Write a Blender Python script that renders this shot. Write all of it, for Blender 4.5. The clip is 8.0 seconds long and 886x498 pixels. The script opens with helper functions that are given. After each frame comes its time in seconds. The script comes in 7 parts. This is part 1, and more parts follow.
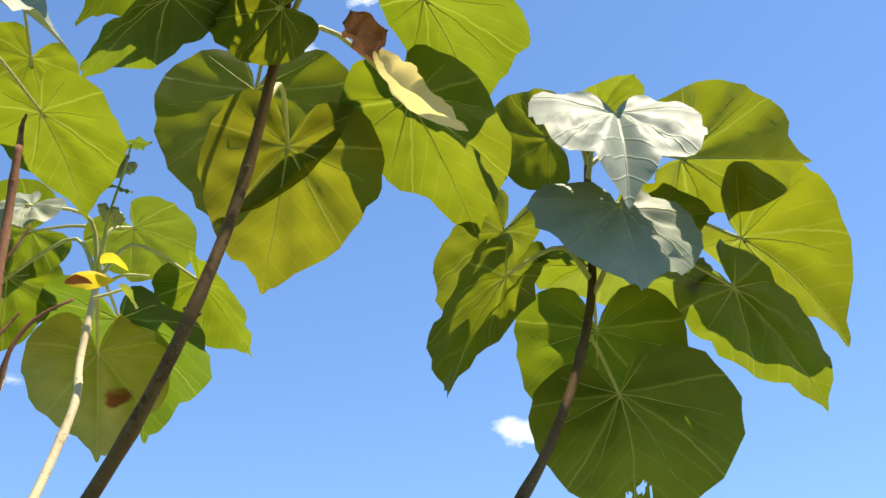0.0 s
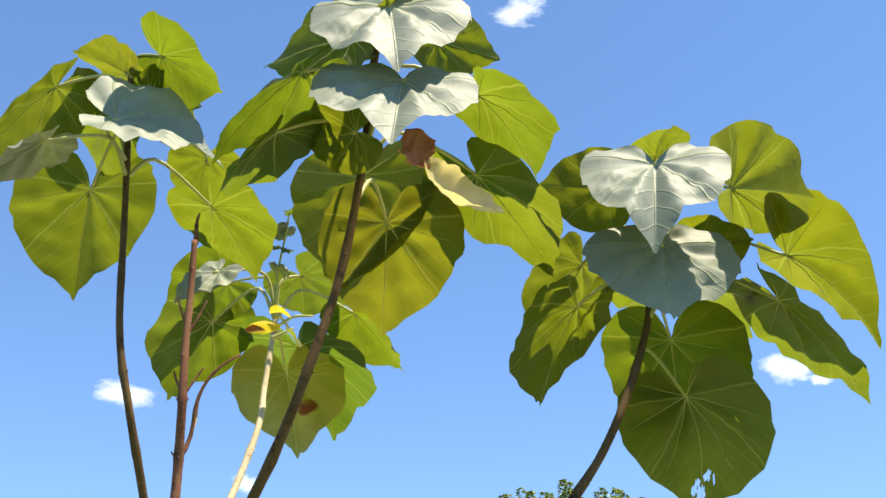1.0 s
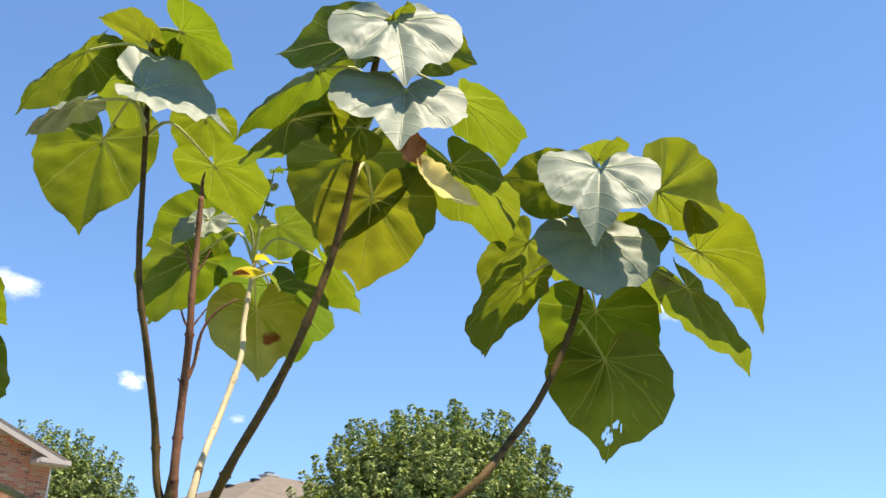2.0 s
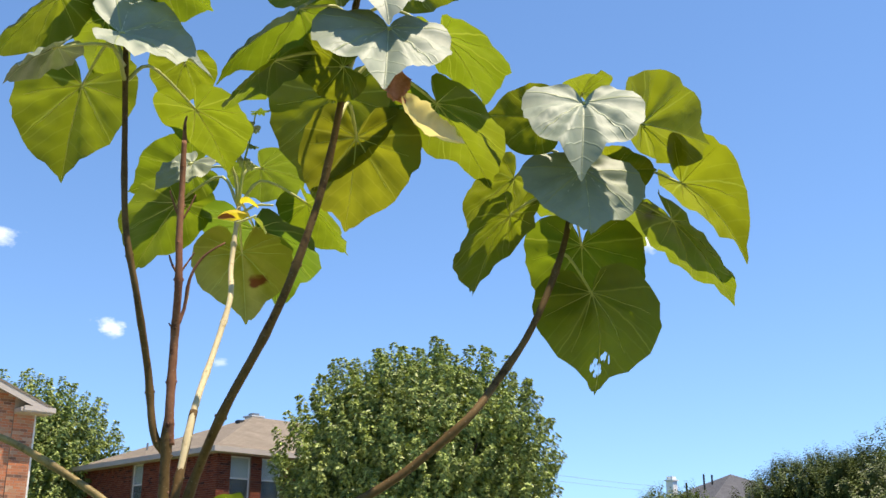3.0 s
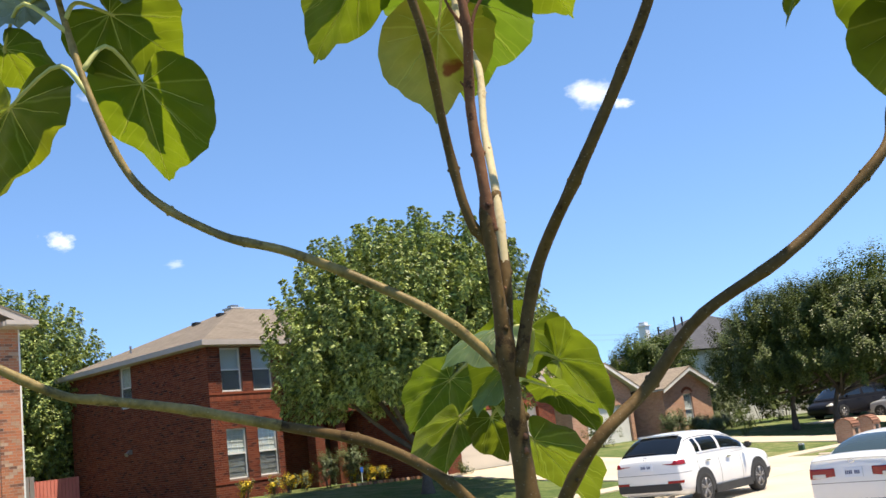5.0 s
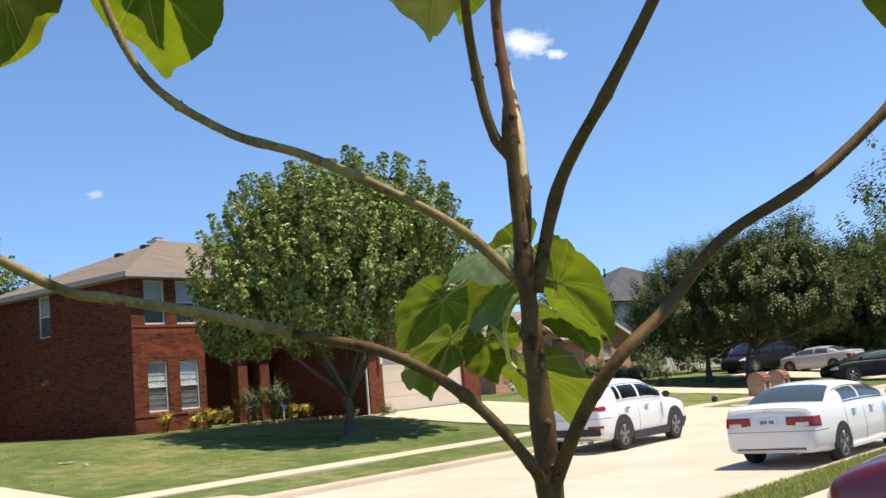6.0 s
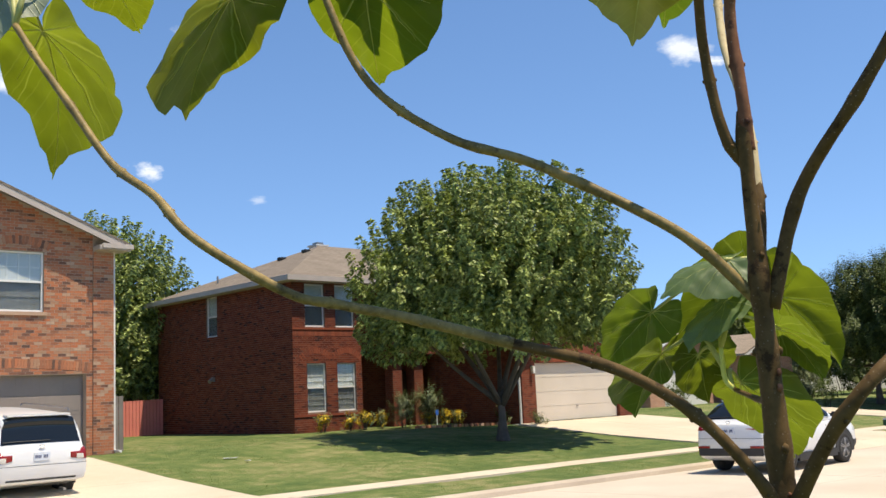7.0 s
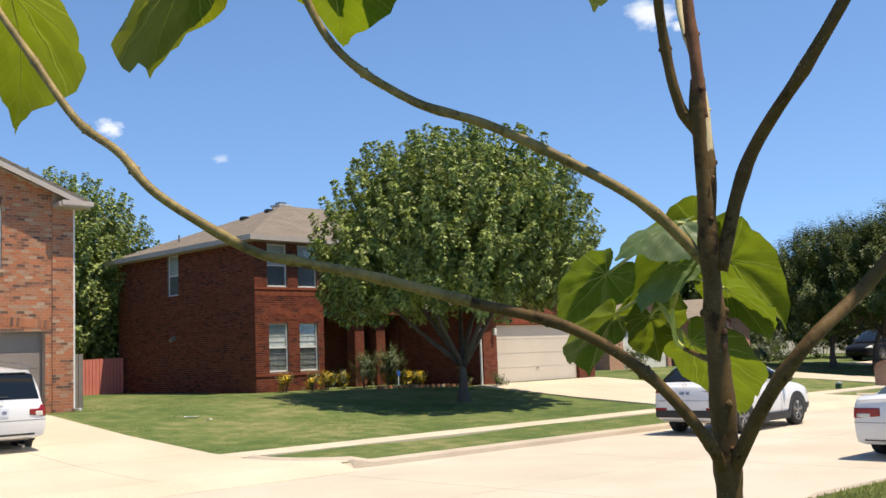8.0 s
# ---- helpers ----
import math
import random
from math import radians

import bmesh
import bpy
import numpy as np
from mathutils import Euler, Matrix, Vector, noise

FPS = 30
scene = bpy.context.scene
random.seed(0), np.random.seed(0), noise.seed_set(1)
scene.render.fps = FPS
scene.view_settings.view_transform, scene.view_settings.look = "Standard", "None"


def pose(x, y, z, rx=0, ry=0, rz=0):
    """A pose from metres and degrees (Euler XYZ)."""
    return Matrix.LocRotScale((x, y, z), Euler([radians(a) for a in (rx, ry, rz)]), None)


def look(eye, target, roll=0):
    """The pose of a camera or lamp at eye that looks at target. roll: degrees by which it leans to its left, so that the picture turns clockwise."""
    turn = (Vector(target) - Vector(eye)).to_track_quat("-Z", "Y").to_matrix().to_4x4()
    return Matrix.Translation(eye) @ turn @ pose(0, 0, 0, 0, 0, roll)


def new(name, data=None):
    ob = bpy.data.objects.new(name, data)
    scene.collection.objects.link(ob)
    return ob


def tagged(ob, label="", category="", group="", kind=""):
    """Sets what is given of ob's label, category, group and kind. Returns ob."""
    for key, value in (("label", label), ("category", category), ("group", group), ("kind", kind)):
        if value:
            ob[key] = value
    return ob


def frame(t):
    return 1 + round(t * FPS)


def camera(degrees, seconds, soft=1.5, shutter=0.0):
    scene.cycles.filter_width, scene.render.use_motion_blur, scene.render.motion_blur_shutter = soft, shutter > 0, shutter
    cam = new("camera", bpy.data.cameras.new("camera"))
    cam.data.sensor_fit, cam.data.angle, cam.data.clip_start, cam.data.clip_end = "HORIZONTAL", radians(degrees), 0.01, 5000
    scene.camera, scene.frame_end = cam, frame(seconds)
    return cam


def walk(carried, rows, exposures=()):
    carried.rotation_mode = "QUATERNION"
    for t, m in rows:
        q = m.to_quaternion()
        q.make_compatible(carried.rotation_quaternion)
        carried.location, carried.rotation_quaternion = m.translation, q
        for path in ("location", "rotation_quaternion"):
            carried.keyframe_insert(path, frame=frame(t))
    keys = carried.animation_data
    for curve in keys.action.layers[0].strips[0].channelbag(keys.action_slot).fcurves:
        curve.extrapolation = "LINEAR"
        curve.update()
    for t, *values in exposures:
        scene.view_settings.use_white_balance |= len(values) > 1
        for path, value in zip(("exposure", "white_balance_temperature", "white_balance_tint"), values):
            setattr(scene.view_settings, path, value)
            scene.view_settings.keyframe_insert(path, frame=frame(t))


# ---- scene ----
EXPOSURES = [(0.0, 0.90), (2.0, 0.86), (3.5, 0.77), (4.5, 0.76), (5.2, 0.70), (6.5, 0.44), (8.0, 0.42)]
cam = camera(46.9, 8.0)
# the walk: seconds, eye, target, roll
PATH = [
    (0, (-0.599, -3.677, 2.21), (0.823, -2.64, 3.161), -2.5),
    (0.5, (-0.588, -3.991, 2.173), (0.644, -2.677, 3.044), -0.2),
    (1, (-0.71, -4.232, 2.179), (0.406, -2.821, 3.053), -0.5),
    (1.5, (-0.982, -4.351, 2.139), (0.23, -2.983, 2.953), 0.1),
    (2, (-1.115, -4.449, 2.135), (0.187, -3.116, 2.861), 1.8),
    (3.5, (-1.138, -4.411, 2.125), (0.24, -3.073, 2.682), -0.7),
    (4, (-1.079, -4.086, 2.081), (0.292, -2.716, 2.574), -0.9),
    (4.5, (-1.112, -3.755, 2.072), (0.172, -2.306, 2.57), -4.8),
    (5, (-1.289, -3.447, 2.059), (0.176, -2.136, 2.431), -6.9),
    (6.5, (-1.376, -3.234, 2.017), (0.185, -2.003, 2.234), -4.4),
    (7, (-1.401, -3.154, 2.041), (-0.039, -1.719, 2.327), -2.8),
    (7.5, (-1.388, -3.182, 2.031), (0.024, -1.785, 2.261), -3.3),
    (8, (-1.428, -3.19, 2.032), (-0.01, -1.795, 2.241), -2.3),
]
walk(cam, [(t, look(eye, target, roll)) for t, eye, target, roll in PATH], exposures=EXPOSURES)

# ---- light: a high summer sun and a clear sky ----
SUN_EL, SUN_DIR = radians(70), Vector((0.37, -0.93, 0)).normalized()
world = bpy.data.worlds.new("sky")
scene.world = world
world.use_nodes = True
wn, wl = world.node_tree.nodes, world.node_tree.links
sky = wn.new("ShaderNodeTexSky")
sky.sky_type, sky.sun_disc = "NISHITA", False
sky.sun_elevation = SUN_EL
sky.sun_rotation = math.atan2(SUN_DIR.x, SUN_DIR.y)
sky.altitude, sky.air_density, sky.dust_density, sky.ozone_density = 0, 0.8, 0.0, 2.6
gen, lift = wn.new("ShaderNodeTexCoord"), wn.new("ShaderNodeMapping")
lift.inputs["Location"].default_value, lift.inputs["Scale"].default_value = (0, 0, 0.10), (1, 1, 0.87)
wl.new(gen.outputs["Generated"], lift.inputs["Vector"])
wl.new(lift.outputs[0], sky.inputs[0])
deep = wn.new("ShaderNodeHueSaturation")
deep.inputs["Saturation"].default_value = 1.08
deep.inputs["Hue"].default_value = 0.500
wl.new(sky.outputs[0], deep.inputs["Color"])
wl.new(deep.outputs[0], wn["Background"].inputs[0])
wn["Background"].inputs[1].default_value = 0.15
sun = new("sun", bpy.data.lights.new("sun", "SUN"))
sun.data.energy, sun.data.angle, sun.data.color = 5.0, radians(0.53), (1.0, 0.87, 0.68)
sun.matrix_world = look((0, 0, 60), Vector((0, 0, 60)) - (SUN_DIR * math.cos(SUN_EL) + Vector((0, 0, math.sin(SUN_EL)))))

# ---- materials ----
def mat(name, color=(0.5, 0.5, 0.5), rough=0.7, metal=0.0, spec=0.5):
    m = bpy.data.materials.new(name)
    m.use_nodes = True
    b = m.node_tree.nodes["Principled BSDF"]
    b.inputs["Base Color"].default_value = (*color, 1)
    b.inputs["Roughness"].default_value = rough
    b.inputs["Metallic"].default_value = metal
    b.inputs["Specular IOR Level"].default_value = spec
    return m


def nd(m, kind, **inputs):
    n = m.node_tree.nodes.new(kind)
    for k, v in inputs.items():
        n.inputs[k.replace("_", " ")].default_value = v
    return n


def wire(m, a, b):
    m.node_tree.links.new(a, b)


def bsdf(m):
    return m.node_tree.nodes["Principled BSDF"]


def ramp(m, fac, stops):
    r = m.node_tree.nodes.new("ShaderNodeValToRGB")
    e = r.color_ramp.elements
    while len(e) < len(stops):
        e.new(0.5)
    for el, (p, c) in zip(e, stops):
        el.position, el.color = p, (*c, 1)
    wire(m, fac, r.inputs[0])
    return r.outputs[0]


def coords(m, kind="Object"):
    return m.node_tree.nodes.new("ShaderNodeTexCoord").outputs[kind]


def noise_tex(m, vec, scale, detail=4.0, rough=0.55):
    n = nd(m, "ShaderNodeTexNoise", Scale=scale, Detail=detail, Roughness=rough)
    wire(m, vec, n.inputs["Vector"])
    return n.outputs["Fac"]


def mix(m, fac, a, b, blend="MIX"):
    n = m.node_tree.nodes.new("ShaderNodeMix")
    n.data_type, n.blend_type = "RGBA", blend
    for sock, v in ((n.inputs[0], fac), (n.inputs[6], a), (n.inputs[7], b)):
        if isinstance(v, (int, float)):
            sock.default_value = v
        elif isinstance(v, tuple):
            sock.default_value = (*v, 1)
        else:
            wire(m, v, sock)
    return n.outputs[2]


def bump(m, height, strength=0.3, distance=0.01):
    n = nd(m, "ShaderNodeBump", Strength=strength, Distance=distance)
    wire(m, height, n.inputs["Height"])
    wire(m, n.outputs[0], bsdf(m).inputs["Normal"])


def mottled(name, stops, scale, rough=0.8, fine=40.0, bumps=0.2, dist=0.005, kind="Object", spec=0.4):
    """Two scales of noise run through one colour ramp, with a fine bump."""
    m = mat(name, rough=rough, spec=spec)
    c = coords(m, kind)
    big, small = noise_tex(m, c, scale, 5), noise_tex(m, c, fine, 3)
    f = mix(m, 0.35, big, small)
    wire(m, ramp(m, f, stops), bsdf(m).inputs["Base Color"])
    bump(m, small, bumps, dist)
    return m


def brick_mat(name, c1, c2, mortar, dark, width=0.205, height=0.075):
    m = mat(name, rough=0.9, spec=0.25)
    uv = coords(m, "UV")
    bt = nd(m, "ShaderNodeTexBrick", Scale=1.0, Mortar_Size=0.006, Mortar_Smooth=0.2, Bias=0.0, Brick_Width=width, Row_Height=height)
    bt.inputs["Color1"].default_value, bt.inputs["Color2"].default_value = (*c1, 1), (*c2, 1)
    bt.inputs["Mortar"].default_value = (*mortar, 1)
    wire(m, uv, bt.inputs["Vector"])
    # a second, coarser choice per brick gives the burnt ones
    cell = nd(m, "ShaderNodeTexBrick", Scale=1.0, Mortar_Size=0.0, Bias=0.35, Brick_Width=width, Row_Height=height)
    cell.inputs["Color1"].default_value, cell.inputs["Color2"].default_value = (1, 1, 1, 1), (0, 0, 0, 1)
    cell.offset_frequency = 2
    wire(m, uv, cell.inputs["Vector"])
    big = noise_tex(m, uv, 0.9, 4)
    f = mix(m, 1.0, cell.outputs[0], ramp(m, big, [(0.4, (0, 0, 0)), (0.7, (1, 1, 1))]), "MULTIPLY")
    col = mix(m, f, bt.outputs[0], dark)
    fine = noise_tex(m, uv, 30.0, 3)
    col = mix(m, 0.35, col, ramp(m, fine, [(0.2, (0.25, 0.25, 0.25)), (0.8, (0.9, 0.9, 0.9))]), "OVERLAY")
    wire(m, col, bsdf(m).inputs["Base Color"])
    inv = nd(m, "ShaderNodeMath")
    inv.operation = "SUBTRACT"
    inv.inputs[0].default_value = 1.0
    wire(m, bt.outputs["Fac"], inv.inputs[1])
    bump(m, inv.outputs[0], 0.6, 0.01)
    return m


def vein_mask(m):
    """Palmate ribs and their side ribs, drawn from the leaf's own coordinates (hub at 0, tip at u = 1)."""
    def op(kind, a, b=None):
        n = nd(m, "ShaderNodeMath")
        n.operation = kind
        for s, v in ((n.inputs[0], a), (n.inputs[1], b)):
            if isinstance(v, (int, float)):
                s.default_value = v
            elif v is not None:
                wire(m, v, s)
        return n.outputs[0]
    def soft(d, w):
        n = nd(m, "ShaderNodeMapRange", To_Min=1.0, To_Max=0.0)
        n.interpolation_type = "SMOOTHSTEP"
        wire(m, d, n.inputs["Value"])
        if isinstance(w, (int, float)):
            n.inputs["From Max"].default_value = w
        else:
            wire(m, w, n.inputs["From Max"])
        return n.outputs[0]
    sep = nd(m, "ShaderNodeSeparateXYZ")
    wire(m, coords(m, "UV"), sep.inputs[0])
    wob = op("MULTIPLY", op("SUBTRACT", noise_tex(m, coords(m), 18.0, 2), 0.5), 0.05)
    u, v = op("ADD", sep.outputs[0], wob), op("ABSOLUTE", sep.outputs[1])
    far = op("ADD", op("MULTIPLY", u, u), op("MULTIPLY", op("MULTIPLY", v, v), 0.5))
    width = op("SUBTRACT", 0.011, op("MULTIPLY", far, 0.007))
    total = None
    for a in (0.0, 0.9, 1.65, 2.45):
        ca, sa = math.cos(a), math.sin(a)
        across = op("ABSOLUTE", op("SUBTRACT", op("MULTIPLY", u, sa), op("MULTIPLY", v, ca)))
        ahead = op("GREATER_THAN", op("ADD", op("MULTIPLY", u, ca), op("MULTIPLY", v, sa)), 0.0)
        line = op("MULTIPLY", soft(across, op("MULTIPLY", width, 1.7)), ahead)
        total = line if total is None else op("MAXIMUM", total, line)
    step = op("FRACT", op("MULTIPLY", op("SUBTRACT", u, op("MULTIPLY", v, 0.55)), 6.0))
    side = soft(op("ABSOLUTE", op("SUBTRACT", step, 0.5)), 0.09)
    inside = op("GREATER_THAN", u, op("MULTIPLY", v, 0.35))
    return op("MAXIMUM", total, op("MULTIPLY", op("MULTIPLY", side, inside), 0.3))


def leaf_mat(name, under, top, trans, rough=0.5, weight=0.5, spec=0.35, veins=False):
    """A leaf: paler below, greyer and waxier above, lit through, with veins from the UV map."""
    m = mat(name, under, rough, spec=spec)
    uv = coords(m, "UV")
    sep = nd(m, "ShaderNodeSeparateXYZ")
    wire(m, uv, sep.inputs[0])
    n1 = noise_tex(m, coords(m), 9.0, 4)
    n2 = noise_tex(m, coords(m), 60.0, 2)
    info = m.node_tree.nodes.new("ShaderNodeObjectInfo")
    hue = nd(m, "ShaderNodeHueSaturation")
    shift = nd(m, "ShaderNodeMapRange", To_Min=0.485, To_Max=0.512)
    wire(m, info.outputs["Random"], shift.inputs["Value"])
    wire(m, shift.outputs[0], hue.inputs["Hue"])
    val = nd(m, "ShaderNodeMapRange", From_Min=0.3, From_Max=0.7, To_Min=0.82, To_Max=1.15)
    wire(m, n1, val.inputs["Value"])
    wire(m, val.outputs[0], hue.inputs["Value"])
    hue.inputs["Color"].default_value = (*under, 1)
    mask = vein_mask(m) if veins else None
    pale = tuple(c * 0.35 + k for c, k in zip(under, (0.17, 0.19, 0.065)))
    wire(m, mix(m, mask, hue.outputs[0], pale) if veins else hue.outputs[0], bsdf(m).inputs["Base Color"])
    tr = nd(m, "ShaderNodeBsdfTranslucent")
    hue2 = nd(m, "ShaderNodeHueSaturation", Color=(*trans, 1))
    wire(m, shift.outputs[0], hue2.inputs["Hue"])
    wire(m, val.outputs[0], hue2.inputs["Value"])
    glow = tuple(c * 1.12 + k for c, k in zip(trans, (0.06, 0.05, 0.02)))
    wire(m, mix(m, mask, hue2.outputs[0], glow) if veins else hue2.outputs[0], tr.inputs[0])
    sh = nd(m, "ShaderNodeMixShader", Fac=weight)
    out = m.node_tree.nodes["Material Output"]
    wire(m, bsdf(m).outputs[0], sh.inputs[1])
    wire(m, tr.outputs[0], sh.inputs[2])
    wire(m, sh.outputs[0], out.inputs[0])
    if veins:
        bump(m, mix(m, 0.85, n2, mask), 0.4, 0.005)
    else:
        bump(m, n2, 0.15, 0.002)
    return m


def crown_mat(name, dark, light, trans=0.13):
    """Foliage of far trees: each leaf of the mesh takes its own shade of green."""
    m = mat(name, dark, 0.45, spec=0.3)
    geo = m.node_tree.nodes.new("ShaderNodeNewGeometry")
    col = ramp(m, geo.outputs["Random Per Island"], [(0.0, dark), (1.0, light)])
    big = noise_tex(m, coords(m), 0.7, 3)
    col = mix(m, 0.5, col, ramp(m, big, [(0.3, (0.3, 0.3, 0.3)), (0.7, (0.65, 0.65, 0.6))]), "OVERLAY")
    wire(m, col, bsdf(m).inputs["Base Color"])
    tr = nd(m, "ShaderNodeBsdfTranslucent")
    wire(m, mix(m, 1.0, col, (1.0, 1.0, 0.5), "MULTIPLY"), tr.inputs[0])
    sh = nd(m, "ShaderNodeMixShader", Fac=trans)
    wire(m, bsdf(m).outputs[0], sh.inputs[1])
    wire(m, tr.outputs[0], sh.inputs[2])
    wire(m, sh.outputs[0], m.node_tree.nodes["Material Output"].inputs[0])
    return m


def grass_mat():
    m = mat("grass", rough=0.95, spec=0.15)
    c = coords(m)
    big, mid, fine = noise_tex(m, c, 0.25, 5), noise_tex(m, c, 2.2, 5), noise_tex(m, c, 55.0, 3, 0.7)
    col = ramp(m, mix(m, 0.5, big, mid), [(0.39, (0.078, 0.120, 0.034)), (0.51, (0.132, 0.168, 0.052)), (0.65, (0.26, 0.24, 0.108))])
    col = mix(m, 0.8, col, ramp(m, fine, [(0.25, (0.22, 0.22, 0.22)), (0.75, (0.75, 0.75, 0.75))]), "OVERLAY")
    wire(m, col, bsdf(m).inputs["Base Color"])
    bump(m, fine, 0.7, 0.03)
    return m


def concrete_mat(name, a, b):
    m = mat(name, rough=0.92, spec=0.25)
    c = coords(m)
    big, fine = noise_tex(m, c, 0.45, 6), noise_tex(m, c, 35.0, 4)
    col = ramp(m, big, [(0.3, a), (0.7, b)])
    col = mix(m, 0.3, col, ramp(m, fine, [(0.3, (0.35, 0.35, 0.35)), (0.7, (0.65, 0.65, 0.65))]), "OVERLAY")
    wire(m, col, bsdf(m).inputs["Base Color"])
    bump(m, fine, 0.15, 0.004)
    return m


def shingle_mat(name, a, b):
    m = mat(name, rough=0.95, spec=0.2)
    uv = coords(m, "UV")
    bt = nd(m, "ShaderNodeTexBrick", Scale=1.0, Mortar_Size=0.008, Brick_Width=0.3, Row_Height=0.14)
    bt.inputs["Color1"].default_value, bt.inputs["Color2"].default_value = (*a, 1), (*b, 1)
    bt.inputs["Mortar"].default_value = (*[v * 0.6 for v in a], 1)
    wire(m, uv, bt.inputs["Vector"])
    n = noise_tex(m, uv, 1.2, 5)
    col = mix(m, 0.5, bt.outputs[0], ramp(m, n, [(0.3, (0.38, 0.38, 0.38)), (0.7, (0.6, 0.6, 0.6))]), "OVERLAY")
    wire(m, col, bsdf(m).inputs["Base Color"])
    bump(m, bt.outputs["Fac"], 0.4, 0.01)
    return m


GRASS = grass_mat()
STREET = concrete_mat("street_concrete", (0.450, 0.390, 0.310), (0.540, 0.475, 0.385))
WALKWAY = concrete_mat("walk_concrete", (0.475, 0.405, 0.300), (0.565, 0.49, 0.375))
KERB = concrete_mat("kerb_concrete", (0.378, 0.315, 0.243), (0.486, 0.414, 0.324))
BRICK_A = brick_mat("dark_red_brick", (0.132, 0.030, 0.014), (0.180, 0.046, 0.022), (0.136, 0.088, 0.064), (0.060, 0.021, 0.016))
BRICK_B = brick_mat("salmon_brick", (0.50, 0.20, 0.10), (0.42, 0.21, 0.12), (0.45, 0.34, 0.25), (0.22, 0.13, 0.09))
BRICK_C = brick_mat("pink_brick", (0.422, 0.229, 0.154), (0.493, 0.282, 0.194), (0.440, 0.343, 0.273), (0.317, 0.176, 0.128))
SHINGLE_A = shingle_mat("brown_shingles", (0.180, 0.149, 0.117), (0.225, 0.189, 0.149))
SHINGLE_C = shingle_mat("tan_shingles", (0.243, 0.198, 0.149), (0.297, 0.243, 0.184))
SHINGLE_D = shingle_mat("grey_shingles", (0.072, 0.072, 0.081), (0.102, 0.102, 0.111))
TRIM = mottled("cream_trim_paint", [(0.3, (0.40, 0.35, 0.31)), (0.7, (0.49, 0.43, 0.385))], 1.5, 0.6)
WHITE_TRIM = mottled("white_trim_paint", [(0.3, (0.662, 0.653, 0.626)), (0.7, (0.754, 0.745, 0.718))], 2.0, 0.5)
GARAGE_CREAM = mottled("cream_garage_paint", [(0.3, (0.570, 0.497, 0.405)), (0.7, (0.644, 0.570, 0.478))], 0.8, 0.5)
GARAGE_GREY = mottled("taupe_garage_paint", [(0.3, (0.20, 0.17, 0.15)), (0.7, (0.26, 0.22, 0.19))], 0.8, 0.5)
SIDING = mottled("pale_siding", [(0.3, (0.522, 0.522, 0.504)), (0.7, (0.612, 0.603, 0.585))], 0.6, 0.6)
BLIND = mottled("window_blind", [(0.3, (0.50, 0.52, 0.53)), (0.7, (0.60, 0.62, 0.63))], 3.0, 0.7)
FENCE_RED = mottled("faded_red_fence", [(0.3, (0.60, 0.17, 0.13)), (0.7, (0.70, 0.23, 0.17))], 2.0, 0.85)
FENCE_GREY = mottled("weathered_grey_wood", [(0.3, (0.16, 0.14, 0.125)), (0.7, (0.25, 0.225, 0.20))], 2.5, 0.9)
DARK = mottled("dark_interior", [(0.3, (0.02, 0.02, 0.022)), (0.7, (0.035, 0.035, 0.038))], 1.0, 0.9)
BLACK_PLASTIC = mottled("black_plastic", [(0.3, (0.02, 0.02, 0.02)), (0.7, (0.035, 0.035, 0.035))], 6.0, 0.55)
RUBBER = mottled("tyre_rubber", [(0.3, (0.018, 0.018, 0.018)), (0.7, (0.035, 0.034, 0.032))], 8.0, 0.85)
STEEL = mat("alloy_metal", (0.30, 0.29, 0.28), 0.42, 0.8)
CHROME = mat("chrome", (0.8, 0.8, 0.8), 0.12, 1.0)


def pane_mat():
    """Window glass: clear through, mirror-like at a slant."""
    m = bpy.data.materials.new("window_glass")
    m.use_nodes = True
    nodes = m.node_tree.nodes
    g = nd(m, "ShaderNodeBsdfGlossy", Roughness=0.02)
    t = nd(m, "ShaderNodeBsdfTransparent", Color=(0.92, 0.95, 0.95, 1))
    f = nd(m, "ShaderNodeLayerWeight", Blend=0.5)
    p = nd(m, "ShaderNodeMath")
    p.operation = "POWER"
    p.inputs[1].default_value = 4.0
    wire(m, f.outputs["Facing"], p.inputs[0])
    amp = nd(m, "ShaderNodeMath")
    amp.operation = "MULTIPLY_ADD"
    amp.inputs[1].default_value, amp.inputs[2].default_value = 0.9, 0.045
    wire(m, p.outputs[0], amp.inputs[0])
    s = m.node_tree.nodes.new("ShaderNodeMixShader")
    wire(m, amp.outputs[0], s.inputs[0])
    wire(m, t.outputs[0], s.inputs[1])
    wire(m, g.outputs[0], s.inputs[2])
    wire(m, s.outputs[0], nodes["Material Output"].inputs[0])
    return m


PANE = pane_mat()


def screen_mat():
    """Insect mesh: half open, half dark wire."""
    m = mat("insect_screen", (0.035, 0.038, 0.042), 0.8, spec=0.2)
    t = nd(m, "ShaderNodeBsdfTransparent")
    x = nd(m, "ShaderNodeMixShader", Fac=0.26)
    wire(m, t.outputs[0], x.inputs[1])
    wire(m, bsdf(m).outputs[0], x.inputs[2])
    wire(m, x.outputs[0], m.node_tree.nodes["Material Output"].inputs[0])
    return m


SCREEN = screen_mat()


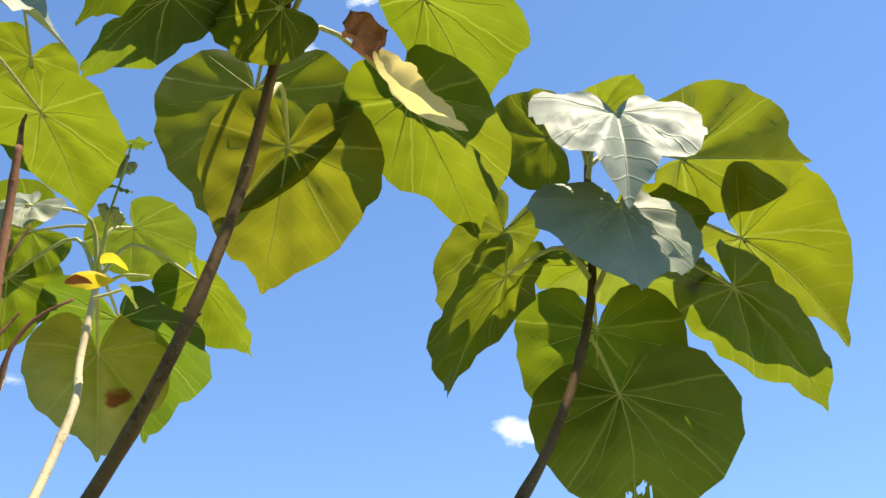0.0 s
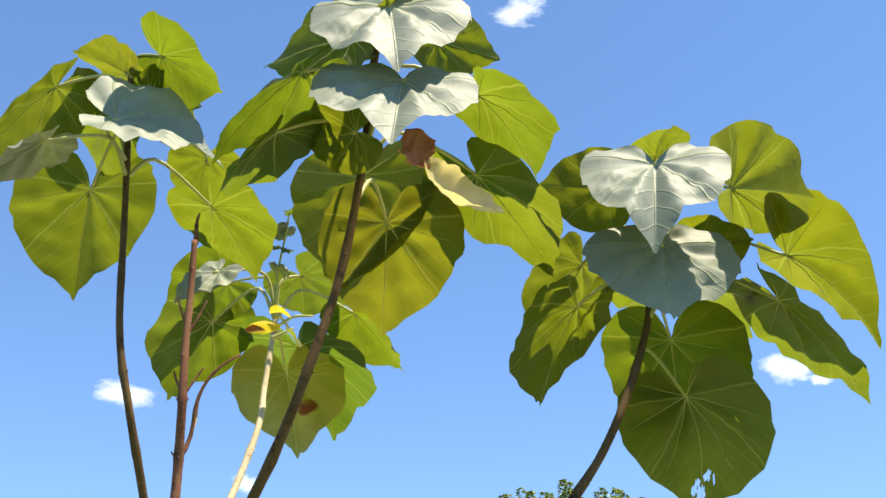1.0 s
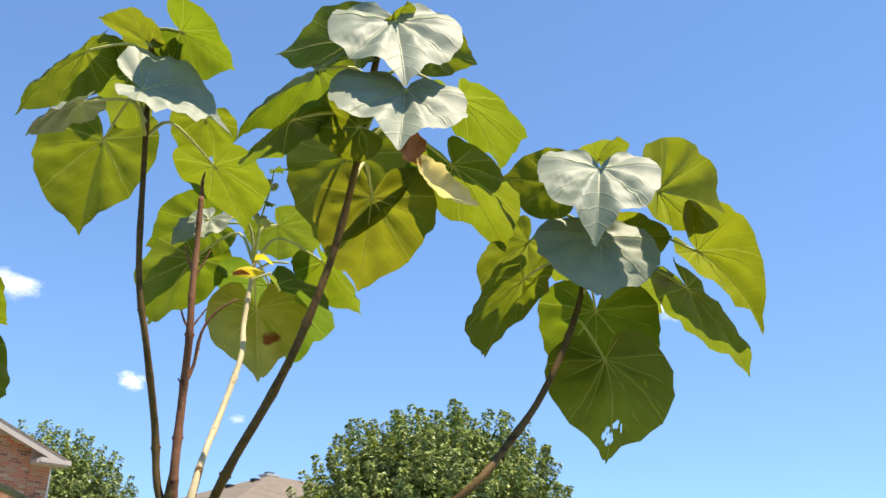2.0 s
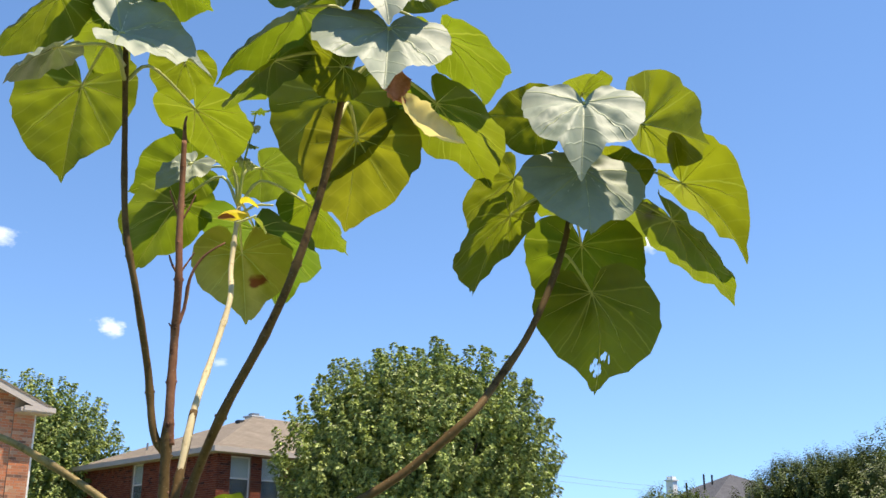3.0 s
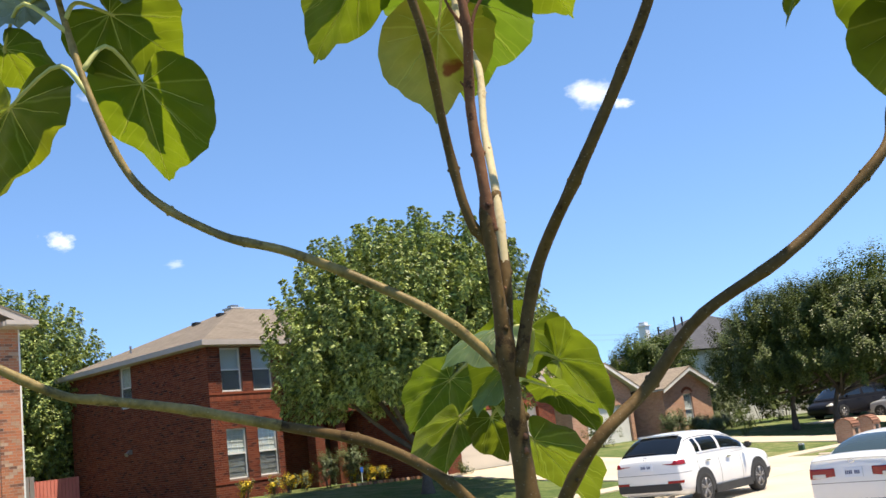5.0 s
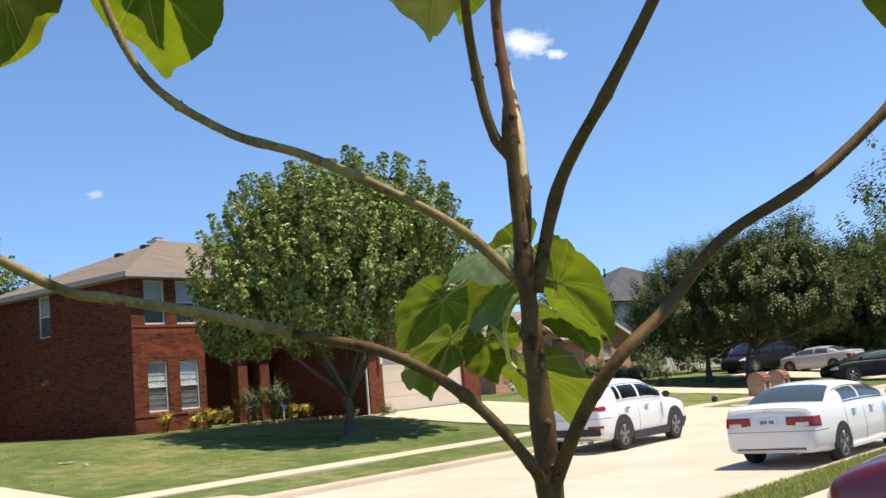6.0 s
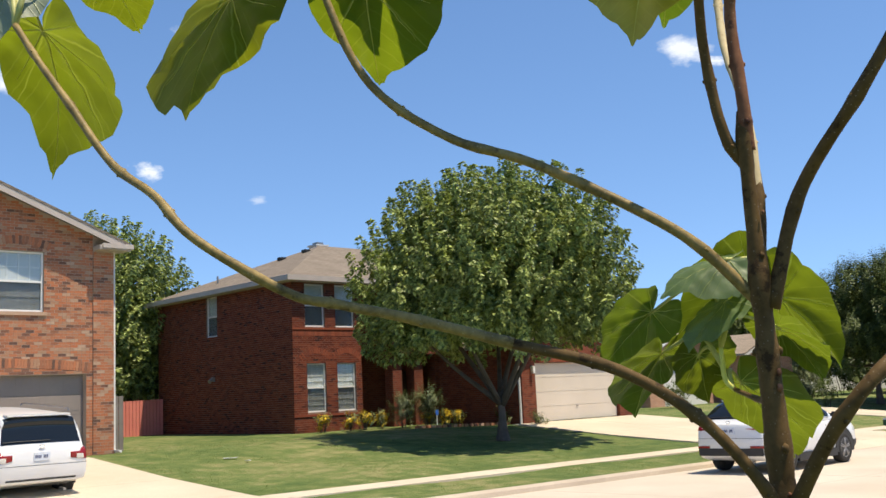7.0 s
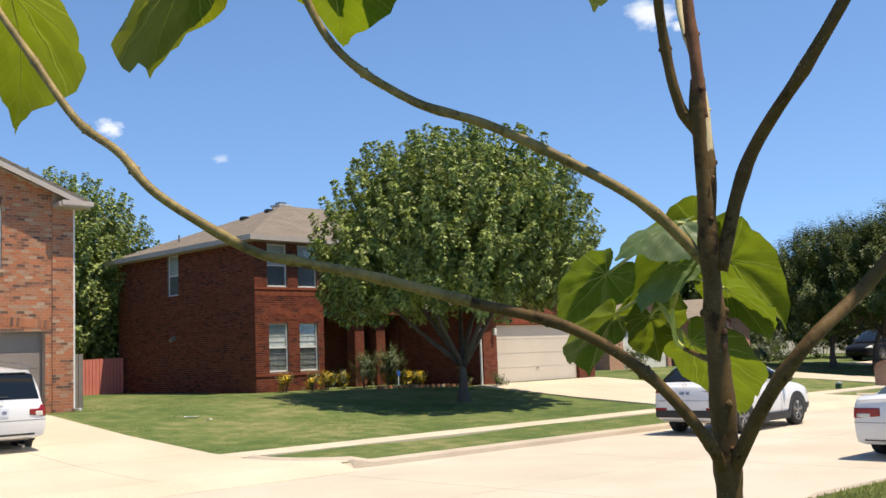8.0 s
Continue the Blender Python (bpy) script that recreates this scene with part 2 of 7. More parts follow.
def paint_mat(name, color, rough=0.28):
    m = mat(name, color, rough)
    c = coords(m)
    n = noise_tex(m, c, 3.0, 4)
    wire(m, mix(m, 0.12, color, ramp(m, n, [(0.3, (0.35, 0.33, 0.3)), (0.7, (0.6, 0.6, 0.6))]), "OVERLAY"), bsdf(m).inputs["Base Color"])
    bsdf(m).inputs["Coat Weight"].default_value = 0.5
    bsdf(m).inputs["Coat Roughness"].default_value = 0.08
    return m


PAINT_WHITE = paint_mat("white_car_paint", (0.699, 0.699, 0.690))
PAINT_SILVER = paint_mat("silver_car_paint", (0.42, 0.42, 0.43))
PAINT_BLACK = paint_mat("black_car_paint", (0.010, 0.010, 0.013), 0.5)
bsdf(PAINT_BLACK).inputs["Coat Weight"].default_value = 0.0
bsdf(PAINT_BLACK).inputs["Specular IOR Level"].default_value = 0.2
PAINT_MAROON = paint_mat("maroon_car_paint", (0.09, 0.008, 0.014))
CAR_GLASS = mat("car_window_glass", (0.045, 0.066, 0.068), 0.04, spec=0.8)
TINTED_GLASS = mat("tinted_car_glass", (0.008, 0.010, 0.011), 0.05, spec=0.5)
RED_LENS = mat("red_lamp_lens", (0.24, 0.008, 0.010), 0.2, spec=0.6)
AMBER_LENS = mat("amber_lamp_lens", (0.75, 0.28, 0.03), 0.25, spec=0.6)
CLEAR_LENS = mat("clear_lamp_lens", (0.62, 0.60, 0.54), 0.2, spec=0.6)
PLATE = mat("number_plate", (0.62, 0.66, 0.72), 0.5)
PLATE_INK = mat("plate_ink", (0.05, 0.07, 0.16), 0.5)
BARK = mottled("grey_bark", [(0.3, (0.07, 0.055, 0.042)), (0.7, (0.13, 0.105, 0.085))], 4.0, 0.95, 30.0, 0.6, 0.02)
CROWN_PEAR = crown_mat("pear_foliage", (0.070, 0.108, 0.028), (0.46, 0.53, 0.165), 0.20)
CROWN_OAK = crown_mat("oak_foliage", (0.040, 0.062, 0.014), (0.145, 0.175, 0.046))
CROWN_LIGHT = crown_mat("light_foliage", (0.053, 0.088, 0.018), (0.141, 0.176, 0.044), 0.35)
SHRUB = crown_mat("shrub_foliage", (0.07, 0.10, 0.04), (0.22, 0.25, 0.12))
BLOOM_YELLOW = crown_mat("yellow_blooms", (0.45, 0.33, 0.01), (0.75, 0.55, 0.03))


# ---- helpers for meshes ----
def boxmap(bm):
    """UVs in metres, each face seen along its main axis."""
    uv = bm.loops.layers.uv.verify()
    for f in bm.faces:
        n = f.normal
        k = max(range(3), key=lambda i: abs(n[i]))
        for lp in f.loops:
            p = lp.vert.co
            if k == 0:
                lp[uv].uv = (p.y, p.z)
            elif k == 1:
                lp[uv].uv = (p.x, p.z)
            else:
                s = math.hypot(n.x, n.y)
                if s > 0.2:
                    d = Vector((-n.y, n.x)) / s
                    lp[uv].uv = (p.x * d.x + p.y * d.y, (-p.x * n.x - p.y * n.y) / s / max(n.z, 0.3))
                else:
                    lp[uv].uv = (p.x, p.y)


def part(name, bm, material, parent=None, label="", smooth=False, uv=True):
    """Links a bmesh as one mesh object, under a thing or a part."""
    bm.normal_update()
    if uv and not bm.loops.layers.uv:
        boxmap(bm)
    me = bpy.data.meshes.new(name)
    bm.to_mesh(me)
    bm.free()
    if smooth:
        me.shade_smooth()
    me.materials.append(material)
    ob = new(name, me)
    ob.parent = parent
    if label:
        ob["label"] = label
    return ob


def thing(name, label, category, m=None, group="", kind=""):
    ob = new(name)
    ob.empty_display_size = 0.2
    if m is not None:
        ob.matrix_world = m
    return tagged(ob, label, category, group, kind)


def box(bm, x0, x1, y0, y1, z0, z1, bevel=0.0):
    r = bmesh.ops.create_cube(bm, size=1, matrix=Matrix.LocRotScale(((x0 + x1) / 2, (y0 + y1) / 2, (z0 + z1) / 2), None, (x1 - x0, y1 - y0, z1 - z0)))
    if bevel:
        es = {e for v in r["verts"] for e in v.link_edges}
        bmesh.ops.bevel(bm, geom=list(es), offset=bevel, segments=2, affect="EDGES")
    return bm


def boxes(*dims, bevel=0.0):
    bm = bmesh.new()
    for d in dims:
        box(bm, *d, bevel=bevel)
    return bm


def prism(pts, axis, a, b):
    """A polygon given in the plane across axis, drawn out from a to b."""
    bm = bmesh.new()
    put = {"x": lambda u, v, w: (w, u, v), "y": lambda u, v, w: (u, w, v), "z": lambda u, v, w: (u, v, w)}[axis]
    lo = [bm.verts.new(put(u, v, a)) for u, v in pts]
    hi = [bm.verts.new(put(u, v, b)) for u, v in pts]
    bm.faces.new(lo), bm.faces.new(hi)
    n = len(pts)
    for i in range(n):
        bm.faces.new((lo[i], lo[(i + 1) % n], hi[(i + 1) % n], hi[i]))
    bmesh.ops.recalc_face_normals(bm, faces=bm.faces)
    return bm


def tube(bm, pts, radii, seg=10, cap=True, wobble=0.0, rng=None):
    """A round limb along pts, each ring with its own radius."""
    pts = [Vector(p) for p in pts]
    rings, side = [], None
    for i, p in enumerate(pts):
        d = (pts[min(i + 1, len(pts) - 1)] - pts[max(i - 1, 0)]).normalized()
        if side is None:
            side = d.orthogonal().normalized()
        side = (side - d * side.dot(d)).normalized()
        up = d.cross(side)
        r = radii[i] if hasattr(radii, "__len__") else radii
        ring = []
        for k in range(seg):
            a = 2 * math.pi * k / seg
            q = r * (1 + (rng.uniform(-wobble, wobble) if rng else 0))
            ring.append(bm.verts.new(p + (side * math.cos(a) + up * math.sin(a)) * q))
        rings.append(ring)
    for a, b in zip(rings, rings[1:]):
        for k in range(seg):
            bm.faces.new((a[k], a[(k + 1) % seg], b[(k + 1) % seg], b[k]))
    if cap:
        bm.faces.new(rings[0][::-1]), bm.faces.new(rings[-1])
    return bm


def spline(pts, n):
    """n points of a Catmull-Rom curve through pts."""
    P = [Vector(p) for p in pts]
    P = [P[0] * 2 - P[1]] + P + [P[-1] * 2 - P[-2]]
    out = []
    for i in range(n):
        s = i / (n - 1) * (len(P) - 3)
        k = min(int(s), len(P) - 4)
        t = s - k
        a, b, c, d = P[k:k + 4]
        out.append(0.5 * (2 * b + (c - a) * t + (2 * a - 5 * b + 4 * c - d) * t * t + (3 * b - a - 3 * c + d) * t ** 3))
    return out


def raw(verts, faces, smooth=False):
    bm = bmesh.new()
    vs = [bm.verts.new(v) for v in verts]
    for f in faces:
        bm.faces.new([vs[i] for i in f])
    bmesh.ops.recalc_face_normals(bm, faces=bm.faces)
    return bm


# ---- the setting: lawns, street, kerbs, walks ----
NEAR_KERB, FAR_KERB = 2.45, 11.75
PROFILE = [(-2500, 0.6), (-40, 0.6), (-4, 0.5), (0.0, 0.32), (1.1, 0.22), (2.3, 0.14), (2.45, 0.13), (2.46, -0.12),
           (11.74, -0.12), (11.75, 0.13), (13.2, 0.19), (14.6, 0.26), (18.0, 0.52), (22.0, 0.92), (26.5, 1.04), (36, 1.08), (70, 1.3), (2500, 1.6)]


def ground_z(y):
    for (a, za), (b, zb) in zip(PROFILE, PROFILE[1:]):
        if a <= y <= b:
            return za + (zb - za) * (y - a) / (b - a)
    return 0.6


def askew(x, y):
    """The street runs a few degrees askew to the houses: the y of a point of the plan after that turn."""
    weight = max(0.0, min(1.0, (y + 7) / 7, (25 - y) / 9))
    return y - 0.062 * (max(-40, min(80, x)) - 13.5) * weight


def lie_askew(bm):
    for v in bm.verts:
        v.co.y = askew(v.co.x, v.co.y)
    return bm


def ground_sheet():
    ys = sorted({p[0] for p in PROFILE} | {float(v) for v in range(-20, 2)} | {12 + 0.5 * i for i in range(60)})
    xs = [-2500, -300, -60] + [-30 + 1.0 * i for i in range(111)] + [140, 400, 2500]
    verts, faces = [], []
    for y in ys:
        for x in xs:
            inside = 12.2 < y < 21 or -20 < y < 2
            dz = 0.05 * (noise.noise((x * 0.3, y * 0.3, 0)) + 0.3 * noise.noise((x, y, 3))) if inside else 0
            verts.append((x, askew(x, y), ground_z(y) + dz))
    w = len(xs)
    for j in range(len(ys) - 1):
        for i in range(w - 1):
            a = j * w + i
            faces.append((a, a + 1, a + w + 1, a + w))
    me = bpy.data.meshes.new("ground")
    me.from_pydata(verts, [], faces)
    me.materials.append(GRASS)
    return tagged(new("ground", me), "green summer lawn with dry yellowed patches", "lawn", kind="structure")


def slab(name, x0, x1, y0, y1, lift, material, label, category, joint=3.0, parent=None):
    """A concrete slab that follows the ground, cast in bays with sunk joints."""
    ob = thing(name, label, category, kind="structure")
    nx, ny = max(1, round((x1 - x0) / joint)), max(1, round((y1 - y0) / joint))
    for i in range(nx):
        for j in range(ny):
            a, b = x0 + (x1 - x0) * i / nx + 0.006, x0 + (x1 - x0) * (i + 1) / nx - 0.006
            c, d = y0 + (y1 - y0) * j / ny + 0.006, y0 + (y1 - y0) * (j + 1) / ny - 0.006
            ys = sorted({c, d} | {p[0] for p in PROFILE if c < p[0] < d})
            bm = bmesh.new()
            rows = []
            for y in ys:
                z = (0.0 if lift is None else ground_z(y) + lift)
                rows.append([bm.verts.new(v) for v in ((a, y, z - 0.12), (a, y, z), (b, y, z), (b, y, z - 0.12))])
            for p, q in zip(rows, rows[1:]):
                for k in range(3):
                    bm.faces.new((p[k], q[k], q[k + 1], p[k + 1]))
            bm.faces.new(rows[0]), bm.faces.new(rows[-1][::-1])
            bmesh.ops.recalc_face_normals(bm, faces=bm.faces)
            part("concrete_bay", lie_askew(bm), material, ob)
    return ob


def kerb(name, pts, label, width=0.16, z0=-0.1, z1=0.14):
    """A rounded concrete kerb swept along pts in the plan, the street on its right."""
    bm = bmesh.new()
    prof = [(0.0, z0), (0.0, z1 - 0.03), (0.03, z1), (width - 0.05, z1 - 0.005), (width, z1 - 0.05), (width + 0.05, z0)]
    rings = []
    P = [Vector((*p, 0)) for p in pts]
    for i, p in enumerate(P):
        d = (P[min(i + 1, len(P) - 1)] - P[max(i - 1, 0)]).normalized()
        s = Vector((d.y, -d.x, 0))
        rise = max(0.0, ground_z(p.y) - 0.06) if p.y > 11.8 else 0.0
        rings.append([bm.verts.new(p + s * u + Vector((0, 0, v + (rise if v > 0 else 0)))) for u, v in prof])
    for a, b in zip(rings, rings[1:]):
        for k in range(len(prof) - 1):
            bm.faces.new((a[k], a[k + 1], b[k + 1], b[k]))
    bmesh.ops.recalc_face_normals(bm, faces=bm.faces)
    ob = part(name, lie_askew(bm), KERB)
    return tagged(ob, label, "kerb", kind="structure")


def arc(cx, cy, r, a0, a1, n=8):
    return [(cx + r * math.cos(radians(a0 + (a1 - a0) * i / n)), cy + r * math.sin(radians(a0 + (a1 - a0) * i / n))) for i in range(n + 1)]


ground_sheet()
slab("street", -45, 75, NEAR_KERB - 0.05, FAR_KERB + 0.05, None, STREET, "sunlit pale concrete residential street with cast joints", "street", 4.6)
# far kerb: it turns up beside each driveway
kerb("kerb_far", arc(11.95, 13.5, 1.75, 183, 270, 8) + [(x, FAR_KERB) for x in np.arange(12.6, 23.5, 1.0)] + arc(23.4, 13.4, 1.65, 270, 335, 6), "pale concrete kerb curving up at a driveway")
kerb("kerb_far", arc(34.6, 13.4, 1.65, 205, 270, 6) + [(x, FAR_KERB) for x in np.arange(35.0, 75, 2.0)], "pale concrete kerb along the far lawns")
kerb("kerb_near", [(x, NEAR_KERB) for x in np.arange(75, 11.5, -2.0)] + arc(11.4, 1.2, 1.35, 90, 165, 6), "pale concrete kerb along the near verge")
slab("driveway_b", 4.6, 10.0, 11.75, 23.6, 0.035, WALKWAY, "sunlit pale concrete driveway", "driveway", 3.2)
slab("driveway_a", 25.4, 32.6, 11.75, 22.2, 0.035, WALKWAY, "sunlit pale concrete driveway", "driveway", 3.4)
slab("pavement_far", 10.02, 25.38, 13.6, 14.32, 0.03, WALKWAY, "narrow pale concrete pavement between strips of lawn", "pavement", 1.5)
slab("pavement_far", 32.62, 72, 13.6, 14.32, 0.03, WALKWAY, "narrow pale concrete pavement beside far lawns", "pavement", 2.4)
slab("pavement_near", 8.3, 60, -0.1, 1.1, 0.03, WALKWAY, "pale concrete pavement behind a grass verge", "pavement", 1.5)
slab("driveway_near", 2.2, 8.28, -9, 2.5, 0.03, WALKWAY, "pale concrete driveway in the near yard", "driveway", 3.2)
for x0, x1, y, s in ((4.6, 10.9, FAR_KERB, 1), (24.9, 33.1, FAR_KERB, 1), (2.2, 8.28, NEAR_KERB, -1)):
    # sloped apron where a driveway meets the street
    ramp_edge = prism([(y - s * 0.55, 0.006), (y + s * 0.03, 0.172), (y + s * 0.03, -0.1), (y - s * 0.55, -0.1)], "x", x0, x1)
    tagged(part("driveway_apron", lie_askew(ramp_edge), WALKWAY), "sloped pale concrete apron at a driveway", "apron", kind="structure")

# the flared concrete between the driveway and the curve of the kerb
curve = arc(11.95, 13.5, 1.90, 183, 266, 8)
flare = bmesh.new()
inner = [flare.verts.new((10.0, y, ground_z(y) + 0.035)) for _, y in curve]
outer = [flare.verts.new((x, y, ground_z(y) + 0.035)) for x, y in curve]
for a, b, c, d in zip(inner, inner[1:], outer[1:], outer):
    flare.faces.new((a, b, c, d))
under = bmesh.ops.extrude_face_region(flare, geom=flare.faces[:])
for v in under["geom"]:
    if isinstance(v, bmesh.types.BMVert):
        v.co.z -= 0.1
bmesh.ops.recalc_face_normals(flare, faces=flare.faces)
tagged(part("driveway_flare", lie_askew(flare), WALKWAY), "flared pale concrete where a driveway meets the kerb", "driveway", kind="structure")


# ---- houses ----
def wall_with_openings(x0, x1, z0, z1, openings, y, thick=0.25, top=None):
    """A wall along x that faces -y, with real openings (ax, bx, az, bz). top(x) gives a sloped upper edge."""
    bm = bmesh.new()
    xs = sorted({x0, x1} | {v for o in openings for v in o[:2]})
    if top:
        xs = sorted(set(xs) | {x0 + (x1 - x0) * i / 24 for i in range(25)})
    zs = sorted({z0, z1} | {v for o in openings for v in o[2:4]})
    grid = {}

    def v(x, z, w):
        k = (round(x, 4), round(z, 4), w)
        if k not in grid:
            grid[k] = bm.verts.new((x, y + w * thick, z))
        return grid[k]
    for a, b in zip(xs, xs[1:]):
        for c, d in zip(zs, zs[1:]):
            mx, mz = (a + b) / 2, (c + d) / 2
            if any(o[0] < mx < o[1] and o[2] < mz < o[3] for o in openings):
                continue
            da, db = (top(a), top(b)) if top and d == z1 else (d, d)
            for w in (0, 1):
                q = [v(a, c, w), v(b, c, w), v(b, db, w), v(a, da, w)]
                bm.faces.new(q if w == 0 else q[::-1])
    back = {vert: grid[(k[0], k[1], 1)] for k, vert in grid.items() if k[2] == 0}
    for e in [e for e in bm.edges if e.is_boundary]:
        p, q = e.verts
        if p.co.y > y + 0.01:
            continue
        a, b = (back[t] for t in (p, q))
        bm.faces.new((p, q, b, a))
    bmesh.ops.recalc_face_normals(bm, faces=bm.faces)
    return bm


def sash_window(house, x0, x1, z0, z1, y, axis="x", cols=4, rows=4, blind=0.85, grid=True, fx=0.0, screen=False):
    """A white sash window set in an opening: frame, sill, panes, glazing bars, a blind behind. axis y: it faces -x at fx."""
    def turn(bm):
        if axis == "y":
            bmesh.ops.transform(bm, matrix=Matrix(((0, 1, 0, fx), (1, 0, 0, 0), (0, 0, 1, 0), (0, 0, 0, 1))), verts=bm.verts)
            bmesh.ops.reverse_faces(bm, faces=bm.faces)
        return bm
    if axis == "y":
        y = 0.0
    y += 0.07
    f, zm = 0.05, z0 + (z1 - z0) * 0.5
    win = part("window", turn(boxes((x0, x0 + f, y, y + 0.07, z0, z1), (x1 - f, x1, y, y + 0.07, z0, z1), (x0 + f, x1 - f, y, y + 0.07, z0, z0 + f), (x0 + f, x1 - f, y, y + 0.07, z1 - f, z1), bevel=0.006)), WHITE_TRIM, house, "white-framed sash window with a pale blind")
    part("meeting_rail", turn(boxes((x0 + f, x1 - f, y - 0.012, y + 0.05, zm - 0.025, zm + 0.025))), WHITE_TRIM, win)
    part("pane", turn(boxes((x0 + f, x1 - f, y + 0.025, y + 0.031, zm + 0.025, z1 - f))), PANE, win)
    part("pane", turn(boxes((x0 + f, x1 - f, y + 0.040, y + 0.046, z0 + f, zm - 0.025))), PANE, win)
    if screen:
        part("insect_screen", turn(boxes((x0 + f + 0.008, x1 - f - 0.008, y + 0.012, y + 0.016, z0 + f + 0.006, zm - 0.03))), SCREEN, win, "dark insect screen over the lower sash")
    for ob in win.children:
        if ob.name.startswith("pane"):
            ob.visible_shadow = False
    if grid:
        bars = []
        for a, b in ((zm + 0.025, z1 - f), (z0 + f, zm - 0.025)):
            for i in range(1, cols):
                x = x0 + f + (x1 - x0 - 2 * f) * i / cols
                bars.append((x - 0.014, x + 0.014, y + 0.050, y + 0.060, a, b))
            for j in range(1, rows // 2):
                z = a + (b - a) * j / (rows // 2)
                bars.append((x0 + f, x1 - f, y + 0.049, y + 0.061, z - 0.014, z + 0.014))
        part("glazing_bars", turn(boxes(*bars)), WHITE_TRIM, win)
    slats = []
    n = int((z1 - z0) * blind / 0.05)
    for i in range(n):
        z = z1 - f - 0.05 * (i + 0.5)
        slats.append((x0 + f, x1 - f, y + 0.066, y + 0.0755 - 0.003 * (i % 2), z - 0.0252, z + 0.0252))
    tagged(part("blind", turn(boxes(*slats)), BLIND, win, "pale slatted blind"))
    part("dark_room", turn(boxes((x0, x1, y + 0.35, y + 0.36, z0, z1))), DARK, win)
    return win


def soldier_course(house, x0, x1, z0, z1, y, material, step=0.08, rise=0.0, label=""):
    """A band of upright bricks, each its own piece, level or arched by rise."""
    me = None
    n = round((x1 - x0) / step)
    for i in range(n):
        u = (i + 0.5) / n
        x, dz = x0 + (x1 - x0) * u, rise * (1 - (2 * u - 1) ** 2)
        tilt = math.atan2(rise * 4 * (2 * u - 1), (x1 - x0)) if rise else 0
        if me is None:
            w = (x1 - x0) / n - 0.009
            bm = box(bmesh.new(), -w / 2, w / 2, -0.012, 0.06, 0, z1 - z0)
            boxmap(bm)
            me = bpy.data.meshes.new("brick")
            bm.to_mesh(me)
            bm.free()
            me.materials.append(material)
        ob = new("brick", me)
        ob.parent = house
        ob.matrix_local = Matrix.Translation((x, y, z0 + dz)) @ Matrix.Rotation(tilt, 4, "Y")


def varied_brick(name, stops, rough=0.9):
    """Plain fired clay; each brick object takes its own shade."""
    m = mat(name, rough=rough, spec=0.25)
    info = m.node_tree.nodes.new("ShaderNodeObjectInfo")
    geo = m.node_tree.nodes.new("ShaderNodeNewGeometry")
    add = nd(m, "ShaderNodeMath")
    add.operation = "ADD"
    wire(m, info.outputs["Random"], add.inputs[0])
    wire(m, geo.outputs["Random Per Island"], add.inputs[1])
    fr = nd(m, "ShaderNodeMath")
    fr.operation = "FRACT"
    wire(m, add.outputs[0], fr.inputs[0])
    col = ramp(m, fr.outputs[0], stops)
    n = noise_tex(m, coords(m), 25.0, 4)
    wire(m, mix(m, 0.4, col, ramp(m, n, [(0.3, (0.35, 0.35, 0.35)), (0.7, (0.65, 0.65, 0.65))]), "OVERLAY"), bsdf(m).inputs["Base Color"])
    bump(m, n, 0.4, 0.004)
    return m


CLAY_A = varied_brick("dark_red_clay", [(0.0, (0.206, 0.052, 0.026)), (0.6, (0.258, 0.073, 0.036)), (1.0, (0.172, 0.052, 0.030))])
CLAY_B = varied_brick("salmon_clay", [(0.0, (0.126, 0.077, 0.059)), (0.16, (0.288, 0.131, 0.077)), (0.45, (0.450, 0.167, 0.081)), (0.7, (0.414, 0.184, 0.099)), (0.9, (0.378, 0.230, 0.144)), (1.0, (0.468, 0.324, 0.225))])


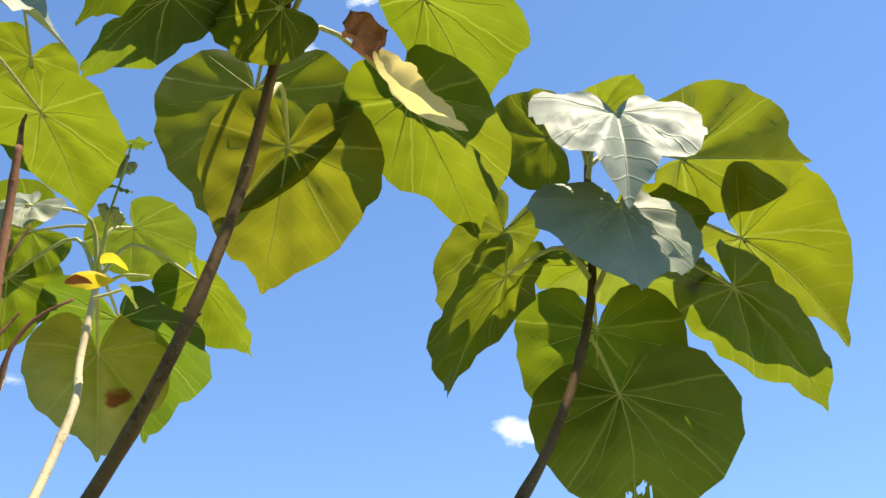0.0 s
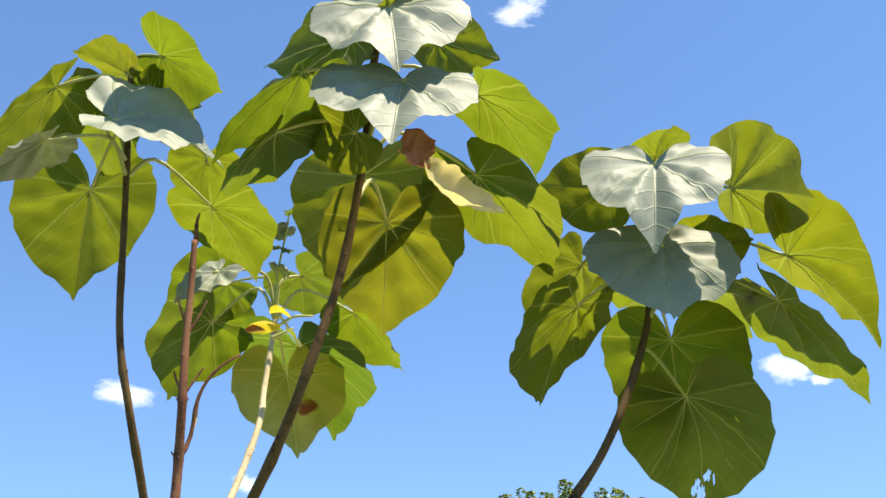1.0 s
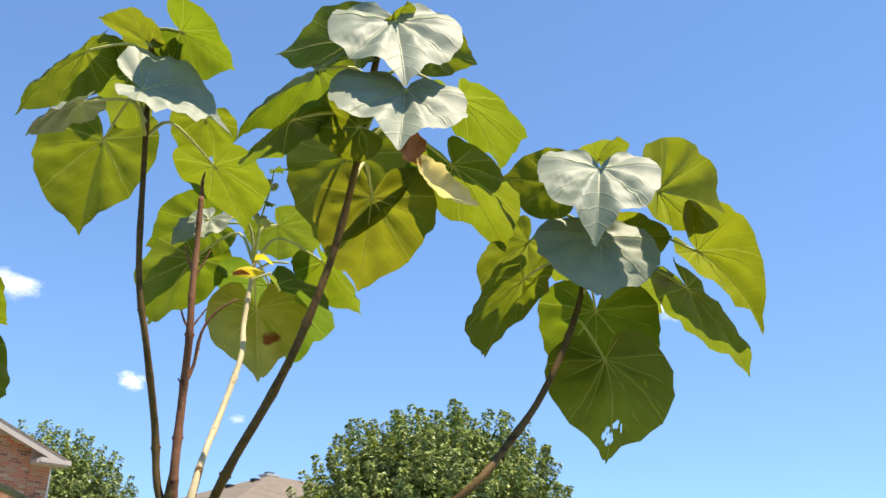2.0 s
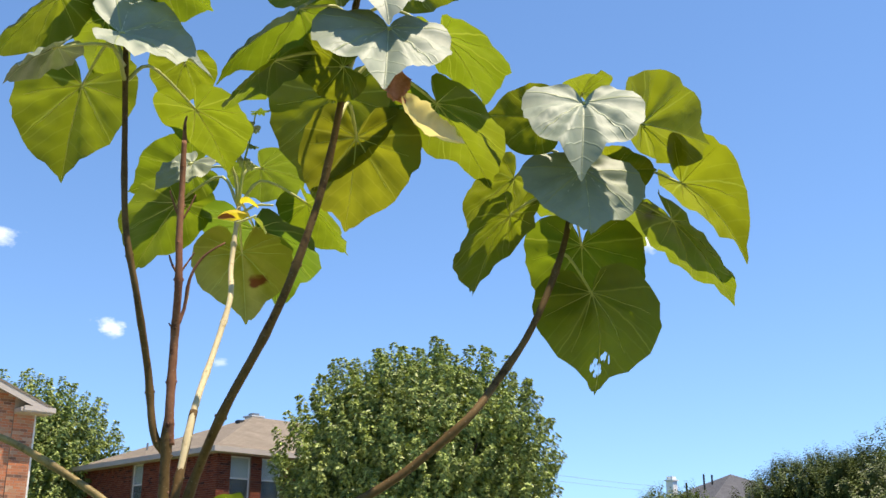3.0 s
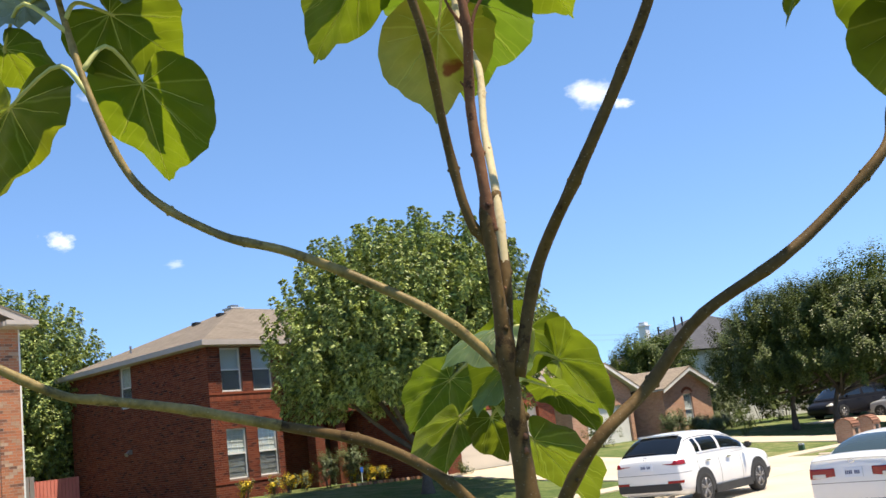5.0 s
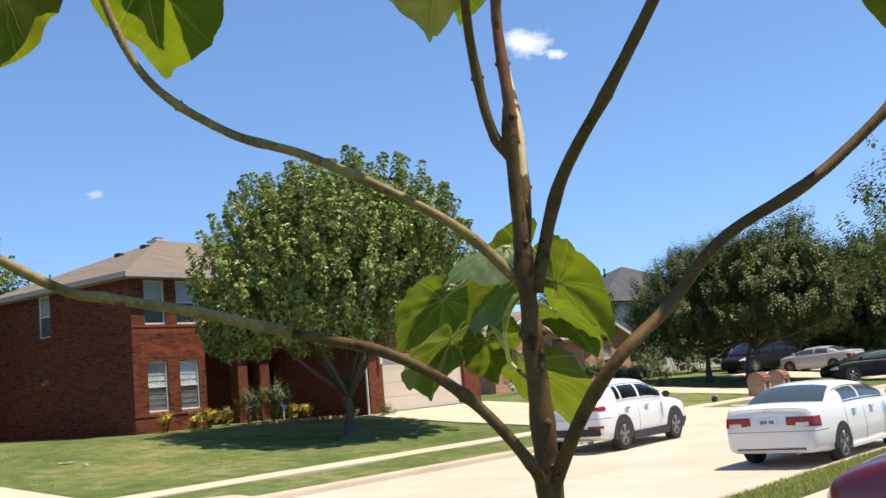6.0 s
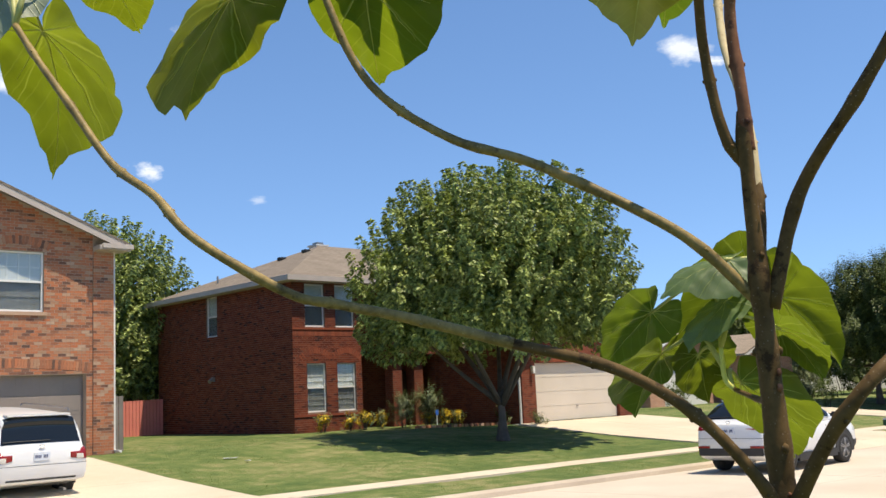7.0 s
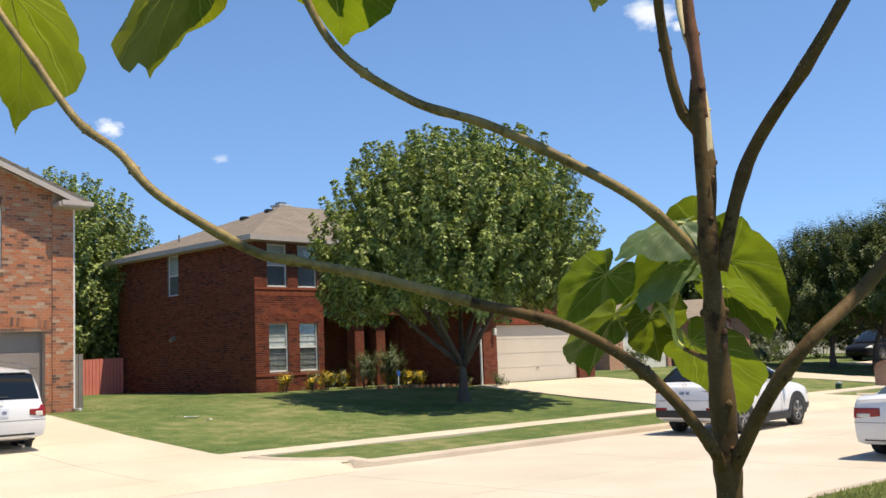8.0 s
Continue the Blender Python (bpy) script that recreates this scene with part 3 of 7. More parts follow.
def brick_field(house, at, u0, u1, z0, z1, openings, material, near=None, top=None, seed=1):
    """Running-bond bricks proud of a mortar wall; at(u, z, out) gives the place. Those inside near are objects of their own."""
    rng = random.Random(seed)
    W, H, L, T = 0.212, 0.0765, 0.200, 0.067
    V, F, singles, me = [], [], 0, None
    row, z = 0, z0
    while z + H < (z1 if top is None else 99) and row < 110:
        u = u0 - (W / 2 if row % 2 else 0)
        while u < u1 - 0.02:
            a, b = max(u, u0), min(u + L, u1)
            u += W
            if b - a < 0.03 or (top and z + T > min(top(a), top(b))):
                continue
            if any(o[0] < b and a < o[1] and o[2] < z + T and z < o[3] for o in openings):
                cut = [o for o in openings if o[2] < z + T and z < o[3] and o[0] < b and a < o[1]][0]
                if a < cut[0] - 0.03:
                    b = cut[0]
                elif b > cut[1] + 0.03:
                    a = cut[1]
                else:
                    continue
            whole = b - a > L - 0.001
            out = 0.006 + rng.uniform(-0.002, 0.002)
            if near and whole and singles < 300 and near[0] < a and b < near[1] and near[2] < z < near[3]:
                if me is None:
                    o = at(0, 0, 0)
                    vs = [tuple(at(p, q, w) - o) for w in (0.006, -0.02) for p, q in ((0, 0), (L, 0), (L, T), (0, T))]
                    me = bpy.data.meshes.new("brick")
                    me.from_pydata(vs, [], [(0, 1, 2, 3), (0, 4, 5, 1), (1, 5, 6, 2), (2, 6, 7, 3), (3, 7, 4, 0)])
                    me.materials.append(material)
                ob = new("brick", me)
                ob.parent = house
                ob.matrix_local = Matrix.Translation(at(a, z, out - 0.006))
                singles += 1
                continue
            k = len(V)
            V += [tuple(at(p, q, w)) for w in (out, -0.01) for p, q in ((a, z), (b, z), (b, z + T), (a, z + T))]
            F += [(k, k + 1, k + 2, k + 3), (k, k + 4, k + 5, k + 1), (k + 1, k + 5, k + 6, k + 2), (k + 2, k + 6, k + 7, k + 3), (k + 3, k + 7, k + 4, k)]
        z += H
        row += 1
    rest = bpy.data.meshes.new("brickwork")
    rest.from_pydata(V, [], F)
    rest.materials.append(material)
    ob = new("brickwork", rest)
    ob.parent = house
    tagged(ob, kind="stuff")


MORTAR_A = mottled("brown_mortar", [(0.3, (0.192, 0.120, 0.088)), (0.7, (0.272, 0.180, 0.136))], 2.0, 0.95, 60.0)
MORTAR_B = mottled("buff_mortar", [(0.3, (0.34, 0.26, 0.20)), (0.7, (0.45, 0.36, 0.28))], 2.0, 0.95, 60.0)
BURNT_A = varied_brick("burnt_red_clay", [(0.0, (0.043, 0.017, 0.014)), (0.12, (0.117, 0.028, 0.014)), (0.5, (0.156, 0.039, 0.019)), (0.85, (0.195, 0.055, 0.027)), (1.0, (0.086, 0.027, 0.019))])


def hip_roof(house, x0, x1, y0, y1, z, pitch, material, fascia=TRIM, thick=0.16):
    """A hipped roof over a rectangle of eaves, with fascia and soffit."""
    run = min(x1 - x0, y1 - y0) / 2
    h = run * pitch
    if x1 - x0 >= y1 - y0:
        r = [((x0 + run), (y0 + y1) / 2), ((x1 - run), (y0 + y1) / 2)]
        faces = [(0, 1, 5, 4), (1, 2, 5), (2, 3, 4, 5), (3, 0, 4)]
    else:
        r = [((x0 + x1) / 2, y0 + run), ((x0 + x1) / 2, y1 - run)]
        faces = [(0, 1, 4), (1, 2, 5, 4), (2, 3, 5), (3, 0, 4, 5)]
    vs = [(x0, y0, z), (x1, y0, z), (x1, y1, z), (x0, y1, z), (*r[0], z + h), (*r[1], z + h)]
    roof = part("roof", raw(vs, faces + [(3, 2, 1, 0)]), material, house)
    e = 0.03
    part("fascia", boxes((x0 - e, x1 + e, y0 - e, y0, z - thick, z + 0.02), (x0 - e, x1 + e, y1, y1 + e, z - thick, z + 0.02),
                         (x0 - e, x0, y0, y1, z - thick, z + 0.02), (x1, x1 + e, y0, y1, z - thick, z + 0.02)), fascia, roof)
    part("soffit", boxes((x0, x1, y0, y1, z - thick, z - thick + 0.03)), fascia, roof)
    return roof


def gable_roof_y(house, x0, x1, y0, y1, z, peak, material, fascia=TRIM, thick=0.14):
    """A gable roof whose ridge runs along y, with rake boards on the front."""
    xm = (x0 + x1) / 2
    roof = part("roof", prism([(x0, z), (xm, peak), (x1, z), (x1, z - 0.06), (xm, peak - 0.07), (x0, z - 0.06)], "y", y0, y1), material, house)
    part("rake_board", prism([(x0, z - 0.06), (xm, peak - 0.07), (xm, peak - 0.07 - thick * 1.3), (x0, z - 0.06 - thick * 1.3)], "y", y0 + 0.012, y0 + 0.05), fascia, roof)
    part("rake_board", prism([(xm, peak - 0.07), (x1, z - 0.06), (x1, z - 0.06 - thick * 1.3), (xm, peak - 0.07 - thick * 1.3)], "y", y0 + 0.012, y0 + 0.05), fascia, roof)
    part("soffit", prism([(x0, z - 0.062), (xm, peak - 0.072), (x1, z - 0.062), (x1, z - 0.085), (xm, peak - 0.095), (x0, z - 0.085)], "y", y0 + 0.05, y1 - 0.05), fascia, roof)
    return roof


def garage_door(house, x0, x1, z0, z1, y, material, label, rows=4, cols=8):
    door = part("garage_door", boxes((x0, x1, y, y + 0.05, z0, z1)), material, house, label)
    h = (z1 - z0) / rows
    for i in range(rows):
        bm = bmesh.new()
        box(bm, x0 + 0.004, x1 - 0.004, y - 0.018, y, z0 + h * i + 0.006, z0 + h * (i + 1) - 0.006, 0.004)
        for k in range(cols):
            a, b = x0 + (x1 - x0) * (k + 0.12) / cols, x0 + (x1 - x0) * (k + 0.88) / cols
            box(bm, a, b, y - 0.026, y - 0.018, z0 + h * (i + 0.2), z0 + h * (i + 0.8), 0.003)
        part("door_panel", bm, material, door)
    part("handle", boxes(((x0 + x1) / 2 - 0.06, (x0 + x1) / 2 + 0.06, y - 0.05, y - 0.03, z0 + h * 0.9, z0 + h * 0.94)), BLACK_PLASTIC, door)
    return door


def house_a():
    h = thing("house", "two-storey dark red brick house with a brown hipped shingle roof", "house")
    X0, YF, XB, ZB, ZE = 19.05, 26.16, 22.05, 0.9, 6.30
    XR, YB = 33.2, 35.75
    win = [(19.62, 20.45, 1.72, 3.42), (20.94, 21.78, 1.72, 3.42), (19.60, 20.46, 4.70, 6.22), (20.92, 21.79, 4.70, 6.22)]
    part("wall", wall_with_openings(X0, XB, ZB, ZE, win, YF, 0.3), MORTAR_A, h)
    for o in win:
        sash_window(h, *o, YF, cols=3, rows=8 if o[2] < 3 else 2, grid=o[2] < 3, blind=0.97, screen=True)
    # the long side wall, with one narrow window
    side = wall_with_openings(YF + 0.3, YB, ZB, ZE, [(31.1, 31.93, 4.73, 6.28)], 0.0, 0.3)
    bmesh.ops.transform(side, matrix=Matrix(((0, 1, 0, X0), (1, 0, 0, 0), (0, 0, 1, 0), (0, 0, 0, 1))), verts=side.verts)
    bmesh.ops.recalc_face_normals(side, faces=side.faces)
    part("wall", side, MORTAR_A, h)
    sash_window(h, 31.1, 31.93, 4.73, 6.28, 0, "y", grid=False, blind=0.97, fx=X0, screen=True)
    # recessed middle, porch and right part behind the tree
    part("wall", boxes((XB - 0.3, XB, YF + 0.3, 27.8, ZB, ZE)), BRICK_A, h)
    door_open = [(24.75, 25.75, 1.0, 3.15)]
    part("wall", wall_with_openings(XB, XR, ZB, ZE, door_open, 27.8, 0.3), BRICK_A, h)
    part("front_door", boxes((24.78, 25.72, 27.92, 27.98, 1.02, 3.12)), mottled("door_paint", [(0.3, (0.05, 0.035, 0.03)), (0.7, (0.08, 0.05, 0.04))], 2, 0.5), h, "dark painted front door in the porch")
    for d in ((XR - 0.3, XR, 28.1, YB, ZB, ZE), (X0 + 0.3, XR - 0.3, YB - 0.3, YB, ZB, ZE)):
        part("wall", boxes(d), BRICK_A, h)
    for x in (23.55, 24.62, 25.72):
        col = part("porch_column", boxes((x, x + 0.46, 26.2, 26.66, ZB, 3.7), (x - 0.05, x + 0.51, 26.15, 26.71, ZB, 1.75), bevel=0.01), BRICK_A, h, "square brick porch column")
    part("porch_roof", boxes((23.3, 26.4, 26.0, 27.8, 3.7, 4.0)), BRICK_A, h)
    # string courses and arches
    soldier_course(h, X0, XB, 4.38, 4.58, YF, CLAY_A)
    for z in (4.60, 1.58):
        part("brick_ledge", boxes((X0 - 0.02, XB + 0.02, YF - 0.035, YF, z, z + 0.07)), CLAY_A, h)
    for a, b in ((19.42, 20.62), (20.76, 21.96)):
        soldier_course(h, a, b, 3.50, 3.72, YF, CLAY_A, 0.085, 0.26)
    hip_roof(h, X0 - 0.4, XR + 0.4, YF - 0.4, YB + 0.4, 6.44, 0.40, SHINGLE_A)
    # roof pieces
    chim = part("chimney", boxes((24.5, 25.05, 32.0, 32.55, 7.6, 8.72), (24.44, 25.11, 31.94, 32.61, 8.72, 8.78)), SIDING, h, "pale boxed chimney with a metal cap")
    part("chimney_cap", boxes((24.6, 24.95, 32.1, 32.45, 8.78, 8.9), bevel=0.02), STEEL, chim)
    for x, y in ((22.3, 31.4), (22.9, 30.55)):
        zz = 6.44 + min(x - X0 + 0.4, y - YF + 0.4) * 0.40
        part("roof_vent", boxes((x - 0.16, x + 0.16, y - 0.15, y + 0.15, zz - 0.05, zz + 0.1), bevel=0.03), BLACK_PLASTIC, h)
    part("vent_pipe", tube(bmesh.new(), [(20.0, 32.6, 6.6), (20.0, 32.6, 7.25)], 0.04), STEEL, h)
    # wall lamp on the side, security camera
    lamp = part("wall_lamp", boxes((X0 - 0.12, X0, 31.28, 31.44, 3.02, 3.2), bevel=0.02), GARAGE_GREY, h, "small grey floodlight on the side wall")
    part("lamp_head", tube(bmesh.new(), [(X0 - 0.12, 31.36, 3.12), (X0 - 0.26, 31.3, 3.02)], [0.05, 0.08]), GARAGE_GREY, lamp)
    # garage wing
    gx0, gx1, gy = 25.95, 32.6, 21.9
    part("wall", wall_with_openings(gx0, gx1, 0.85, 3.75, [(26.69, 31.57, 0.9, 3.10)], gy, 0.3), BRICK_A, h)
    for d in ((gx0, gx0 + 0.3, gy + 0.3, 27.8, 0.85, 3.75), (gx1 - 0.3, gx1, gy + 0.3, 27.8, 0.85, 3.75)):
        part("wall", boxes(d), BRICK_A, h)
    garage_door(h, 26.69, 31.57, 0.97, 3.10, gy + 0.16, GARAGE_CREAM, "cream double garage door of four plain sections", 4, 0)
    soldier_course(h, 26.5, 31.76, 3.13, 3.34, gy, CLAY_A)
    gable_roof_y(h, gx0 - 0.35, gx1 + 0.35, gy - 0.35, 27.9, 3.8, 5.2, SHINGLE_A)
    part("gable_wall", prism([(gx0, 3.75), (gx1, 3.75), ((gx0 + gx1) / 2, 5.05)], "y", gy, gy + 0.3), BRICK_A, h)
    part("downspout", boxes((gx0 - 0.08, gx0 - 0.01, gy + 0.05, gy + 0.13, 0.9, 3.7), (gx0 - 0.08, gx0 - 0.01, gy - 0.2, gy + 0.05, 0.88, 0.95), bevel=0.012), WHITE_TRIM, h, "white downspout at the garage corner")
    cl = part("coach_lamp", boxes((26.42, 26.56, gy - 0.16, gy - 0.02, 2.72, 2.98), bevel=0.02), WHITE_TRIM, h, "white coach lamp beside the garage")
    part("lamp_arm", boxes((26.46, 26.52, gy - 0.05, gy + 0.01, 2.95, 3.02)), BLACK_PLASTIC, cl)
    brick_field(h, lambda u, z, w: Vector((u, YF - w, z)), X0, XB, ZB, ZE, win, BURNT_A, (X0, XB, 2.0, 4.3), seed=3)
    brick_field(h, lambda u, z, w: Vector((X0 - w, u, z)), YF, YB, ZB, ZE, [(31.1, 31.93, 4.73, 6.28)], BURNT_A, seed=4)
    return h


def house_b():
    h = thing("house", "two-storey salmon and grey mottled brick house with a front gable", "house")
    XL, XR, Y, ZB, ZE, XM, ZP = 4.7, 11.2, 23.38, 0.9, 6.62, 7.95, 7.98
    top = lambda x: ZE + 0.02 + (ZP - ZE - 0.1) * (1 - abs(x - XM) / (XR - XM))
    wins = [(8.03, 9.29, 4.74, 6.32), (6.50, 7.72, 4.74, 6.32)]
    gar = (5.45, 10.44, 0.9, 3.10)
    part("wall", wall_with_openings(XL, XR, ZB, ZE, wins + [gar], Y, 0.3, top), MORTAR_B, h)
    for o in wins:
        sash_window(h, *o, Y, cols=4, rows=4, blind=0.95, screen=True)
        part("window_sill", boxes((o[0] - 0.06, o[1] + 0.06, Y - 0.05, Y + 0.06, o[2] - 0.1, o[2] - 0.01)), CLAY_B, h)
        soldier_course(h, o[0] - 0.12, o[1] + 0.12, o[3] + 0.03, o[3] + 0.25, Y, CLAY_B, 0.08, 0.16)
    garage_door(h, *gar[:2], gar[2] + 0.1, gar[3], Y + 0.2, GARAGE_GREY, "taupe panelled double garage door")
    soldier_course(h, gar[0] - 0.1, gar[1] + 0.1, 3.16, 3.40, Y, CLAY_B, 0.08, 0.14)
    # the corner pier that stands slightly forward
    part("corner_pier", boxes((10.62, 11.2, Y - 0.03, Y, ZB, 6.5)), MORTAR_B, h)
    brick_field(h, lambda u, z, w: Vector((u, Y - 0.03 - w, z)), 10.62, 11.2, ZB, 6.45, [], CLAY_B, (10.6, 11.2, 1.0, 6.4), seed=5)
    brick_field(h, lambda u, z, w: Vector((u, Y - w, z)), XL, 10.615, ZB, ZE, wins + [gar], CLAY_B, (9.4, 10.6, 3.5, 6.3), top, 6)
    for d in ((XR - 0.3, XR, Y + 0.3, 36, ZB, ZE), (XL, XL + 0.3, Y + 0.3, 36, ZB, ZE), (XL + 0.3, XR - 0.3, 35.7, 36, ZB, ZE)):
        part("wall", boxes(d), BRICK_B, h)
    gable_roof_y(h, XL - 0.28, XR + 0.28, Y - 0.45, 36.4, ZE + 0.02, ZP + 0.06, SHINGLE_A)
    part("eave_return", boxes((10.62, XR + 0.34, Y - 0.45, Y + 0.1, ZE - 0.19, ZE - 0.06), (10.68, XR + 0.38, Y - 0.5, Y - 0.45, ZE - 0.16, ZE - 0.02), bevel=0.015), TRIM, h)
    part("gutter", boxes((XR + 0.28, XR + 0.38, Y - 0.45, 36.4, ZE - 0.13, ZE - 0.01)), TRIM, h)
    part("downspout", boxes((XR + 0.01, XR + 0.08, Y + 0.02, Y + 0.09, 0.95, 6.45), (XR + 0.01, XR + 0.08, Y - 0.35, Y + 0.02, 0.98, 1.05), bevel=0.012), WHITE_TRIM, h, "white downspout at the house corner")
    # the main roof, wider and higher, behind the gable
    roof = part("roof", prism([(23.6 + 4.0, 6.9), (31, 9.6), (36.4, 6.7)], "x", -4.0, 8.4), SHINGLE_A, h)
    part("wall", boxes((-3.6, 4.7, 28, 28.3, 0.9, 6.9)), BRICK_B, h)
    return h


def house_c():
    h = thing("house", "one-storey pinkish brick house with a tan shingle roof", "house")
    Y = 26.3
    part("wall", wall_with_openings(39.8, 45.3, 0.8, 3.55, [(41.0, 45.0, 0.8, 2.95)], Y, 0.3, lambda x: 3.55 + 1.4 * (1 - abs(x - 42.75) / 2.95)), BRICK_C, h)
    garage_door(h, 41.0, 45.0, 0.9, 2.95, Y + 0.15, WHITE_TRIM, "white panelled double garage door")
    soldier_course(h, 40.9, 45.1, 3.0, 3.2, Y, BRICK_C, 0.08, 0.22)
    gable_roof_y(h, 39.4, 46.1, Y - 0.4, 33, 3.62, 5.12, SHINGLE_C, WHITE_TRIM)
    part("wall", wall_with_openings(46.3, 51.4, 0.8, 3.4, [(48.4, 49.3, 1.5, 3.15)], 25.0, 0.3, lambda x: 3.42 + 1.0 * (1 - min(1, abs(x - 48.85) / 2.55))), BRICK_C, h)
    sash_window(h, 48.4, 49.3, 1.5, 3.15, 25.0, cols=2, rows=4)
    soldier_course(h, 48.3, 49.4, 3.17, 3.33, 25.0, CLAY_A, 0.08, 0.2)
    for d in ((46.3, 46.6, 25.3, 27.6, 0.8, 3.4), (45.0, 46.3, 27.3, 27.6, 0.8, 3.5)):
        part("wall", boxes(d), BRICK_C, h)
    gable_roof_y(h, 45.85, 51.85, 24.6, 31, 3.5, 4.62, SHINGLE_C, WHITE_TRIM)
    for d in ((51.1, 51.4, 25.3, 36, 0.8, 3.4), (39.8, 40.1, Y + 0.3, 36, 0.8, 3.5)):
        part("wall", boxes(d), BRICK_C, h)
    hip_roof(h, 38.8, 51.9, 26.9, 37, 3.7, 0.5, SHINGLE_C, WHITE_TRIM)
    part("vent_pipe", tube(bmesh.new(), [(42.0, 30.6, 5.6), (42.0, 30.6, 6.75)], 0.09), BLACK_PLASTIC, h)
    part("vent_pipe", boxes((41.85, 42.15, 30.45, 30.75, 6.6, 6.75)), BLACK_PLASTIC, h)
    return h


def house_d():
    h = thing("house", "two-storey pale siding house with a dark grey roof and white chimney", "house")
    ring = [(63.4, 33.4), (83.4, 30.3), (95, 45.5), (74, 47.3)]
    part("wall", prism(ring, "z", 1.0, 6.45), SIDING, h)
    eave = [(62.5, 32.8, 6.5), (84, 29.5, 6.5), (96, 46, 6.5), (74, 48, 6.5)]
    part("roof", raw(eave + [(74, 37, 9.9), (81.5, 45, 9.7)], [(0, 1, 4), (1, 2, 5, 4), (2, 3, 5), (3, 0, 4, 5), (3, 2, 1, 0)]), SHINGLE_D, h)
    c = part("chimney", boxes((66.55, 67.15, 37.7, 38.3, 6.5, 9.0)), WHITE_TRIM, h, "white boxed chimney")
    part("chimney_cap", boxes((66.45, 67.25, 37.6, 38.4, 9.0, 9.08), (66.6, 67.1, 37.75, 38.25, 9.08, 9.32)), WHITE_TRIM, c)
    for x, y, z in ((71.56, 38.0, 9.8), (72.8, 38.0, 9.83), (75.99, 38.0, 9.94), (68.93, 38.0, 8.98)):
        part("vent_pipe", tube(bmesh.new(), [(x, y, z - 3.0), (x, y, z)], 0.075), BLACK_PLASTIC, h)
    return h


house_a(), house_b(), house_c(), house_d()


def fence(x0, x1, y, z0, z1, material, label, lean=0.0, n=9):
    f = thing("fence", label, "fence")
    for i in range(n):
        a, b = x0 + (x1 - x0) * i / n, x0 + (x1 - x0) * (i + 1) / n - 0.012
        part("board", boxes((a, b, y, y + 0.025, z0, z1 + lean * i / n), bevel=0.004), material, f)
    for z in (z0 + 0.3, z1 - 0.4):
        part("rail", boxes((x0, x1, y + 0.03, y + 0.07, z, z + 0.1)), material, f)
    return f


fence(16.6, 18.95, 35.2, 1.0, 2.45, FENCE_RED, "faded red wooden board fence between two houses", 0.05, 16)
fence(11.32, 11.9, 24.2, 0.95, 2.5, FENCE_GREY, "weathered grey wooden gate post beside the house", 0, 4)


# ---- trees and shrubs ----
def leaf_cards(bm_v, bm_f, c, size, rng, up=0.3):
    """One small folded leaf, as two triangles sharing the midrib."""
    n = Vector((rng.gauss(0, 1), rng.gauss(0, 1), rng.gauss(up, 1))).normalized()
    a = n.orthogonal().normalized()
    a = (Matrix.Rotation(rng.uniform(0, 6.28), 3, n) @ a)
    b = n.cross(a)
    s = size * rng.uniform(0.7, 1.3)
    i = len(bm_v)
    bm_v += [c - a * s * 0.5, c + b * s * 0.28 + n * s * 0.08, c + a * s * 0.6, c - b * s * 0.28 + n * s * 0.08]
    bm_f += [(i, i + 1, i + 2), (i, i + 2, i + 3)]


def shoot(V, F, base, axis, length, size, n, rng):
    """A leafy shoot: drooping leaves set round a rising twig."""
    side = axis.orthogonal().normalized()
    for i in range(n):
        u = (i + rng.random()) / n
        out = Matrix.Rotation(2.4 * i + rng.uniform(-0.5, 0.5), 3, axis) @ side
        d = (out * 1.0 + axis * (0.75 * u - 0.15) + Vector((0, 0, -0.35))).normalized()
        c = base + axis * length * u + out * size * 0.3
        across = d.cross(axis + out * 0.3)
        if across.length < 0.05:
            continue
        across.normalize()
        n_up = across.cross(d)
        s = size * rng.uniform(0.7, 1.25) * (1.1 - 0.4 * u)
        w = s * 0.34
        k = len(V)
        V += [c - d * s * 0.2, c + d * s * 0.35 + across * w + n_up * s * 0.05, c + d * s * 0.8 - n_up * s * 0.12, c + d * s * 0.35 - across * w + n_up * s * 0.05]
        F += [(k, k + 1, k + 2), (k, k + 2, k + 3)]


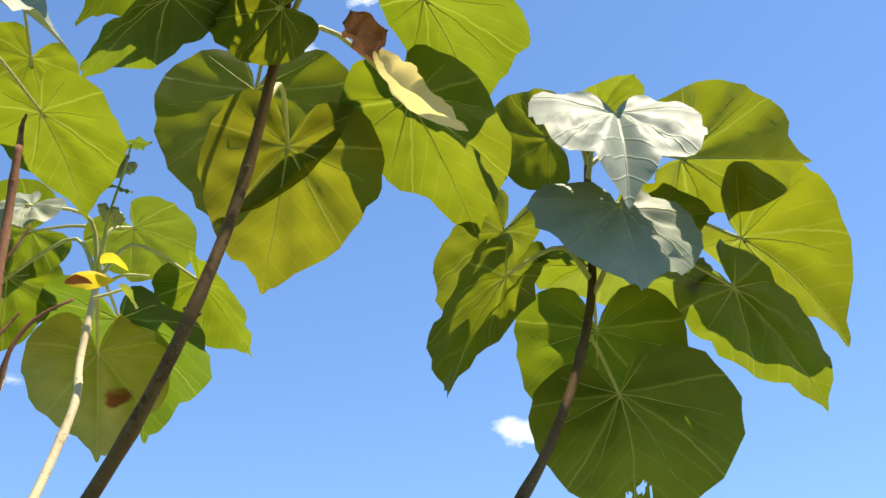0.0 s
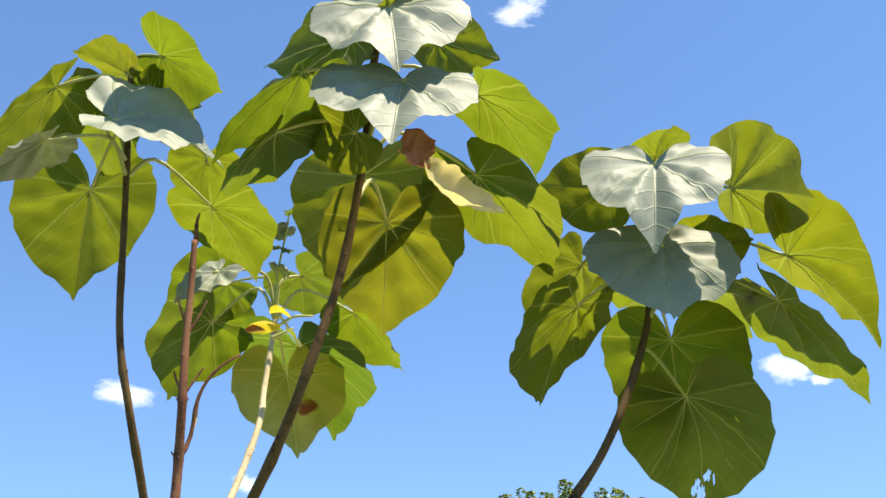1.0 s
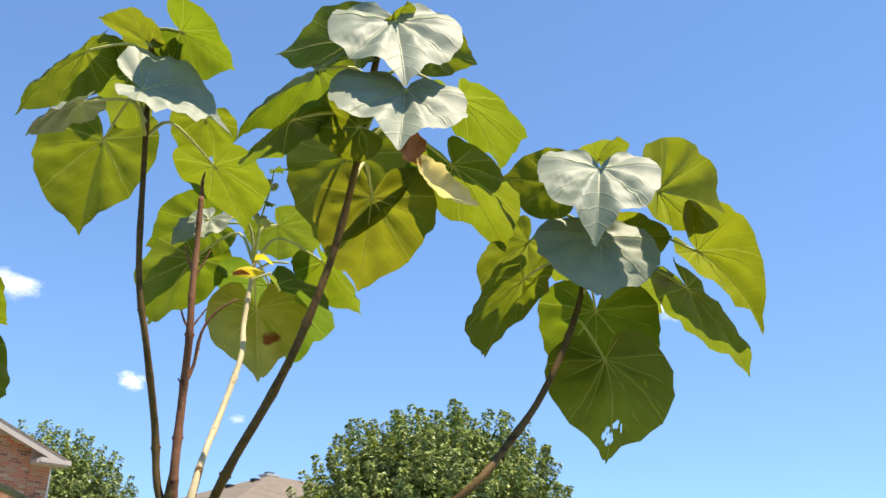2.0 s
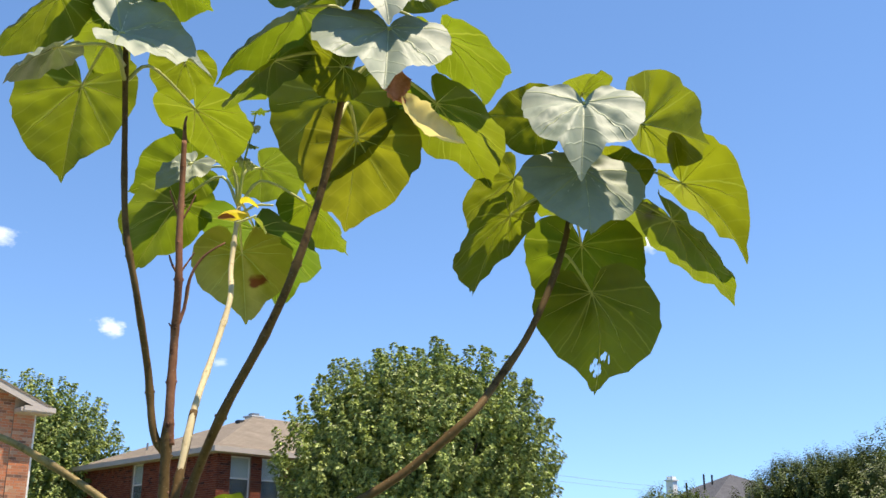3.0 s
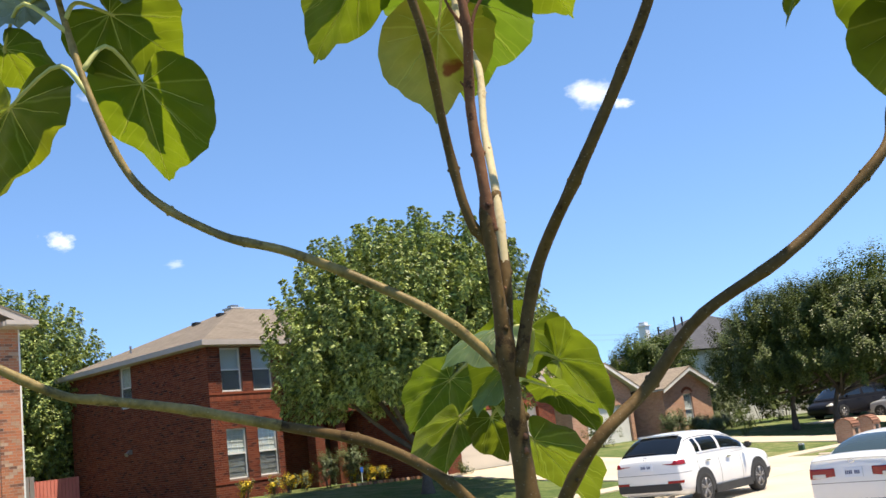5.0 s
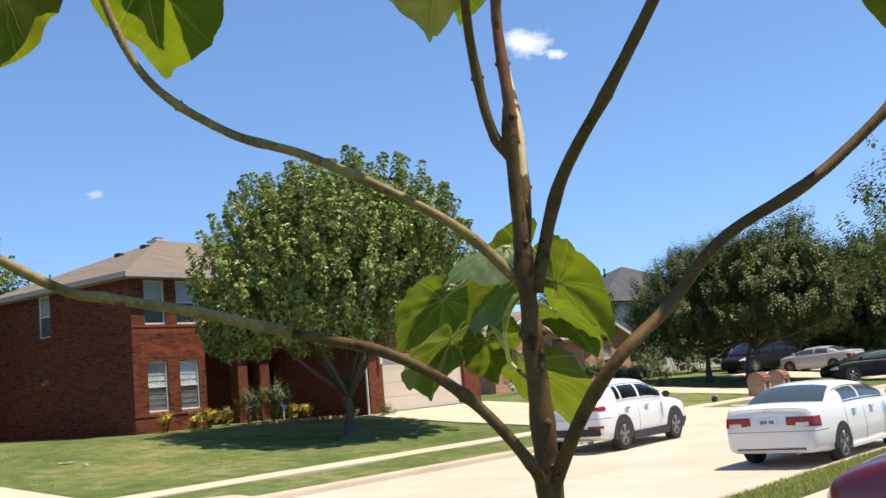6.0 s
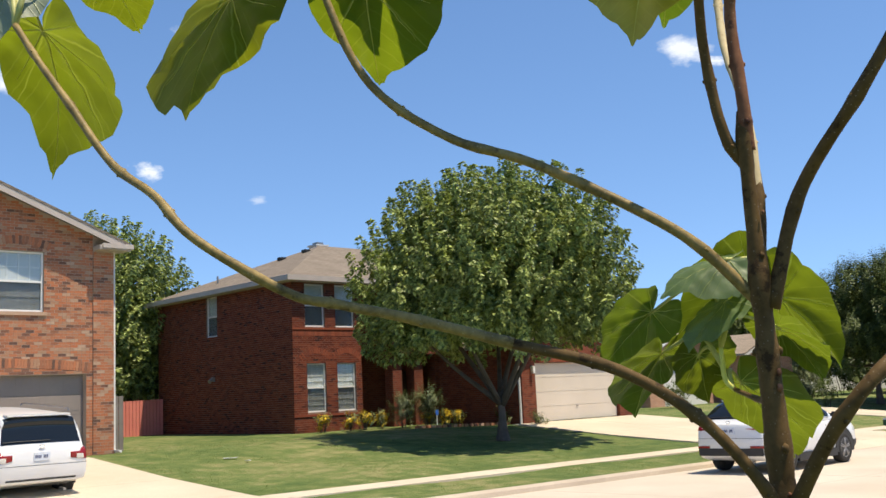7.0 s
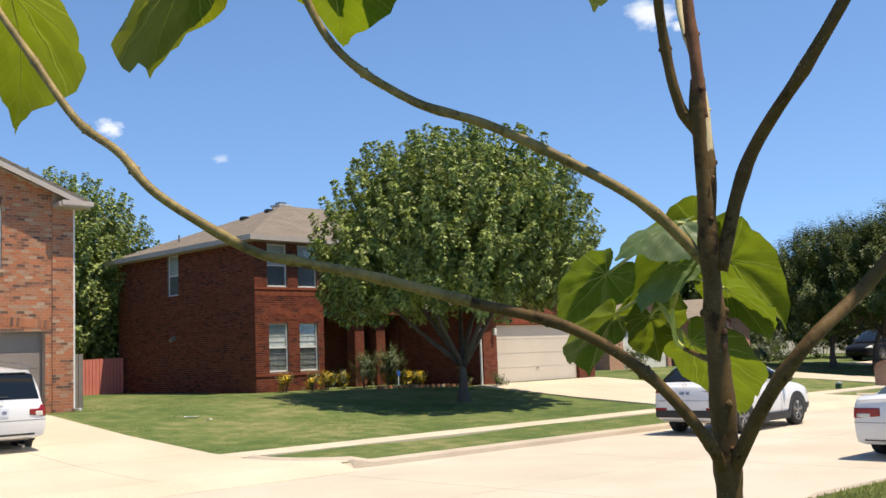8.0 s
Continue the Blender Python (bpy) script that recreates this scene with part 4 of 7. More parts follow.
def crown_mesh(name, material, parent, centre, rad, clumps, per, size, seed, shell=0.55, lumps=0.18, clump_r=0.42, low=-0.8, rise=1.0, tuft=9):
    """A crown of tufts, each a handful of leafy shoots, with dark gaps between them, round a deep inner mass."""
    rng = random.Random(seed)
    off = Vector((seed * 3.1, seed * 1.7, 0))
    V, F = [], []
    count = max(6, clumps // tuft)
    spacing = math.sqrt(12.6 * rad[0] * rad[2] / count)
    tips = []
    tries = 0
    while len(tips) < count and tries < count * 12:
        tries += 1
        d = Vector((rng.gauss(0, 1), rng.gauss(0, 1), rng.gauss(0, 1))).normalized()
        if d.z < low:
            continue
        depth = rng.uniform(0.86, 1.0) if rng.random() < 0.72 else rng.uniform(shell, 0.85)
        r = depth * (1 + lumps * noise.noise(d * 2.3 + off) + 0.6 * lumps * noise.noise(d * 5.5 + off))
        c = Vector((d.x * rad[0], d.y * rad[1], d.z * rad[2])) * r
        if any((c - q).length < spacing * 0.62 for q, _ in tips):
            continue
        tips.append((c, d))
    for c, d in tips:
        spread = spacing * rng.uniform(0.2, 0.34)
        for _ in range(tuft):
            p = c + Vector((rng.gauss(0, spread), rng.gauss(0, spread), rng.gauss(0, spread * 1.2))) - d * abs(rng.gauss(0, spread))
            axis = (d * 0.55 + Vector((0, 0, rise)) + Vector((rng.gauss(0, 1), rng.gauss(0, 1), rng.gauss(0, 1))) * 0.2).normalized()
            shoot(V, F, Vector(centre) + p - axis * clump_r * 0.5, axis, clump_r * rng.uniform(0.7, 1.4), size, per, rng)
    for _ in range(clumps // 7):
        d = Vector((rng.gauss(0, 1), rng.gauss(0, 1), rng.gauss(0, 1))).normalized()
        if d.z > low:
            c = Vector((d.x * rad[0], d.y * rad[1], d.z * rad[2])) * rng.uniform(0.25, 0.7)
            shoot(V, F, Vector(centre) + c, Vector((d.x, d.y, 1.0)).normalized(), clump_r * 1.4, size * 1.7, per, rng)
    me = bpy.data.meshes.new(name)
    me.from_pydata([tuple(v) for v in V], [], F)
    me.materials.append(material)
    ob = new(name, me)
    ob.parent = parent
    return tagged(ob, kind="stuff")


def tuft(V, F, tip, axis, high, wide, n, size, rng):
    """A leafy tuft: drooping leaves over the outside of an upright spindle, densest at its top."""
    side = axis.orthogonal().normalized()
    for i in range(n):
        u = 1 - rng.random() ** 1.5
        out = Matrix.Rotation(2.4 * i + rng.uniform(-0.6, 0.6), 3, axis) @ side
        swell = math.sin(math.pi * (0.12 + 0.80 * u)) ** 0.8
        c = tip - axis * high * (1 - u) + out * wide * swell * rng.uniform(0.45, 1.0)
        d = (out * 0.8 + axis * (0.9 * u - 0.3) + Vector((rng.gauss(0, 0.25), rng.gauss(0, 0.25), -0.45))).normalized()
        across = d.cross(axis + out * 0.8 + Vector((rng.gauss(0, 0.3), rng.gauss(0, 0.3), rng.gauss(0, 0.3))))
        if across.length < 0.05:
            continue
        across.normalize()
        n_up = across.cross(d)
        s = size * rng.uniform(0.75, 1.25)
        k = len(V)
        V += [c - d * s * 0.25, c + d * s * 0.3 + across * s * 0.31 + n_up * s * 0.06, c + d * s * 0.78 - n_up * s * 0.14, c + d * s * 0.3 - across * s * 0.31 + n_up * s * 0.06]
        F += [(k, k + 1, k + 2), (k, k + 2, k + 3)]


def tufted_crown(name, material, parent, centre, rad, gap, size, per, seed, lumps=0.10, low=-0.75):
    """A crown of leafy tufts that stand apart with dark gaps between, over inner tufts that close it."""
    rng = random.Random(seed)
    off = Vector((seed * 3.1, seed * 1.7, 0))
    V, F, cells = [], [], {}

    def free(p, g, layer):
        k = tuple(int(math.floor(c / gap)) for c in p)
        near = [q for a in (-1, 0, 1) for b in (-1, 0, 1) for c in (-1, 0, 1) for q in cells.get((layer, k[0] + a, k[1] + b, k[2] + c), ())]
        if any((p - q).length < g for q in near):
            return False
        cells.setdefault((layer, *k), []).append(p)
        return True
    area = 4 * math.pi * ((rad[0] * rad[1]) ** 1.6 / 3 + 2 * (rad[0] * rad[2]) ** 1.6 / 3) ** (1 / 1.6)
    for layer, (r0, r1, wide, high, many) in enumerate(((0.93, 1.07, 0.25, 1.3, 3.5), (0.76, 0.86, 0.42, 1.3, 2.5), (0.45, 0.64, 0.7, 1.5, 1.5))):
        for _ in range(int(area / gap ** 2 * many)):
            d = Vector((rng.gauss(0, 1), rng.gauss(0, 1), rng.gauss(0, 1))).normalized()
            if d.z < low:
                continue
            r = rng.uniform(r0, r1) * (1 + lumps * noise.noise(d * 1.8 + off) + 0.8 * lumps * noise.noise(d * 4.2 + off))
            p = Vector((d.x * rad[0], d.y * rad[1], d.z * rad[2])) * r
            if not free(p, gap * (0.8 if layer == 0 else 0.7), layer):
                continue
            axis = (d * 0.7 + Vector((0, 0, 0.9)) + Vector((rng.gauss(0, 1), rng.gauss(0, 1), rng.gauss(0, 1))) * 0.14).normalized()
            k = rng.uniform(0.8, 1.2)
            tuft(V, F, Vector(centre) + p, axis, gap * high * k, gap * wide * k, per, size * (1, 1.25, 1.7)[layer], rng)
    me = bpy.data.meshes.new(name)
    me.from_pydata([tuple(v) for v in V], [], F)
    me.materials.append(material)
    ob = new(name, me)
    ob.parent = parent
    return tagged(ob, kind="stuff")


def garden_tree(x, y, label, crown_c, rad, material, seed, clumps=900, per=16, size=0.14, trunk=0.16, limbs=9, group="", fork_at=0.0, gap=0.0, **kw):
    z = ground_z(y)
    t = thing("tree", label, "tree", pose(x, y, z), group)
    rng = random.Random(seed)
    c = Vector(crown_c) - Vector((x, y, z))
    fork = Vector((c.x * 0.3, c.y * 0.3, fork_at or max(0.8, (c.z - rad[2]) * 0.75)))
    bm = tube(bmesh.new(), spline([(0, 0, -0.15), (0.02, 0, fork.z * 0.5), fork], 8), [trunk * (1.5 - 0.7 * min(1, i / 3) - 0.03 * i) for i in range(8)], 10, wobble=0.08, rng=rng)
    part("trunk", bm, BARK, t, smooth=True)
    for i in range(limbs):
        a = 6.283 * i / limbs + rng.uniform(-0.3, 0.3)
        e = c + Vector((math.cos(a) * rad[0] * 0.7, math.sin(a) * rad[1] * 0.7, rng.uniform(-0.5, 0.6) * rad[2]))
        mid = (fork + e) / 2 + Vector((0, 0, -0.1 * rad[2]))
        pts = spline([fork - Vector((0, 0, 0.2 + 0.05 * i)), mid, e], 7)
        part("limb", tube(bmesh.new(), pts, [trunk * 0.55 * (1 - 0.13 * k) for k in range(7)], 7, wobble=0.08, rng=rng), BARK, t, smooth=True)
    if gap:
        tufted_crown("crown", material, t, c, rad, gap, size, per, seed, **kw)
    else:
        crown_mesh("crown", material, t, c, rad, clumps, per, size, seed, **kw)
    return t


def shrub(x, y, r, hgt, material, label, seed, size=0.07, clumps=60, per=14, bloom=None, category="shrub"):
    z = ground_z(y)
    t = thing("shrub", label, category, pose(x, y, z))
    rng = random.Random(seed)
    for k in range(5):
        a = rng.uniform(0, 6.28)
        part("stem", tube(bmesh.new(), [(0.05 * math.cos(a), 0.05 * math.sin(a), -0.05), (r * 0.5 * math.cos(a), r * 0.5 * math.sin(a), hgt * 0.7)], [0.018, 0.006], 5), BARK, t)
    crown_mesh("foliage", material, t, (0, 0, hgt * 0.55), (r, r, hgt * 0.5), clumps, per, size, seed, shell=0.35, clump_r=0.22, tuft=4)
    if bloom:
        crown_mesh("bloom", bloom, t, (0, 0, hgt * 0.6), (r * 0.95, r * 0.95, hgt * 0.5), clumps, 8, size * 1.3, seed + 1, shell=0.7, clump_r=0.1, tuft=2)
    return t


garden_tree(21.62, 18.85, "round-crowned ornamental pear tree in full green leaf on a lawn", (21.68, 18.95, 5.6), (4.3, 4.3, 3.6), CROWN_PEAR, 11, per=104, size=0.135, fork_at=1.5, limbs=7, trunk=0.17, gap=0.60, low=-0.56)
garden_tree(18.9, 40.0, "dense green tree behind the houses", (18.2, 39.5, 5.5), (4.4, 4.4, 5.1), CROWN_PEAR, 12, per=70, size=0.165, gap=0.68)
garden_tree(47.0, 16.3, "dark spreading oak shading a lawn", (47.5, 15.2, 4.6), (4.0, 4.0, 2.9), CROWN_OAK, 13, clumps=3400, per=20, size=0.17, fork_at=2.3, low=-0.55, clump_r=0.55, group="oaks across the street")
garden_tree(47.3, 18.5, "dark spreading oak shading a lawn", (48.6, 18.2, 4.55), (4.6, 4.6, 3.3), CROWN_OAK, 14, clumps=3400, per=20, size=0.17, fork_at=2.3, low=-0.55, clump_r=0.6, group="oaks across the street")
garden_tree(62, 19.5, "tall tree with a pointed crown behind the oaks", (62, 19.3, 6.0), (3.6, 3.6, 4.6), CROWN_LIGHT, 15, clumps=1400, per=14, size=0.24, clump_r=0.6)
garden_tree(68, 16.0, "dark green tree at the end of the street", (68, 15.0, 4.6), (6.0, 6.0, 4.2), CROWN_OAK, 16, clumps=2600, per=18, size=0.29, clump_r=0.7)
garden_tree(76, 22.0, "dark green tree at the end of the street", (76, 22.0, 4.8), (7.0, 7.0, 4.6), CROWN_OAK, 26, clumps=2600, per=18, size=0.31, clump_r=0.8)
garden_tree(33.2, 1.6, "leafy street tree overhanging the pavement", (33.0, 3.0, 5.2), (4.2, 3.8, 2.9), CROWN_LIGHT, 17, clumps=700, per=16, size=0.2, clump_r=0.5)
garden_tree(56.3, 31.5, "small feathery tree between two houses", (56.0, 31.2, 5.2), (3.0, 3.0, 2.2), CROWN_LIGHT, 18, clumps=1100, per=14, size=0.2, clump_r=0.5)
slab("driveway_c", 39.7, 42.9, 14.36, 23.0, 0.03, WALKWAY, "pale concrete driveway beside oaks", "driveway", 3.2)
slab("driveway_d", 51.5, 61, 11.75, 21, 0.036, WALKWAY, "pale concrete driveway under oaks", "driveway", 3.6)

# far woods close the horizon
rng = random.Random(5)
WV, WF = [], []
for i in range(170):
    a = radians(-80 + 250 * i / 170 + rng.uniform(-1, 1))
    d = rng.uniform(110, 190)
    cx, cy, ch = d * math.sin(a), d * math.cos(a), rng.uniform(3.2, 5.5)
    for _ in range(110):
        v = Vector((rng.gauss(0, 1), rng.gauss(0, 1), rng.gauss(0, 1))).normalized()
        leaf_cards(WV, WF, Vector((cx + v.x * 5.5, cy + v.y * 5.5, 1.0 + ch * 0.5 + v.z * ch * 0.6)), 1.3, rng)
woods = bpy.data.meshes.new("far_woods")
woods.from_pydata([tuple(v) for v in WV], [], WF)
woods.materials.append(CROWN_OAK)
tagged(new("far_woods", woods), "distant dark green woods along the horizon", "woods", kind="stuff")

# tall hedge in the shade under the oaks
for i, (x, y) in enumerate(((54.8, 26.4), (57.8, 25.4), (60.6, 25.0), (63.5, 24.6), (66.5, 24.0))):
    shrub(x, y, 1.7, 3.2, CROWN_OAK, "tall dark hedge bush behind the oaks", 90 + i, 0.22, 130, 16, category="hedge")

# beds along the brick house: bushes with yellow flowers, grey-green shrubs, edging
for i, (x, y) in enumerate(((19.75, 25.5), (20.95, 25.45), (21.6, 25.5), (22.35, 25.5))):
    shrub(x, y, 0.28, 0.62, SHRUB, "low green bush with bright yellow flowers against a brick wall", 40 + i, 0.06, 30, 12, BLOOM_YELLOW)
for i, (x, y) in enumerate(((24.0, 24.9), (24.7, 24.6), (25.1, 24.4))):
    shrub(x, y, 0.26, 0.55, SHRUB, "low bush with yellow flowers in an edged bed", 50 + i, 0.06, 26, 12, BLOOM_YELLOW)
shrub(22.95, 25.0, 0.42, 1.25, SHRUB, "tall grey-green flowering shrub by the porch", 60, 0.07, 150, 12)
shrub(24.0, 24.8, 0.55, 1.5, SHRUB, "tall grey-green flowering shrub by the porch", 61, 0.07, 190, 12)
shrub(25.6, 22.6, 0.32, 0.6, CROWN_OAK, "clipped green bush at the garage corner", 62, 0.06, 40, 12)
shrub(26.15, 21.4, 0.34, 0.45, CROWN_OAK, "clipped green bush at the garage corner", 63, 0.06, 40, 12)
shrub(39.6, 24.6, 0.9, 1.3, CROWN_OAK, "round dark shrub beside a garage", 64, 0.1, 90, 12)
for i, (x, y, r, h) in enumerate(((45.7, 24.2, 0.8, 1.3), (47.5, 23.8, 0.8, 0.9), (48.9, 23.9, 0.8, 0.8), (50.4, 24.0, 0.8, 0.95), (52.6, 24.6, 1.0, 2.3))):
    shrub(x, y, r, h, SHRUB, "silvery shrub in a front bed", 70 + i, 0.1, 200, 12)
shrub(43.5, 19.2, 0.55, 1.3, CROWN_LIGHT, "young yellow-green shrub on a lawn", 80, 0.1, 60, 10)
shrub(62.67, 16.45, 1.4, 1.2, CROWN_LIGHT, "clipped yellow-green hedge beside a driveway", 81, 0.1, 120, 12)


def edging(x0, y0, x1, y1, n, label):
    e = thing("bed_edging", label, "edging")
    for i in range(n):
        x, y = x0 + (x1 - x0) * i / n, y0 + (y1 - y0) * i / n
        o = part("brick", boxes((-0.09, 0.09, -0.045, 0.045, -0.05, 0.1), bevel=0.01), CLAY_B, e)
        o.matrix_local = pose(x, y, ground_z(y), 0, 0, random.Random(i).uniform(-8, 8))
    return e


edging(22.9, 24.2, 25.8, 22.3, 18, "row of small upright bricks edging a flower bed")
sign = thing("yard_sign", "small blue yard sign on a stake", "sign", pose(23.9, 24.25, ground_z(24.25)))
part("stake", boxes((-0.015, 0.015, -0.01, 0.01, -0.1, 0.6)), WHITE_TRIM, sign)
part("board", boxes((-0.07, 0.07, -0.025, -0.01, 0.42, 0.60), bevel=0.01), mat("sign_blue", (0.03, 0.12, 0.5), 0.4), sign)
for i, (x, y, l) in enumerate(((12.75, 20.0, 0.36), (12.85, 19.35, 0.13))):
    scrap = thing("litter", "scrap of white paper on the lawn", "litter", pose(x, y, ground_z(y) + 0.03, 0, 0, -30 + 50 * i))
    bm = boxes((-l / 2, l / 2, -0.05, 0.05, 0, 0.012))
    bmesh.ops.subdivide_edges(bm, edges=bm.edges[:], cuts=3, use_grid_fill=True)
    for v in bm.verts:
        v.co.z += 0.03 * abs(noise.noise(v.co * 9))
    part("scrap", bm, WHITE_TRIM, scrap)


# small fair-weather clouds, far off
def cloud_mat(seed):
    m = bpy.data.materials.new("cloud")
    m.use_nodes = True
    c = coords(m, "UV")
    off = nd(m, "ShaderNodeVectorMath")
    off.operation = "ADD"
    off.inputs[1].default_value = (seed * 3.7, seed * 1.3, 0)
    wire(m, c, off.inputs[0])
    n = noise_tex(m, off.outputs[0], 2.6, 8, 0.62)
    d = nd(m, "ShaderNodeVectorMath")
    d.operation = "DISTANCE"
    d.inputs[1].default_value = (0.5, 0.42, 0)
    wire(m, c, d.inputs[0])
    fall = nd(m, "ShaderNodeMapRange", From_Min=0.02, From_Max=0.46, To_Min=0.34, To_Max=-0.32)
    wire(m, d.outputs["Value"], fall.inputs["Value"])
    s = nd(m, "ShaderNodeMath")
    wire(m, n, s.inputs[0])
    wire(m, fall.outputs[0], s.inputs[1])
    a = nd(m, "ShaderNodeMapRange", From_Min=0.5, From_Max=0.78, To_Min=0.0, To_Max=0.4 if seed in (5, 7) else 0.9)
    wire(m, s.outputs[0], a.inputs["Value"])
    e = nd(m, "ShaderNodeEmission", Color=(0.93, 0.96, 1.0, 1), Strength=0.85)
    t = nd(m, "ShaderNodeBsdfTransparent")
    x = m.node_tree.nodes.new("ShaderNodeMixShader")
    wire(m, a.outputs[0], x.inputs[0])
    wire(m, t.outputs[0], x.inputs[1])
    wire(m, e.outputs[0], x.inputs[2])
    wire(m, x.outputs[0], m.node_tree.nodes["Material Output"].inputs[0])
    return m


def cloud(az, el, w, h, seed):
    D = 1900.0
    a, e = radians(az), radians(el)
    c = Vector((math.sin(a) * math.cos(e), math.cos(a) * math.cos(e), math.sin(e))) * D
    bm = bmesh.new()
    uv = bm.loops.layers.uv.verify()
    vs = [bm.verts.new(p) for p in ((-w / 2, -h / 2, 0), (w / 2, -h / 2, 0), (w / 2, h / 2, 0), (-w / 2, h / 2, 0))]
    f = bm.faces.new(vs)
    for lp, q in zip(f.loops, ((0, 0), (1, 0), (1, 1), (0, 1))):
        lp[uv].uv = q
    ob = part("cloud", bm, cloud_mat(seed))
    ob.matrix_world = look(c, c * 2)
    return tagged(ob, "small white fair-weather cloud in a clear sky", "cloud", kind="structure")


cloud(57.6, 18.5, 190, 120, 1), cloud(59.4, 17.5, 90, 45, 2), cloud(27.3, 13.1, 110, 70, 3), cloud(20.3, 17.4, 230, 110, 4), cloud(29.3, 20.5, 80, 40, 5), cloud(44.0, 39.3, 210, 110, 6), cloud(33.2, 11.4, 80, 36, 7), cloud(49.0, 42.7, 150, 80, 8)


# ---- vehicles ----
def loft(stations, ring):
    """Skin over cross-sections; ring(station) gives one side from the keel to the crown line, which is mirrored."""
    bm = bmesh.new()
    rings = []
    for s in stations:
        half = ring(*s)
        pts = [(s[0], y, z) for y, z in half] + [(s[0], -y, z) for y, z in half[-2:0:-1]]
        rings.append([bm.verts.new(p) for p in pts])
    n = len(rings[0])
    for a, b in zip(rings, rings[1:]):
        for k in range(n):
            bm.faces.new((a[k], a[(k + 1) % n], b[(k + 1) % n], b[k]))
    bm.faces.new(rings[0][::-1]), bm.faces.new(rings[-1])
    bmesh.ops.recalc_face_normals(bm, faces=bm.faces)
    return bm


def body_ring(x, w, zb, zd):
    h = zd - zb
    return [(0, zb), (0.8 * w, zb), (0.95 * w, zb + 0.05 * h), (0.99 * w, zb + 0.22 * h), (w, zb + 0.45 * h), (0.99 * w, zb + 0.62 * h), (0.965 * w, zb + 0.85 * h),
            (0.93 * w, zb + 0.95 * h), (0.84 * w, zd), (0.4 * w, zd + 0.022), (0, zd + 0.03)]


def smooth_stations(st, n=44):
    pts = spline([(s[0], s[1], s[2]) for s in st], n), spline([(s[0], s[3], 0) for s in st], n)
    return [(a.x, a.y, a.z, b.y) for a, b in zip(*pts)]


def skin_patch(name, car, st, end, side, y0, reach, z0, z1, material, lift=0.006, label="", taper=0.0):
    """A shell lying on the body round one corner: from y0 on the end face (0: rear, -1: nose) to reach metres along the side."""
    run = st if end == 0 else st[::-1]
    back = run[0][0]

    def half(s, z):
        ring = body_ring(*s)[1:9]
        z = max(ring[0][1] + 0.01, min(ring[-1][1] - 0.01, z))
        for (ya, za), (yb, zb) in zip(ring, ring[1:]):
            if za <= z <= zb:
                return ya + (yb - ya) * (z - za) / (zb - za), z
        return ring[-1][0], z
    stations = [s for s in run if abs(s[0] - back) <= reach + 0.001]
    out = -1 if end == 0 else 1
    bm = bmesh.new()
    cols = []
    for k, f in enumerate((0.0, 0.33, 0.66, 1.0)):
        col = []
        for i in range(7):
            z = z0 + (z1 - z0) * i / 6 + (taper * (1 - f) * (1 - i / 6))
            y, zz = half(run[0], z)
            col.append((back + out * lift, side * (y0 + (y - y0) * f), zz))
        cols.append(col)
    for s in stations[1:]:
        cols.append([(s[0] + out * lift * 0.3, side * (half(s, z0 + (z1 - z0) * i / 6)[0] + lift), half(s, z0 + (z1 - z0) * i / 6)[1]) for i in range(7)])
    net = [[bm.verts.new(p) for p in c] for c in cols]
    for a, b in zip(net, net[1:]):
        for i in range(6):
            bm.faces.new((a[i], a[i + 1], b[i + 1], b[i]))
    bmesh.ops.recalc_face_normals(bm, faces=bm.faces)
    under = bmesh.ops.extrude_face_region(bm, geom=bm.faces[:])
    mid = st[len(st) // 2][0]
    for v in under["geom"]:
        if isinstance(v, bmesh.types.BMVert):
            v.co.y -= side * 0.02
            v.co.x += 0.02 if v.co.x < mid else -0.02
    bmesh.ops.recalc_face_normals(bm, faces=bm.faces)
    return part(name, bm, material, car, label, smooth=True)


def wheel(car, x, y, r, width, out):
    w = part("wheel", tube(bmesh.new(), [(x, y - out * 0.02, r), (x, y - out * width, r)], r * 0.62, 24), BLACK_PLASTIC, car)
    bm = bmesh.new()
    prof = [(0.62, 0.01), (0.70, 0.016), (0.9, 0.022), (0.98, 0.0), (1.0, -0.05), (1.0, -0.15), (0.97, -0.2), (0.62, -0.21)]
    n = 32
    rings = [[bm.verts.new((x + math.cos(6.2832 * k / n) * r * q, y + out * (d * width / 0.21), r + math.sin(6.2832 * k / n) * r * q)) for q, d in prof] for k in range(n)]
    for k in range(n):
        a, b = rings[k], rings[(k + 1) % n]
        for i in range(len(prof) - 1):
            bm.faces.new((a[i], a[i + 1], b[i + 1], b[i]))
    bmesh.ops.recalc_face_normals(bm, faces=bm.faces)
    part("tyre", bm, RUBBER, w, smooth=True)
    rim = bmesh.new()
    for k in range(5):
        a = 6.2832 * k / 5 + 0.3
        for da in (-0.16, 0.16):
            tube(rim, [(x, y, r), (x + math.cos(a + da) * r * 0.34, y + out * 0.004, r + math.sin(a + da) * r * 0.34), (x + math.cos(a + da * 0.7) * r * 0.62, y - out * 0.005, r + math.sin(a + da * 0.7) * r * 0.62)], [0.02, 0.022, 0.026], 6)
    tube(rim, [(x, y - out * 0.02, r), (x, y + out * 0.012, r)], 0.055, 14)
    ringpts = [(x + math.cos(6.2832 * k / 24) * r * 0.635, y, r + math.sin(6.2832 * k / 24) * r * 0.635) for k in range(25)]
    tube(rim, ringpts, 0.016, 6, cap=False)
    part("rim", rim, STEEL, w, smooth=True)
    return w


